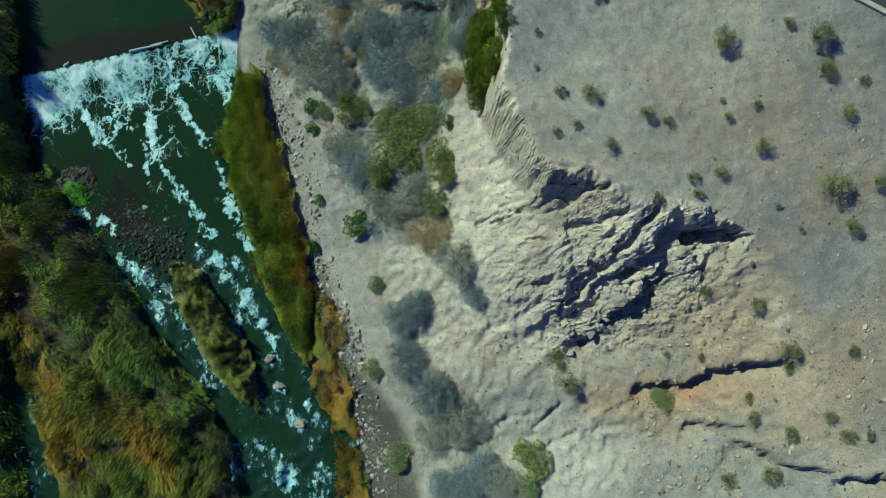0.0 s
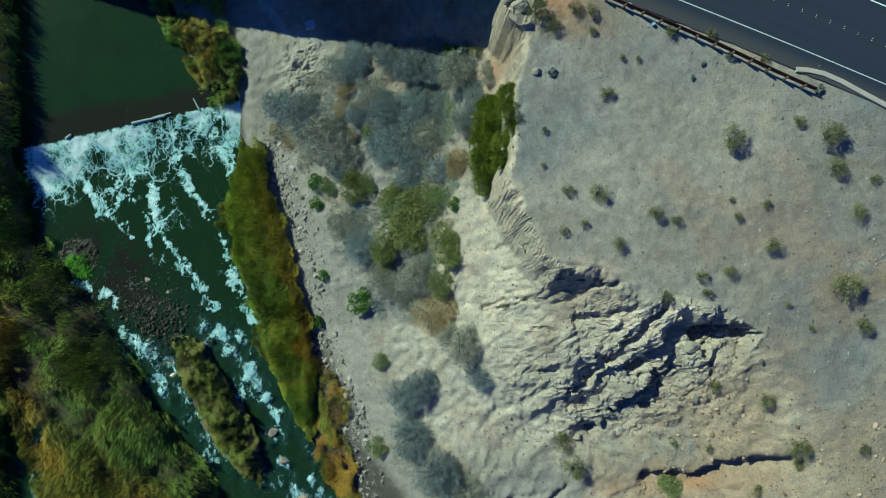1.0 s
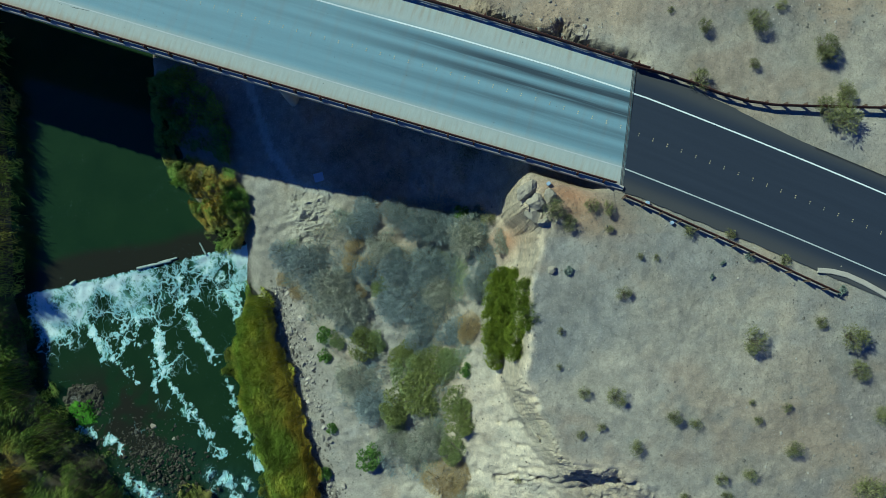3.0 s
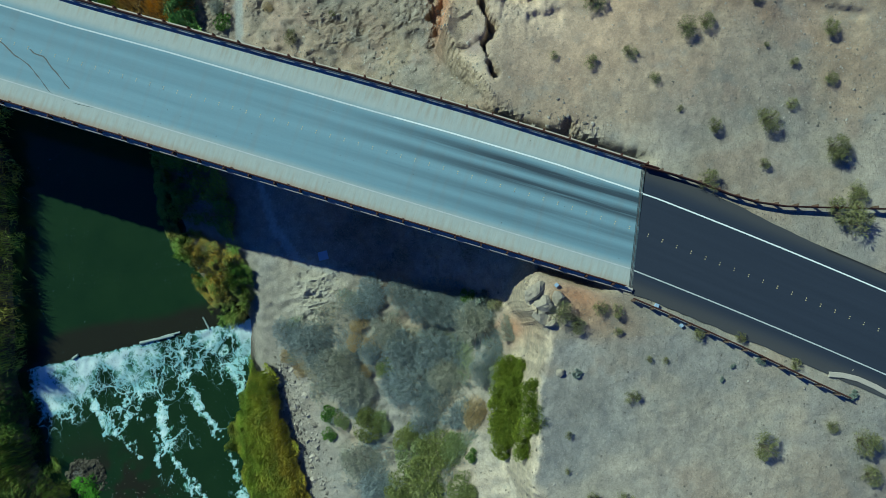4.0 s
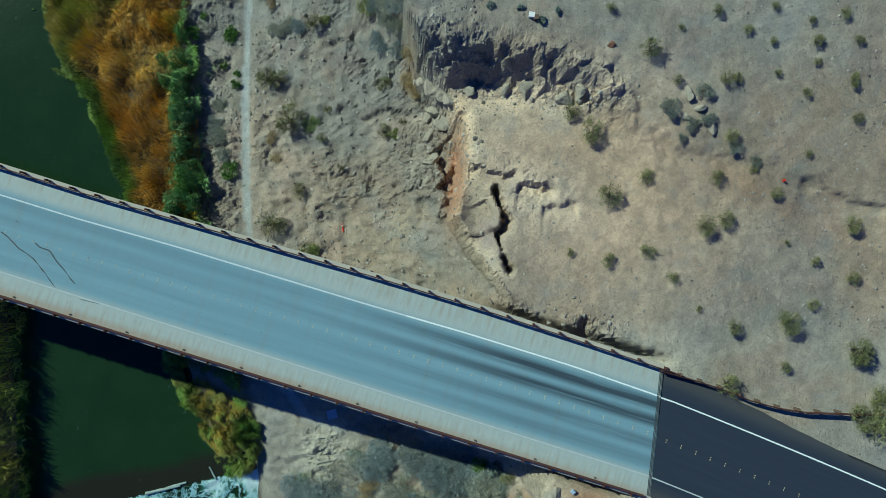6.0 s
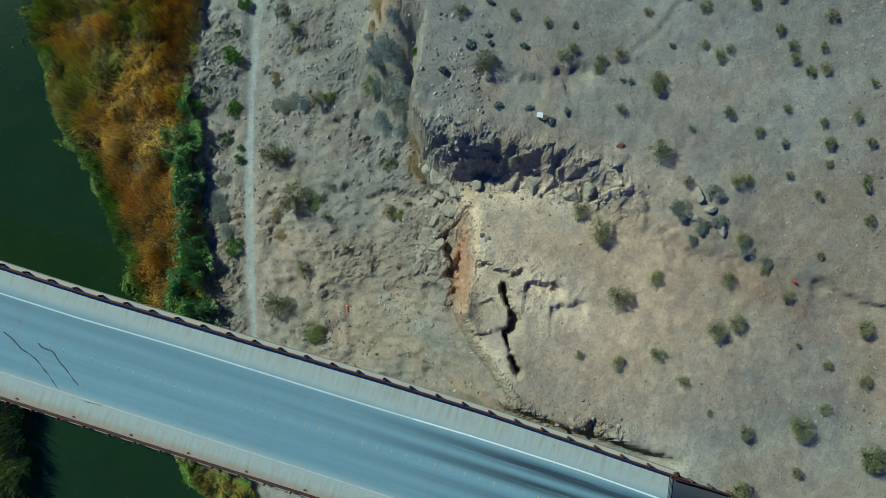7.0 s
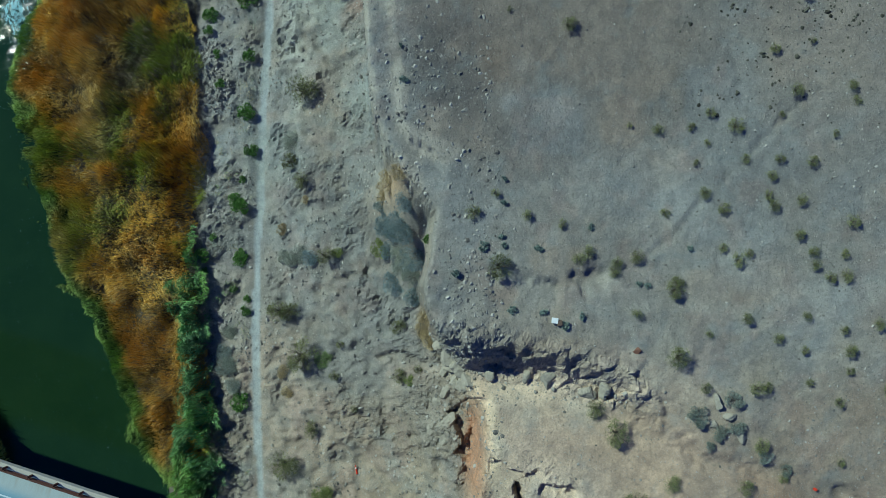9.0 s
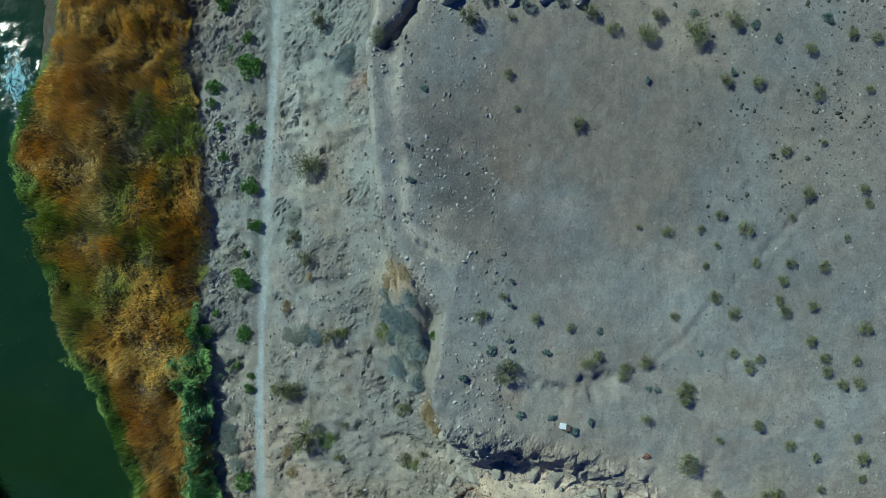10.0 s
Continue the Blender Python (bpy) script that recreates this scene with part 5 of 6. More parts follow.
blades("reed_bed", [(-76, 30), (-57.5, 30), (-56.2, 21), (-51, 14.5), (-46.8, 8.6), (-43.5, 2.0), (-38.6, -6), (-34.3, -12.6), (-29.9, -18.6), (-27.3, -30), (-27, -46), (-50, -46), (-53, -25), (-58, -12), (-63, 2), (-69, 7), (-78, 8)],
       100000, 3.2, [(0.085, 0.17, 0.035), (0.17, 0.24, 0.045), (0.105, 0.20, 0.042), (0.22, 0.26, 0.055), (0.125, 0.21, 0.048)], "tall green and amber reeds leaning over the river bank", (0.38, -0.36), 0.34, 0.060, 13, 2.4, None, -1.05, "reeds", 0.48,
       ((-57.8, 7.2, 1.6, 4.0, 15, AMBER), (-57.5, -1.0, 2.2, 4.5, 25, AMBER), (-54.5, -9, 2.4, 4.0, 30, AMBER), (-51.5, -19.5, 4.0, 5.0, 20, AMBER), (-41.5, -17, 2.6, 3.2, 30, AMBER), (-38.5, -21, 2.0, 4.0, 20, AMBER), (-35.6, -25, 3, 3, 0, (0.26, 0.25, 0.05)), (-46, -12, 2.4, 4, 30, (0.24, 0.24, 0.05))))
blades("reed_bed", [(-76, 31), (-57.2, 31), (-56.6, 38), (-57.2, 45), (-57.6, 52), (-58.6, 62), (-63, 76), (-76, 80)],
       20000, 6.0, [(0.28, 0.44, 0.10), (0.46, 0.52, 0.11), (0.36, 0.48, 0.11), (0.54, 0.50, 0.12)], "tall olive-green reeds beside the still pool", (0.5, -0.4), 1.2, 0.085, 14, 1.6, None, -1.1, "reeds", 0.4)
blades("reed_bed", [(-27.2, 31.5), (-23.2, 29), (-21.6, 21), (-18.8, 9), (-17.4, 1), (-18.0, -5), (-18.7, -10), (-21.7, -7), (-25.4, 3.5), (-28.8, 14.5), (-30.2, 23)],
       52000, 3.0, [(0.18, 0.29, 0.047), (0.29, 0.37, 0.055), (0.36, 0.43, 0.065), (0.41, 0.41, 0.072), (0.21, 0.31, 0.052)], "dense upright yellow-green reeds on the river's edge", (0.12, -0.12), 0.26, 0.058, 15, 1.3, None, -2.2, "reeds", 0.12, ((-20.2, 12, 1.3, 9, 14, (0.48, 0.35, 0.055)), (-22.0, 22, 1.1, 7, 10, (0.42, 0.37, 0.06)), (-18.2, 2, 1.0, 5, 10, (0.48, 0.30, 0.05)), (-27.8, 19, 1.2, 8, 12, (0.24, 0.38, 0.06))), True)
blades("reed_bed", [(-17.6, 1.5), (-14.8, 0), (-13.9, -6.3), (-13.3, -13.7), (-12.2, -21), (-10.5, -30), (-16, -34), (-16.8, -20), (-18.4, -12), (-18.4, -4)],
       20000, 1.4, [(0.26, 0.16, 0.04), (0.36, 0.19, 0.04), (0.20, 0.24, 0.05), (0.12, 0.20, 0.04), (0.34, 0.18, 0.035), (0.38, 0.25, 0.05)], "low rusty-brown and green growth on the stony bank", (0.1, -0.1), 0.30, 0.065, 16, 1.2)
blades("reed_bed", [(-36.4, 5.0), (-33.6, 4.6), (-31.0, 0.0), (-28.4, -5.0), (-25.9, -12.4), (-26.6, -15.2), (-29.9, -13), (-33.2, -6.5), (-36.8, 0.5)],
       15000, 2.4, [(0.12, 0.17, 0.04), (0.20, 0.24, 0.05), (0.36, 0.34, 0.13), (0.17, 0.21, 0.05)], "olive reeds with pale plumes on a river island", (0.2, -0.2), 0.34, 0.075, 17, 0.9, None, -1.3)
blades("reed_bed", [(-38.8, 49.5), (-33.5, 47.6), (-27.5, 45.0), (-25.4, 41), (-26.6, 36.4), (-29.4, 35.4), (-31.6, 37.4), (-35.0, 42.0)],
       15000, 2.8, [GREEN_REED, (0.20, 0.25, 0.06), (0.24, 0.29, 0.10), (0.42, 0.27, 0.05), GREEN_REED], "green reeds with amber patches at the pool's edge", (0.2, -0.2), 0.40, 0.075, 18, 1.3)
blades("reed_bed", [(-41, 60), (-33, 60), (-28, 54), (-28, 47), (-33, 49), (-39.2, 50)],
       8000, 2.2, [GREEN_REED, OLIVE_REED, GREEN_REED], "green reeds in the bridge's shade", (0.2, -0.2), 0.5, 0.10, 19, 1.5)
# added beyond the view's west edge, only to throw shade on the bank
blades("reed_bed", [(-80, 6), (-61.5, 5), (-60.0, -6), (-59.0, -18), (-57.5, -30), (-56, -46), (-80, -46)],
       22000, 6.0, [(0.10, 0.185, 0.04), (0.18, 0.24, 0.045)], "tall dark green willows added out of view to cast shade", (0.4, -0.4), 1.3, 0.12, 28, 2.0)
blades("grass_patch", [(-51, 14.8), (-49.6, 16.4), (-47.8, 15.8), (-47.0, 11.8), (-48.6, 12.4)],
       2600, 0.5, [(0.07, 0.26, 0.02), (0.11, 0.32, 0.03)], "bright green grass on a gravel bar", (0.05, -0.05), 0.3, 0.08, 20, 1.0)

blades("low_brush", [(-22, 36), (-14, 39), (-4, 40.5), (4, 39), (5.5, 31), (2, 24), (-1, 14), (-4, 6), (-10, 7), (-14.5, 15), (-17, 24), (-20, 30)],
       46000, 0.9, [(0.17, 0.23, 0.26), (0.28, 0.36, 0.38), (0.40, 0.36, 0.25), (0.20, 0.27, 0.29), (0.26, 0.32, 0.20)], "grey-blue leafless brush covering the slope", (0.05, -0.05), 0.55, 0.06, 21, 2.6, None, -0.6, "brush")
# tints darker than the open brush, to deepen the bridge's shade
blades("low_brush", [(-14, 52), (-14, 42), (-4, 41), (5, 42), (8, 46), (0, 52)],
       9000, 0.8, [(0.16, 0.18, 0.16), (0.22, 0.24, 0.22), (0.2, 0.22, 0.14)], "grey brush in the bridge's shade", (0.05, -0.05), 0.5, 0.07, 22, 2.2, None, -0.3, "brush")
blades("low_brush", [(-8, -28), (10, -28), (8, -20), (2, -12), (-3, -4), (-7, -2), (-8, -12), (-6, -20)],
       12000, 0.8, [(0.20, 0.24, 0.25), (0.32, 0.36, 0.35), (0.38, 0.34, 0.24)], "grey-blue leafless brush on the lower slope", (0.05, -0.05), 0.5, 0.06, 23, 2.4, None, 0.0, "brush")
blades("low_brush", [(-34, 60), (-27.6, 62), (-27.8, 80), (-27.4, 98), (-26.2, 120), (-25, 140), (-33, 140), (-32, 120), (-31.5, 104), (-33.5, 94), (-32, 76)],
       14000, 0.7, [(0.20, 0.25, 0.20), (0.30, 0.34, 0.28), (0.36, 0.30, 0.20), (0.16, 0.24, 0.10)], "grey-green low brush between reeds and trail", (0.05, -0.05), 0.45, 0.06, 24, 2.0, None, 0.1, "brush")

# ---- shrubs ----
STEMS = BARK
FOLIAGE = {
    "creosote": leaf_material("creosote_leaves", (0.13, 0.155, 0.065), (0.36, 0.37, 0.17)),
    "grey": leaf_material("grey_twigs", (0.14, 0.195, 0.21), (0.40, 0.49, 0.51), 0.75, ((0.22, 0.25, 0.215), (0.48, 0.50, 0.42))),
    "olive": leaf_material("olive_leaves", (0.16, 0.21, 0.06), (0.38, 0.42, 0.17), 0.8, ((0.14, 0.20, 0.08), (0.32, 0.40, 0.19))),
    "bright": leaf_material("tamarisk_leaves", (0.11, 0.17, 0.02), (0.30, 0.37, 0.055), 0.9),
    "green": leaf_material("green_leaves", (0.08, 0.185, 0.035), (0.22, 0.36, 0.10), 0.8),
    "tan": leaf_material("dry_stalks", (0.34, 0.27, 0.14), (0.60, 0.50, 0.31), 0.9),
    "dark": leaf_material("dark_shrub_leaves", (0.14, 0.17, 0.14), (0.36, 0.40, 0.36), 0.8),
    "blue": leaf_material("silvery_leaves", (0.15, 0.21, 0.19), (0.31, 0.37, 0.34), 0.8),
}


def stem_mesh(rng, count, reach, up, thick):
    v, f = [], []
    for _ in range(count):
        a, r = rng.uniform(0, 2 * math.pi), rng.uniform(0.35, 1.0) * reach
        top = np.array((math.cos(a) * r, math.sin(a) * r, up * rng.uniform(0.6, 1.0)))
        mid = top * np.array((0.42, 0.42, 0.6)) + rng.normal(0, 0.03, 3)
        base = np.array((math.cos(a) * 0.04, math.sin(a) * 0.04, -0.06))
        k = len(v)
        for p, w in ((base, thick), (mid, thick * 0.7), (top, thick * 0.25)):
            for q in range(3):
                v.append(p + w * np.array((math.cos(q * 2.1 + a), math.sin(q * 2.1 + a), 0)))
        for lev in (0, 3):
            for q in range(3):
                f.append((k + lev + q, k + lev + (q + 1) % 3, k + lev + 3 + (q + 1) % 3, k + lev + 3 + q))
    return mesh("stems", v, f, STEMS)


def leaf_mesh(rng, count, lobes, up, size, thin, sparse, material):
    """Many small leaves or twigs, gathered round lobes of a low dome; unit radius."""
    centres, radii = [], []
    for k in range(lobes):
        a, r = rng.uniform(0, 2 * math.pi), math.sqrt(rng.uniform(0, 1)) * 0.68
        centres.append((math.cos(a) * r, math.sin(a) * r, up * (0.62 - 0.30 * r + rng.uniform(-0.10, 0.12))))
        radii.append(rng.uniform(0.20, 0.40) * (1.0 - 0.25 * r))
    centres, radii = np.array(centres), np.array(radii)
    which = rng.integers(0, lobes, count)
    d = rng.normal(0, 1, (count, 3))
    d[:, 2] = np.abs(d[:, 2]) * 1.0 - 0.25
    d /= np.linalg.norm(d, axis=1)[:, None]
    p = centres[which] + d * (radii[which] * rng.uniform(sparse, 1.0, count) ** 0.6)[:, None] * np.array((1, 1, up))
    p[:, 2] = np.maximum(p[:, 2], 0.02)
    out = d + rng.normal(0, 0.55, (count, 3))
    out /= np.linalg.norm(out, axis=1)[:, None]
    other = np.cross(out, rng.normal(0, 1, (count, 3)))
    other /= np.linalg.norm(other, axis=1)[:, None]
    ln = size * rng.uniform(0.6, 1.4, count)[:, None]
    a, b = out * ln, other * ln * thin
    v = np.stack([p - b * 1.2, p + b * 1.2, p + a * 1.1], 1).reshape(-1, 3)
    return mesh("foliage", v, np.arange(count * 3).reshape(-1, 3), material, False)


KINDS = {
    #          leaves lobes up    size  thin  sparse stems reach label
    "creosote": (1000, 16, 0.9, 0.135, 0.09, 0.05, 34, 0.85, "olive-green creosote bush with open twiggy crown on gravel"),
    "grey": (5200, 30, 0.66, 0.115, 0.05, 0.30, 18, 0.75, "blue-grey leafless twiggy shrub with rounded crown"),
    "olive": (4400, 26, 0.72, 0.062, 0.26, 0.50, 12, 0.70, "dense yellow-olive rounded shrub with small leaves"),
    "bright": (8000, 28, 1.05, 0.075, 0.14, 0.45, 12, 0.70, "bright yellow-green feathery tamarisk below the cliff"),
    "green": (1600, 13, 0.80, 0.11, 0.28, 0.50, 8, 0.65, "small fresh green leafy bush"),
    "tan": (4200, 18, 0.55, 0.12, 0.045, 0.25, 14, 0.75, "dry straw-coloured bush of thin stalks"),
    "dark": (2600, 16, 0.70, 0.085, 0.14, 0.25, 18, 0.75, "dark grey-green desert shrub among stones"),
    "blue": (420, 8, 0.75, 0.200, 0.42, 0.45, 6, 0.60, "small silvery blue-green rounded desert bush"),
}
GROUPS = {"creosote": "creosote bushes", "grey": "grey shrub thicket", "olive": "olive shrubs", "bright": "tamarisk shrubs", "green": "green bushes", "tan": "dry bushes", "dark": "dark shrubs", "blue": "silvery bushes"}


def make_shrubs(kind, places, seed):
    leaves, lobes, up, size, thin, sparse, stems, reach, label = KINDS[kind]
    rng = np.random.default_rng(seed)
    models = []
    for k in range(4):
        models.append((leaf_mesh(rng, leaves, lobes, up, size, thin, sparse, FOLIAGE[kind]), stem_mesh(rng, stems, reach, up * 0.8, 0.022)))
    pts = np.array(places)
    ground_z = heights(pts[None, :, 0], pts[None, :, 1])[0]
    names = {"creosote": "creosote_bush", "grey": "grey_shrub", "olive": "olive_shrub", "bright": "tamarisk", "green": "green_bush", "tan": "dry_bush", "dark": "dark_shrub", "blue": "silver_bush"}
    for (x, y, r), z in zip(places, ground_z):
        foliage, stem = models[rng.integers(0, 4)]
        if kind == "creosote":
            r = r * 1.12
        tall = rng.uniform(0.8, 1.15) * {"creosote": 1.25, "bright": 1.9}.get(kind, 1.0)
        ob = thing(names[kind], pose(x, y, float(z), 0, 0, rng.uniform(0, 360)) @ Matrix.Diagonal((r * rng.uniform(0.9, 1.12), r * rng.uniform(0.9, 1.12), r * tall, 1)), label, "shrub", GROUPS[kind])
        child("foliage", foliage, ob)
        child("trunk", stem, ob)


GREY = [(-1.4, -25.0, 2.25), (1.8, -24.9, 3.03), (5.9, -24.6, 2.84), (3.7, -23.1, 3.17), (-2.1, -18.5, 3.05), (3.3, -18.1, 2.21), (0.3, -16.6, 3.80), (-2.1, -13.3, 3.80),
    (-5.2, -8.9, 3.18), (-6.0, -3.5, 3.16), (-3.8, -2.4, 2.97), (3.6, -0.9, 2.02), (1.5, 3.2, 3.12), (-5.8, 9.9, 2.30), (-7.9, 11.3, 2.63), (-3.6, 11.4, 3.17),
    (-10.6, 15.5, 2.94), (-12.5, 18.7, 2.96), (-13.1, 27.6, 3.24), (-5.2, 28.3, 3.46), (-1.6, 29.2, 2.69), (-14.6, 30.2, 3.57), (-2.8, 32.4, 3.15), (-6.1, 32.5, 3.16),
    (-17.9, 33.2, 3.28), (-21.3, 34.6, 2.37), (5.6, 34.6, 1.93), (2.7, 35.2, 3.30), (-0.4, 37.0, 3.10), (-3.3, 37.2, 2.97), (-12.0, 37.8, 2.13), (-6.2, 38.8, 2.84)]
GREY_A = [(-10.7, 37.9, 2.3), (-8.0, 34.6, 3.0), (-6.2, 31.3, 2.6), (-10.0, 32.1, 2.0), (-1.5, 37.1, 2.4), (2.7, 36.3, 2.6), (4.2, 32.4, 2.2), (0.1, 32.0, 2.7), (2.9, 29.6, 2.2), (-18.0, 32.6, 1.9), (-15.7, 28.8, 2.7), (-12.8, 25.4, 2.4), (-13.7, 31.0, 2.2), (-7.6, 27.6, 2.6), (-3.2, 26.8, 2.9), (-0.4, 24.7, 2.4), (-4.0, 23.6, 2.4), (-9.7, 39.7, 2.41), (-30.3, 79.3, 1.55), (-29.8, 83.6, 1.33), (-8.3, 89.0, 1.74), (-5.3, 91.9, 2.25), (-21.5, 92.3, 1.07), (-22.4, 92.8, 1.15), (-6.7, 94.9, 2.41), (-8.8, 95.4, 1.6), (-6.9, 92.2, 1.8), (-8.6, 92.6, 1.3), (-6.0, 89.6, 1.7), (-7.4, 90.6, 1.4), (-6.2, 87.2, 1.3), (-9.2, 97.2, 1.3), (-6.2, 97.0, 1.4), (-19.0, 92.4, 1.2), (-20.4, 93.0, 1.3), (-30.6, 81.2, 1.2), (-29.4, 77.0, 1.2), (-29.8, 79.6, 1.3),
    (-21.1, 107.4, 1.54), (-13.6, 126.9, 2.08)]
OLIVE = [(-18.2, 63.8, 1.5), (-17.7, 80.0, 1.3), (-7.0, 77.5, 0.8), (-8.4, 94.5, 0.9), (-15.5, 92.9, 0.9), (-8.8, 29.9, 1.5), (-9.6, 23.2, 1.6), (-5.3, 22.0, 1.9), (-0.9, 20.6, 2.0), (-14.7, 23.2, 1.3), (9.6, -25.3, 1.89), (-6.9, -22.0, 2.31), (10.1, -21.7, 2.99), (24.9, -13.9, 1.90), (-9.8, -10.4, 1.62), (-8.9, 0.8, 1.35), (-0.7, 10.4, 2.08), (-7.9, 13.9, 2.15),
    (0.4, 14.0, 2.35), (-7.1, 15.5, 3.05), (-0.0, 16.1, 2.05), (-4.1, 17.1, 3.15), (-5.4, 19.3, 3.17), (-2.6, 20.5, 2.83), (-6.7, 21.4, 1.82), (-11.2, 22.9, 2.47),
    (-9.7, 93.1, 1.46)]
BRIGHT = [(4.6, 21.8, 1.8), (5.2, 23.6, 2.3), (4.4, 25.2, 2.3), (5.5, 26.4, 2.5), (4.6, 28.0, 2.3), (5.8, 28.8, 2.2), (5.4, 30.4, 1.8), (5.9, 24.8, 2.0), (6.3, 22.8, 1.6), (6.7, 24.8, 1.8), (6.9, 26.8, 1.9), (7.0, 28.8, 1.7), (6.9, 30.4, 1.4), (5.9, 23.4, 2.1), (6.0, 25.8, 2.4), (6.2, 28.2, 2.3), (5.9, 30.2, 1.8)]
GREEN = [(1.6, 38.6, 1.3), (-12.1, -25.5, 1.35), (-13.7, -24.0, 1.52), (-17.5, 6.1, 1.14), (-11.1, 8.6, 2.21), (-16.2, 12.2, 0.96), (1.2, 19.9, 0.95), (-16.6, 21.4, 1.03), (-16.0, 24.2, 1.41),
    (-28.6, 74.9, 1.39), (-27.8, 86.2, 0.78), (-27.6, 87.7, 0.62), (-29.5, 89.0, 0.63), (-33.1, 91.5, 0.63), (-28.5, 92.6, 1.02), (-4.0, 93.0, 0.69), (-33.5, 93.3, 1.18),
    (-28.2, 93.3, 1.01), (-32.0, 95.8, 0.63), (-28.2, 99.2, 1.25), (-28.8, 100.2, 1.41), (-28.1, 103.1, 0.63), (-26.8, 106.7, 1.02), (-27.4, 111.8, 1.33), (-30.7, 115.7, 0.79),
    (-36.3, 116.7, 0.95), (-26.7, 119.3, 1.02), (-31.0, 119.8, 0.71), (-32.1, 122.9, 0.79), (-31.8, 125.2, 1.26), (-26.9, 127.6, 2.13), (-29.5, 130.4, 0.71), (-27.2, 131.4, 1.02)]
GREEN_A = [(-30.2, 136.3, 1.58)]
TAN = [(-11.9, 35.6, 1.6), (-21.5, 31.4, 1.4), (-20.0, 29.6, 1.3), (1.7, 24.0, 1.7), (-11.5, 29.5, 1.3), (-2.0, 6.3, 3.17), (0.5, 8.0, 1.93), (2.1, 25.2, 1.89), (-9.9, 32.7, 1.98), (-12.2, 33.0, 1.68), (-4.5, 82.2, 1.5), (-5.0, 83.6, 1.3), (-4.6, 85.1, 1.2), (-7.9, 99.3, 1.6), (-8.9, 98.4, 1.3), (-8.2, 100.6, 1.2), (-22.6, 96.2, 0.9), (-22.9, 78.6, 1.0), (-22.4, 76.0, 0.9),
    (-6.3, 99.5, 1.25), (-19.5, 99.8, 0.68), (-10.3, 121.4, 0.88)]
CREOSOTE = [(31.2, -22.8, 1.06), (34.9, -21.8, 1.24), (36.4, -17.1, 1.00), (43.5, -16.9, 0.71), (41.3, -16.9, 0.97), (32.9, -15.5, 0.89), (39.6, -15.0, 0.84), (32.7, -13.3, 0.75),
    (14.5, -12.2, 1.51), (36.3, -10.0, 0.86), (13.2, -9.2, 1.28), (27.9, -8.7, 0.55), (24.7, -8.4, 0.56), (41.5, -8.0, 0.70), (35.5, -7.9, 1.29), (32.4, -2.9, 0.97),
    (27.7, -1.5, 0.86), (41.4, 4.5, 0.99), (36.2, 4.5, 0.37), (33.8, 6.9, 0.37), (6.5, 7.6, 0.43), (21.7, 8.2, 0.73), (25.7, 8.4, 0.67), (39.2, 8.6, 1.59),
    (43.8, 9.0, 0.85), (25.1, 10.1, 0.67), (27.9, 10.4, 0.79), (32.1, 12.8, 0.96), (16.9, 13.5, 0.78), (11.7, 15.0, 0.54), (22.7, 15.6, 0.66), (40.5, 15.7, 0.96)]
CREOSOTE_A = [(13.6, 15.7, 0.48), (28.7, 15.8, 0.48), (20.6, 16.4, 0.83), (31.5, 16.9, 0.54), (28.2, 17.5, 0.36), (15.1, 18.5, 1.01), (42.3, 19.0, 0.60), (12.1, 19.0, 0.66),
    (38.4, 20.2, 1.19), (9.9, 21.6, 0.36), (28.5, 23.4, 1.43), (37.7, 23.5, 1.66), (35.1, 24.9, 0.71), (10.1, 25.0, 0.42), (16.3, 28.4, 0.83), (31.7, 31.0, 0.65),
    (19.7, 31.7, 0.41), (18.1, 31.9, 0.41), (26.7, 33.7, 0.65), (22.7, 34.1, 0.71), (15.2, 34.7, 0.53), (11.4, 35.4, 0.94), (9.8, 36.6, 1.18), (15.2, 36.6, 0.82),
    (13.6, 37.0, 0.82), (4.5, 37.3, 0.96), (38.2, 44.3, 1.64), (36.6, 45.3, 1.41), (38.7, 46.6, 1.06), (38.8, 47.4, 0.88), (24.6, 48.8, 1.17), (30.1, 50.2, 0.65)]
CREOSOTE_B = [(37.4, 50.7, 1.06), (36.9, 51.5, 1.47), (25.5, 54.1, 0.88), (30.6, 54.4, 1.29), (33.2, 56.0, 0.64), (22.4, 56.0, 0.35), (37.2, 58.4, 0.76), (20.1, 59.0, 0.64),
    (33.7, 60.1, 0.59), (14.0, 61.0, 0.76), (17.8, 61.7, 0.82), (10.5, 61.9, 0.53), (31.2, 62.0, 0.35), (37.6, 63.4, 1.06), (23.4, 63.9, 1.17), (25.3, 64.4, 0.94),
    (30.3, 66.7, 0.76), (14.6, 67.3, 1.35), (-22.8, 67.6, 1.83), (24.7, 68.5, 0.82), (18.0, 68.9, 0.88), (28.3, 69.1, 0.53), (33.6, 70.5, 0.46), (-19.4, 71.6, 1.06),
    (26.2, 72.4, 0.81), (38.2, 73.6, 0.63), (13.3, 73.7, 1.54), (-13.9, 74.0, 0.52), (11.6, 75.9, 1.08), (33.4, 76.1, 0.52), (37.8, 76.9, 0.63), (37.9, 77.5, 0.46)]
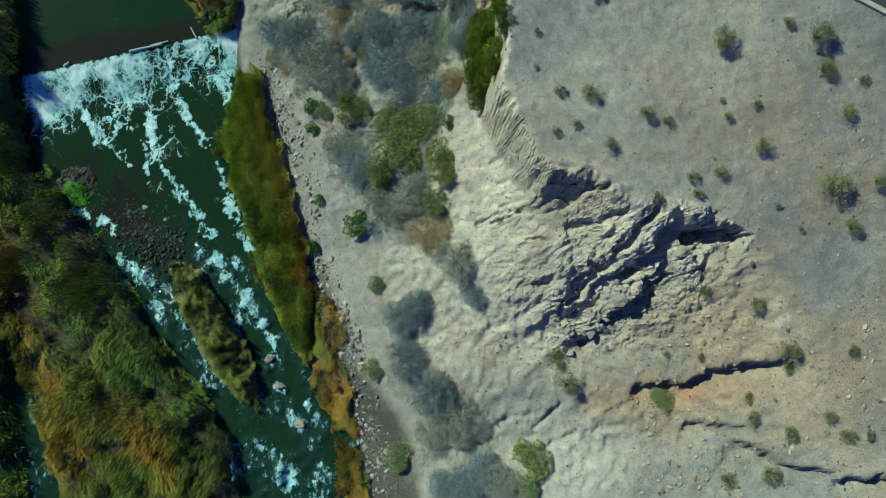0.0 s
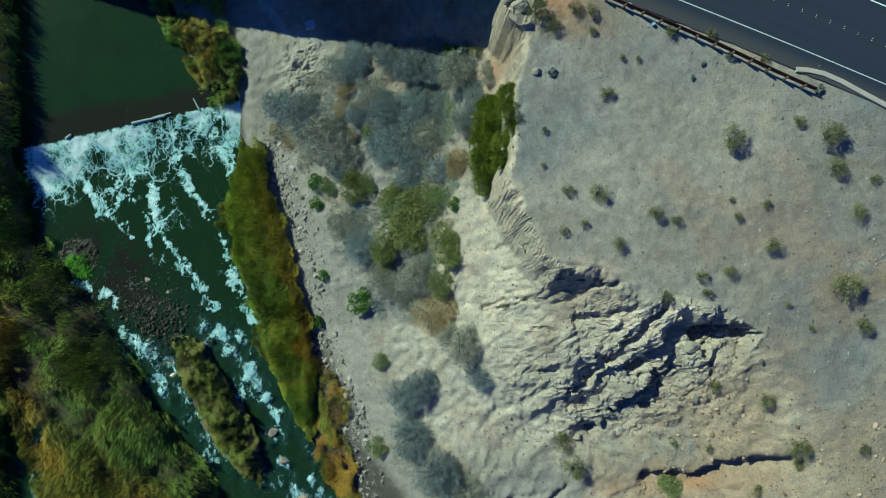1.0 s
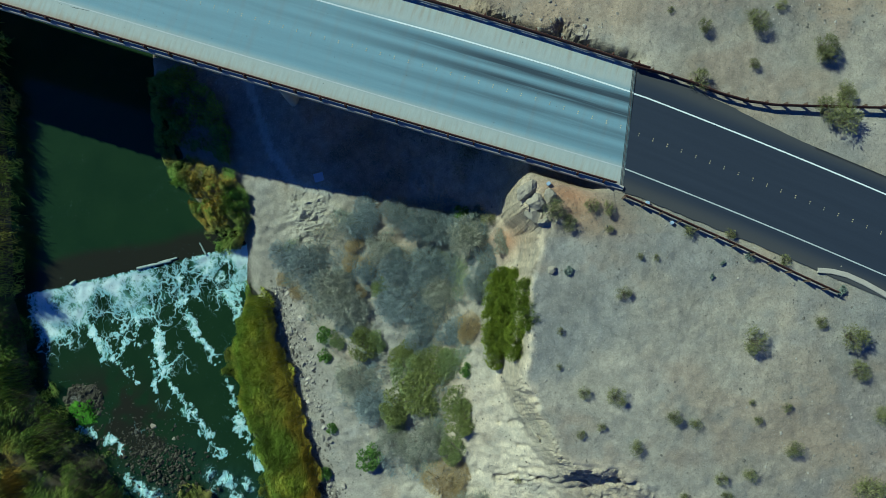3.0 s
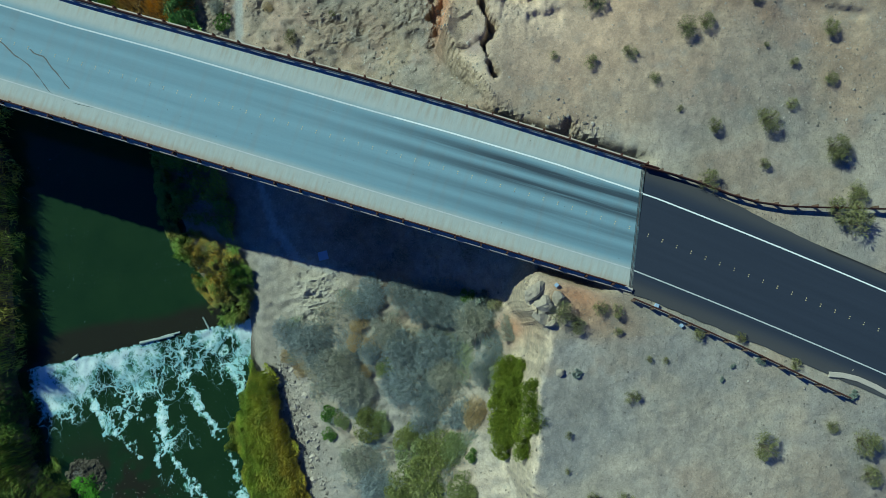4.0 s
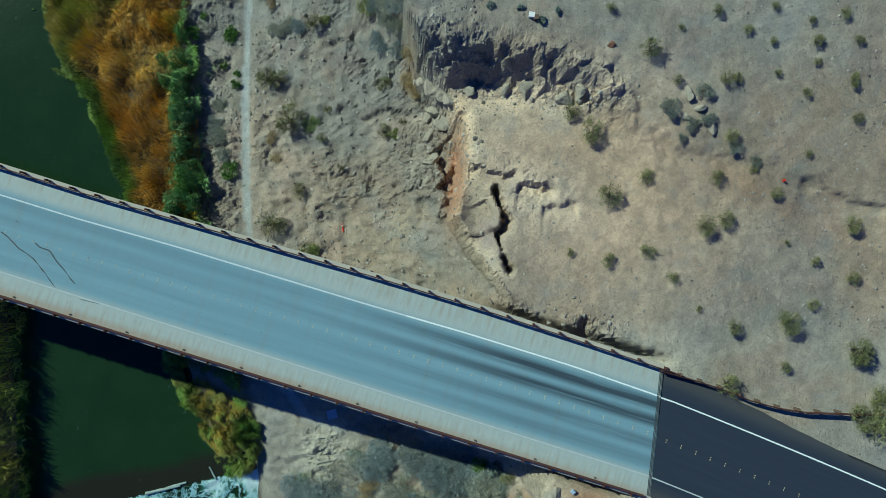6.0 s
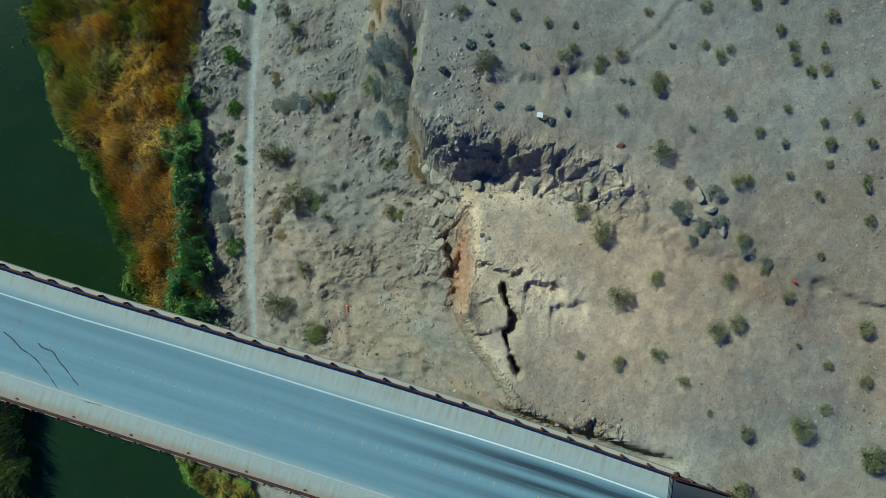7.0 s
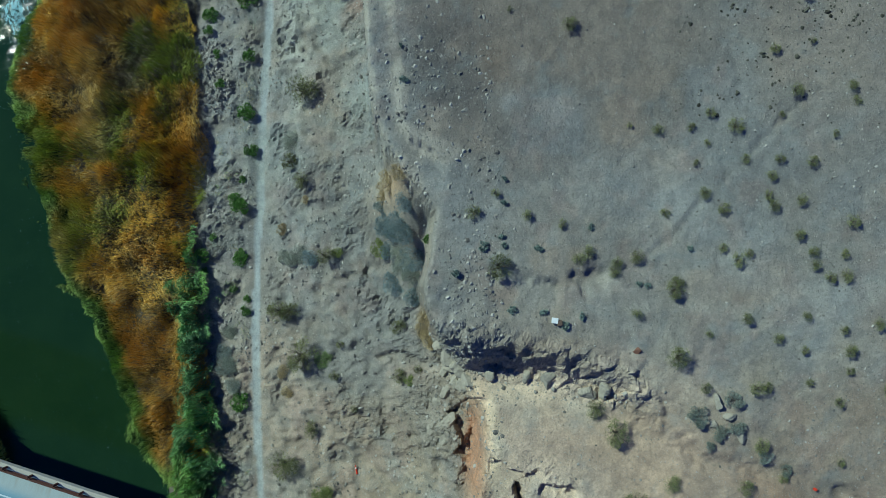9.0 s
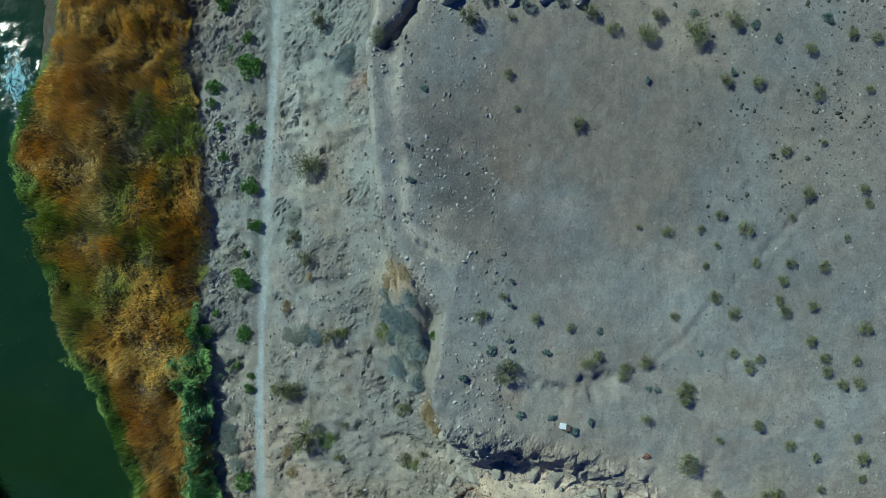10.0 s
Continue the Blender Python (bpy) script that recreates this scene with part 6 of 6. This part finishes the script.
CREOSOTE_C = [(25.9, 77.7, 0.80), (27.0, 77.8, 0.52), (21.3, 77.9, 0.63), (-8.3, 78.0, 1.09), (-16.3, 78.0, 0.75), (30.7, 78.1, 0.46), (-6.0, 78.8, 0.57), (34.4, 79.0, 0.46),
    (-20.2, 80.6, 2.04), (38.2, 80.7, 0.62), (34.3, 80.9, 0.68), (18.8, 80.9, 1.15), (30.3, 81.1, 0.51), (-15.5, 81.7, 0.52), (27.9, 82.3, 0.57), (33.8, 82.8, 0.51),
    (21.8, 82.9, 0.40), (36.9, 83.3, 0.62), (-8.4, 83.7, 0.95), (-7.8, 84.0, 0.65), (30.5, 84.2, 0.51), (25.1, 84.2, 0.62), (15.2, 85.0, 0.51), (-21.7, 86.0, 1.29),
    (-23.1, 86.1, 1.53), (38.4, 86.2, 0.50), (18.7, 87.1, 1.03), (32.7, 87.7, 0.67), (34.2, 87.8, 0.67), (19.1, 87.8, 0.74), (31.5, 88.9, 0.62), (13.4, 89.1, 0.63)]
CREOSOTE_D = [(24.6, 89.6, 0.73), (34.1, 89.8, 0.50), (13.6, 89.9, 0.63), (2.6, 89.9, 1.31), (31.3, 90.1, 0.62), (25.6, 90.2, 0.51), (10.1, 90.3, 0.74), (15.5, 90.3, 0.80),
    (23.4, 90.8, 0.51), (10.9, 90.9, 0.68), (30.1, 91.7, 0.62), (-17.0, 92.6, 1.27), (34.9, 92.7, 0.72), (8.7, 93.7, 0.51), (18.4, 94.3, 0.51), (23.7, 94.4, 0.68),
    (28.1, 94.5, 0.67), (5.4, 94.6, 0.57), (30.6, 94.9, 0.62), (0.4, 95.1, 0.80), (27.7, 95.5, 0.51), (22.1, 96.0, 0.68), (2.6, 96.8, 0.51), (28.1, 97.3, 0.62),
    (31.8, 98.4, 0.61), (28.9, 98.8, 0.56), (21.5, 98.9, 0.40), (26.0, 99.0, 0.51), (22.6, 100.7, 0.40), (34.0, 100.9, 0.39), (25.2, 102.1, 0.79), (-19.8, 102.2, 1.14)]
CREOSOTE_E = [(18.2, 102.2, 0.69), (21.2, 102.3, 0.51), (15.6, 102.8, 0.34), (29.5, 103.0, 0.34), (23.0, 103.5, 0.57), (36.2, 103.9, 0.50), (-21.5, 104.8, 1.23), (30.8, 105.2, 0.73),
    (35.8, 105.2, 0.61), (29.2, 109.2, 0.62), (32.7, 109.8, 0.39), (10.3, 112.7, 0.91), (-19.4, 113.8, 2.00), (32.5, 114.3, 0.73), (4.8, 114.5, 0.34), (37.0, 114.5, 0.50),
    (27.1, 115.8, 0.73), (24.3, 116.2, 0.73), (4.1, 117.8, 0.63), (32.1, 118.6, 0.73), (37.8, 119.2, 0.61), (35.9, 119.7, 0.61), (21.9, 121.0, 1.47), (17.4, 121.1, 1.14),
    (14.3, 121.8, 0.74), (25.5, 121.8, 1.02), (-8.2, 122.1, 0.94), (18.6, 122.9, 0.74), (4.7, 123.3, 0.40), (0.6, 123.5, 1.14), (12.2, 123.5, 0.86), (-17.5, 132.6, 1.16)]
DARK = [(24.0, 74.3, 0.98), (22.6, 73.6, 1.1), (20.6, 75.2, 1.35), (23.8, 76.6, 1.1), (21.6, 72.4, 0.7), (26.6, 71.2, 0.9), (28.6, 69.8, 0.8), (6.3, 124.4, 0.9), (9.6, 124.8, 0.8), (2.6, 125.2, 1.0)]
BLUE = [(37.2, 27.8, 0.71), (25.1, 29.7, 0.36), (11.2, 30.8, 0.53), (26.0, 31.0, 0.35), (28.6, 31.4, 0.59), (3.3, 38.0, 1.13), (8.6, 84.2, 0.46), (10.0, 85.0, 0.46),
    (6.5, 85.6, 0.46), (3.7, 85.8, 0.46), (16.4, 87.6, 0.34), (15.6, 87.8, 0.34), (-1.4, 89.4, 0.46), (20.5, 90.9, 0.34), (6.4, 91.6, 0.51), (1.3, 91.9, 0.57),
    (3.2, 91.9, 0.34), (3.0, 92.8, 0.40), (11.4, 93.3, 0.40), (3.4, 96.0, 0.40), (3.5, 98.1, 0.34), (-5.6, 108.3, 0.52), (-5.7, 111.5, 0.29), (17.4, 116.7, 0.46),
    (-3.9, 116.8, 0.40), (25.2, 117.0, 0.45), (29.4, 119.9, 0.50), (34.0, 121.4, 0.67), (27.5, 121.4, 0.62), (22.0, 122.9, 0.45)]

for kind, places in (("grey", GREY + GREY_A), ("olive", OLIVE), ("bright", BRIGHT), ("green", GREEN + GREEN_A), ("tan", TAN), ("dark", DARK), ("blue", BLUE),
                     ("creosote", CREOSOTE + CREOSOTE_A + CREOSOTE_B + CREOSOTE_C + CREOSOTE_D + CREOSOTE_E)):
    make_shrubs(kind, places, 300 + len(kind))


# ---- stones ----
def stone_mesh(rng, material, rounds=1):
    """A boulder with broken faces."""
    bm = bmesh.new()
    bmesh.ops.create_icosphere(bm, subdivisions=rounds, radius=1.0)
    sq = Vector((rng.uniform(0.85, 1.3), rng.uniform(0.65, 1.0), rng.uniform(0.5, 0.8)))
    off = Vector((rng.uniform(0, 50), 0, 0))
    cuts = [(Vector(rng.normal(0, 1, 3)).normalized(), rng.uniform(0.50, 0.82)) for _ in range(12)]
    for v in bm.verts:
        p = v.co.copy()
        for way, far in cuts:
            over = p.dot(way) - far
            if over > 0:
                p -= way * over * 0.92
        p *= 1 + 0.16 * noise.noise(p * 1.9 + off) + 0.10 * noise.noise(p * 4.5 + off) + 0.05 * noise.noise(p * 11.0 + off)
        v.co = Vector((p.x * sq.x, p.y * sq.y, p.z * sq.z)) * 1.45
    me = bpy.data.meshes.new("stone")
    bm.to_mesh(me)
    bm.free()
    me.materials.append(material)
    return me


def scatter(name, xs, ys, sizes, label, seed, material, level=None):
    """Loose stones too many to count, joined into one mesh."""
    rng = np.random.default_rng(seed)
    base = np.array([(1, 0.2, 0), (0.15, 1, 0.1), (-0.9, 0.35, -0.1), (-0.6, -0.75, 0), (0.55, -0.8, 0.05), (0.25, 0.15, 0.95), (-0.3, -0.2, 0.9)])
    tri = np.array([(0, 1, 5), (1, 2, 5), (2, 6, 5), (2, 3, 6), (3, 4, 6), (4, 5, 6), (4, 0, 5)])
    n = len(xs)
    z = heights(xs[None], ys[None])[0]
    if level is not None:
        z = np.maximum(z, level)
    v = base[None] * rng.uniform(0.7, 1.3, (n, 7, 1)) * sizes[:, None, None] * np.stack([rng.uniform(0.8, 1.3, n), rng.uniform(0.7, 1.1, n), rng.uniform(0.45, 0.8, n)], 1)[:, None]
    a = rng.uniform(0, 6.3, n)
    c, s = np.cos(a)[:, None], np.sin(a)[:, None]
    v = np.stack([v[..., 0] * c - v[..., 1] * s, v[..., 0] * s + v[..., 1] * c, v[..., 2]], -1)
    v = v + np.stack([xs, ys, z - sizes * 0.05], 1)[:, None]
    f = (np.arange(n)[:, None, None] * 7 + tri[None]).reshape(-1, 3)
    me = mesh(name, v.reshape(-1, 3), f, material, False)
    return tagged(new(name, me), label, "stones", "", "stuff")


def stone_material(name, a, b, rough):
    n = Nodes(name, rough)
    p = n.place()
    c = n.mix(n.island(), a, b)
    c = n.mix(1.0, c, n.mix(n.noise(p, 6.0, 4, 0.65), (0.75, 0.75, 0.75), (1.25, 1.25, 1.25)), "MULTIPLY")
    return n.colour(c).bump(n.noise(p, 9.0, 4), 0.6, 0.05).m


STONES = stone_material("loose_stones", (0.12, 0.115, 0.105), (0.45, 0.435, 0.39), 0.95)
BROWN_STONES = stone_material("brown_stones", (0.16, 0.11, 0.075), (0.52, 0.42, 0.30), 0.95)
WET_STONES = stone_material("wet_stones", (0.026, 0.027, 0.020), (0.10, 0.10, 0.078), 0.8)


def sow(seed, count, x0, x1, y0, y1, size, keep):
    rng = np.random.default_rng(seed)
    x, y = rng.uniform(x0, x1, count), rng.uniform(y0, y1, count)
    ok = (rng.random(count) < keep(x, y)) & (near(x, y, TRAIL)[0] > 0.6)
    x, y = x[ok], y[ok]
    return x, y, size * rng.pareto(2.6, len(x)).clip(0, 2.6) + size * 0.55


def bank_band(x, y):
    line = [(-9.5, -30), (-11, -21), (-12.6, -13), (-13.2, -6), (-16.3, 1.5), (-17.8, 9), (-20.6, 21), (-22.6, 29)]
    d, _, _ = near(x, y, line)
    return np.exp(-((d - 0.6) / 1.5) ** 2) * (0.35 + 0.65 * smooth(-0.3, 0.5, fbm(x, y, 4, 2, 7)))


scatter("bank_stones", *sow(401, 20000, -26, -6, -32, 32, 0.145, bank_band), "pale and dark river stones along the bank", 402, STONES)
scatter("slope_stones", *sow(403, 20000, -24, 8, -30, 40, 0.05, lambda x, y: 0.25 + 0.4 * smooth(0, 0.6, fbm(x, y, 6, 3, 8))), "loose stones on the pale slope", 404, STONES)
scatter("slope_stones", *sow(405, 46000, -33, 3, 56, 142, 0.08, lambda x, y: 0.2 + 0.5 * smooth(0, 0.6, fbm(x, y, 6, 3, 9))), "loose grey stones beside the trail", 406, STONES)
scatter("cobbles", *sow(407, 12000, -37, -27.5, 84, 142, 0.13, lambda x, y: smooth(-0.2, 0.5, fbm(x, y, 5, 2, 10)) * bell(x, y, -31.8, 114, 2.8, 26)), "blue-grey cobbles behind the reeds", 408, STONES)
scatter("plateau_stones", *sow(409, 26000, 6, 58, -46, 38, 0.055, lambda x, y: 0.15 + 0.5 * smooth(24, 46, x) + 0.45 * smooth(8, -10, y)), "small stones strewn on the gravel plateau", 410, STONES)
scatter("plateau_stones", *sow(411, 62000, -6, 58, 52, 142, 0.047, lambda x, y: 0.12 + 0.5 * smooth(20, 40, x) + 0.4 * smooth(118, 128, y) * smooth(0, 10, x)), "small stones strewn on the gravel plateau", 412, STONES)
scatter("plateau_stones", *sow(421, 9000, 20, 58, 96, 142, 0.085, lambda x, y: (0.15 + 0.6 * smooth(-0.1, 0.6, fbm(x, y, 7, 3, 19))) * smooth(98, 114, y)), "dark stones strewn on the stony rise", 422, WET_STONES)
scatter("wash_stones", *sow(423, 9000, 16, 52, -30, -2, 0.10, lambda x, y: (0.12 + 0.6 * smooth(-0.1, 0.6, fbm(x, y, 6, 3, 29))) * smooth(18, 26, x)), "brown and orange stones strewn over the wash", 424, BROWN_STONES)
scatter("rubble", *sow(413, 6000, 2, 36, -16, 10, 0.10, lambda x, y: np.clip(bell(x, y, 16, -5, 7, 3.5, 30) + bell(x, y, 26, 1, 6, 3, 30), 0, 1)), "broken rubble below the eroded cliff", 414, STONES)
scatter("rubble", *sow(415, 6000, -8, 18, 54, 84, 0.10, lambda x, y: np.clip(bell(x, y, -1, 76, 3, 5) + bell(x, y, 12, 54.8, 3.2, 1.4, -18) + bell(x, y, 9, 77.4, 7, 1.2, -6), 0, 1)), "broken rubble below the scarp", 416, STONES)
scatter("river_stones", *sow(417, 18000, -56, -32, 2, 21, 0.11, lambda x, y: np.clip(bell(x, y, -50.5, 15.5, 4, 4.4) + 0.7 * bell(x, y, -41.5, 10.8, 8, 3.2, -52), 0, 1)), "wet dark gravel on a river bar", 418, WET_STONES, -24.72)
scatter("pier_riprap", *sow(419, 500, -20, -13, 60, 66, 0.24, lambda x, y: bell(x, y, -17.2, 63.0, 1.2, 0.9)), "heap of pale boulders beside the bridge pier", 420, STONES)


# ---- small things ----
def build_delineator(x, y):
    z = height(x, y)
    d = thing("traffic_delineator", pose(x, y, z + 0.05, 0, 82, 100), "fallen orange-red plastic traffic delineator on the slope", "traffic post")
    bm = bmesh.new()
    bmesh.ops.create_cone(bm, cap_ends=True, segments=16, radius1=0.10, radius2=0.06, depth=1.0)
    bmesh.ops.translate(bm, vec=(0, 0, 0.5), verts=bm.verts)
    me = bpy.data.meshes.new("body")
    bm.to_mesh(me)
    bm.free()
    me.materials.append(RED_PLASTIC)
    body = child("body", me, d)
    bm = bmesh.new()
    bmesh.ops.create_cone(bm, cap_ends=True, segments=16, radius1=0.085, radius2=0.079, depth=0.15)
    me = bpy.data.meshes.new("reflective_band")
    bm.to_mesh(me)
    bm.free()
    me.materials.append(WHITE_BOARD)
    child("reflective_band", me, body, "white band", pose(0, 0, 0.72))
    child("base", box("base", (0.3, 0.3, 0.06), TIMBER, (0, 0, -0.03), 0.02), d, "black rubber base")


build_delineator(-13.9, 66.3)


def build_board(x, y, size, material, label, turn, name):
    z = height(x, y)
    b = thing(name, pose(x, y, z, 0, 0, turn), label, "box")
    child("lid", box("lid", (size * 1.04, size * 0.94, 0.05), material, (0, 0, 0.30), 0.012), b)
    body = child("body", box("body", (size, size * 0.9, 0.30), material, (0, 0, 0.125), 0.015), b)
    child("latch", box("latch", (0.12, 0.05, 0.10), STEEL, (0, -size * 0.46, 0.24), 0.008), body)


build_board(-16.1, 44.0, 1.15, BLUE_BOARD, "pale blue utility box standing in the bridge's shade", 12, "utility_box")
build_board(7.6, 84.7, 0.55, WHITE_BOARD, "small white discarded box on the gravel", -10, "white_box")
build_board(8.0, 84.45, 0.5, TIMBER, "small dark discarded box on the gravel", 5, "dark_box")
build_board(21.25, 35.0, 0.3, BLUE_BOARD, "small blue box lying beside the guardrail", 30, "blue_box")

build_board(31.3, 68.0, 0.2, RED_PLASTIC, "small red discarded box among creosote bushes", 20, "red_box")
build_board(19.0, 37.0, 0.35, BLUE_BOARD, "small blue box lying beside the guardrail", -20, "blue_box")
build_board(9.6, 39.3, 0.35, BLUE_BOARD, "small pale blue box beside the rock outcrop", 40, "blue_box")

rng = np.random.default_rng(77)
for k, (x, y, r) in enumerate(((15.2, 81.6, 0.28), (-2.6, 73.4, 0.8), (-4.6, 72.0, 0.6), (-3.2, 71.0, 0.5), (-1.6, 77.6, 0.7), (-2.6, 76.6, 0.6), (-3.9, 75.3, 0.55), (11.0, 77.4, 0.6), (12.4, 77.2, 0.5), (22.4, 76.6, 0.5), (23.4, 75.2, 0.4), (22.0, 74.4, 0.35), (24.6, 73.2, 0.4), (4.4, 125.6, 0.8), (7.8, 125.4, 0.7), (11.4, 125.0, 0.6), (-1.2, 125.8, 0.9), (7.4, 38.7, 0.8), (8.3, 37.6, 0.7), (7.8, 36.5, 0.6), (9.6, 38.2, 0.6), (8.9, 35.6, 0.5), (-1.2, 79.6, 0.9), (-2.4, 81.0, 0.8), (-0.4, 78.4, 0.7), (-2.0, 79.2, 0.7), (-3.4, 82.0, 0.6), (-0.9, 77.4, 0.8), (-3.0, 78.6, 0.6), (5.4, 79.0, 0.55), (7.4, 78.9, 0.75), (1.6, 79.2, 0.5), (12.6, 78.0, 0.7), (25.0, 2.9, 0.6), (23.0, 0.6, 0.5), (26.3, -2.9, 0.35),
                               (19.2, -1.9, 0.75), (21.8, -4.6, 0.4), (22.4, -1.0, 0.6), (17.0, -6.0, 0.6), (14.9, -8.6, 0.5), (-13.6, -3.6, 0.5), (-14.0, -5.4, 0.4), (-40.8, 12.6, 0.4), (-38.0, 10.8, 0.35), (-24.3, -8.6, 0.6), (-22.8, -12.6, 0.7), (-20.4, -17.8, 0.7), (9.6, 31.0, 0.35), (10.6, 35.6, 0.4))):
    me = stone_mesh(rng, RED_ROCK if k == 0 else ROCK, 4)
    ob = new("boulder", me)
    level = max(height(x, y), float(water_level(np.array(x), np.array(y))) - 0.2)
    ob.matrix_world = pose(x, y, level + r * 0.2, rng.uniform(-15, 15), rng.uniform(-15, 15), rng.uniform(0, 360)) @ Matrix.Diagonal((r, r, r, 1))
    tagged(ob, "red-brown weathered boulder on gravel" if k == 0 else "grey weathered boulder with rough faces", "boulder", "boulders")


def build_log(x, y, length, turn, radius, label):
    bm = bmesh.new()
    bmesh.ops.create_cone(bm, cap_ends=True, segments=12, radius1=radius, radius2=radius * 0.8, depth=length)
    bmesh.ops.subdivide_edges(bm, edges=[e for e in bm.edges if abs(e.verts[0].co.z - e.verts[1].co.z) > length * 0.5], cuts=6)
    for v in bm.verts:
        v.co += Vector((0.04 * noise.noise(v.co * 2.0), 0.04 * noise.noise(v.co * 2.0 + Vector((7, 0, 0))), 0))
    me = bpy.data.meshes.new("log")
    bm.to_mesh(me)
    bm.free()
    me.materials.append(PALE_WOOD)
    ob = new("log", me)
    ob.matrix_world = pose(x, y, -22.62, 0, 90, turn)
    return tagged(ob, label, "log", "logs on the weir")


build_log(-39.4, 34.1, 4.6, 11, 0.22, "pale driftwood log lodged on the weir crest")
build_log(-37.6, 34.6, 2.6, 14, 0.17, "short pale driftwood log lodged on the weir crest")
build_log(-32.9, 36.0, 1.8, 118, 0.13, "grey broken branch sticking up at the weir")
build_log(-50.2, 32.2, 0.9, 40, 0.22, "stub of grey driftwood at the weir crest")
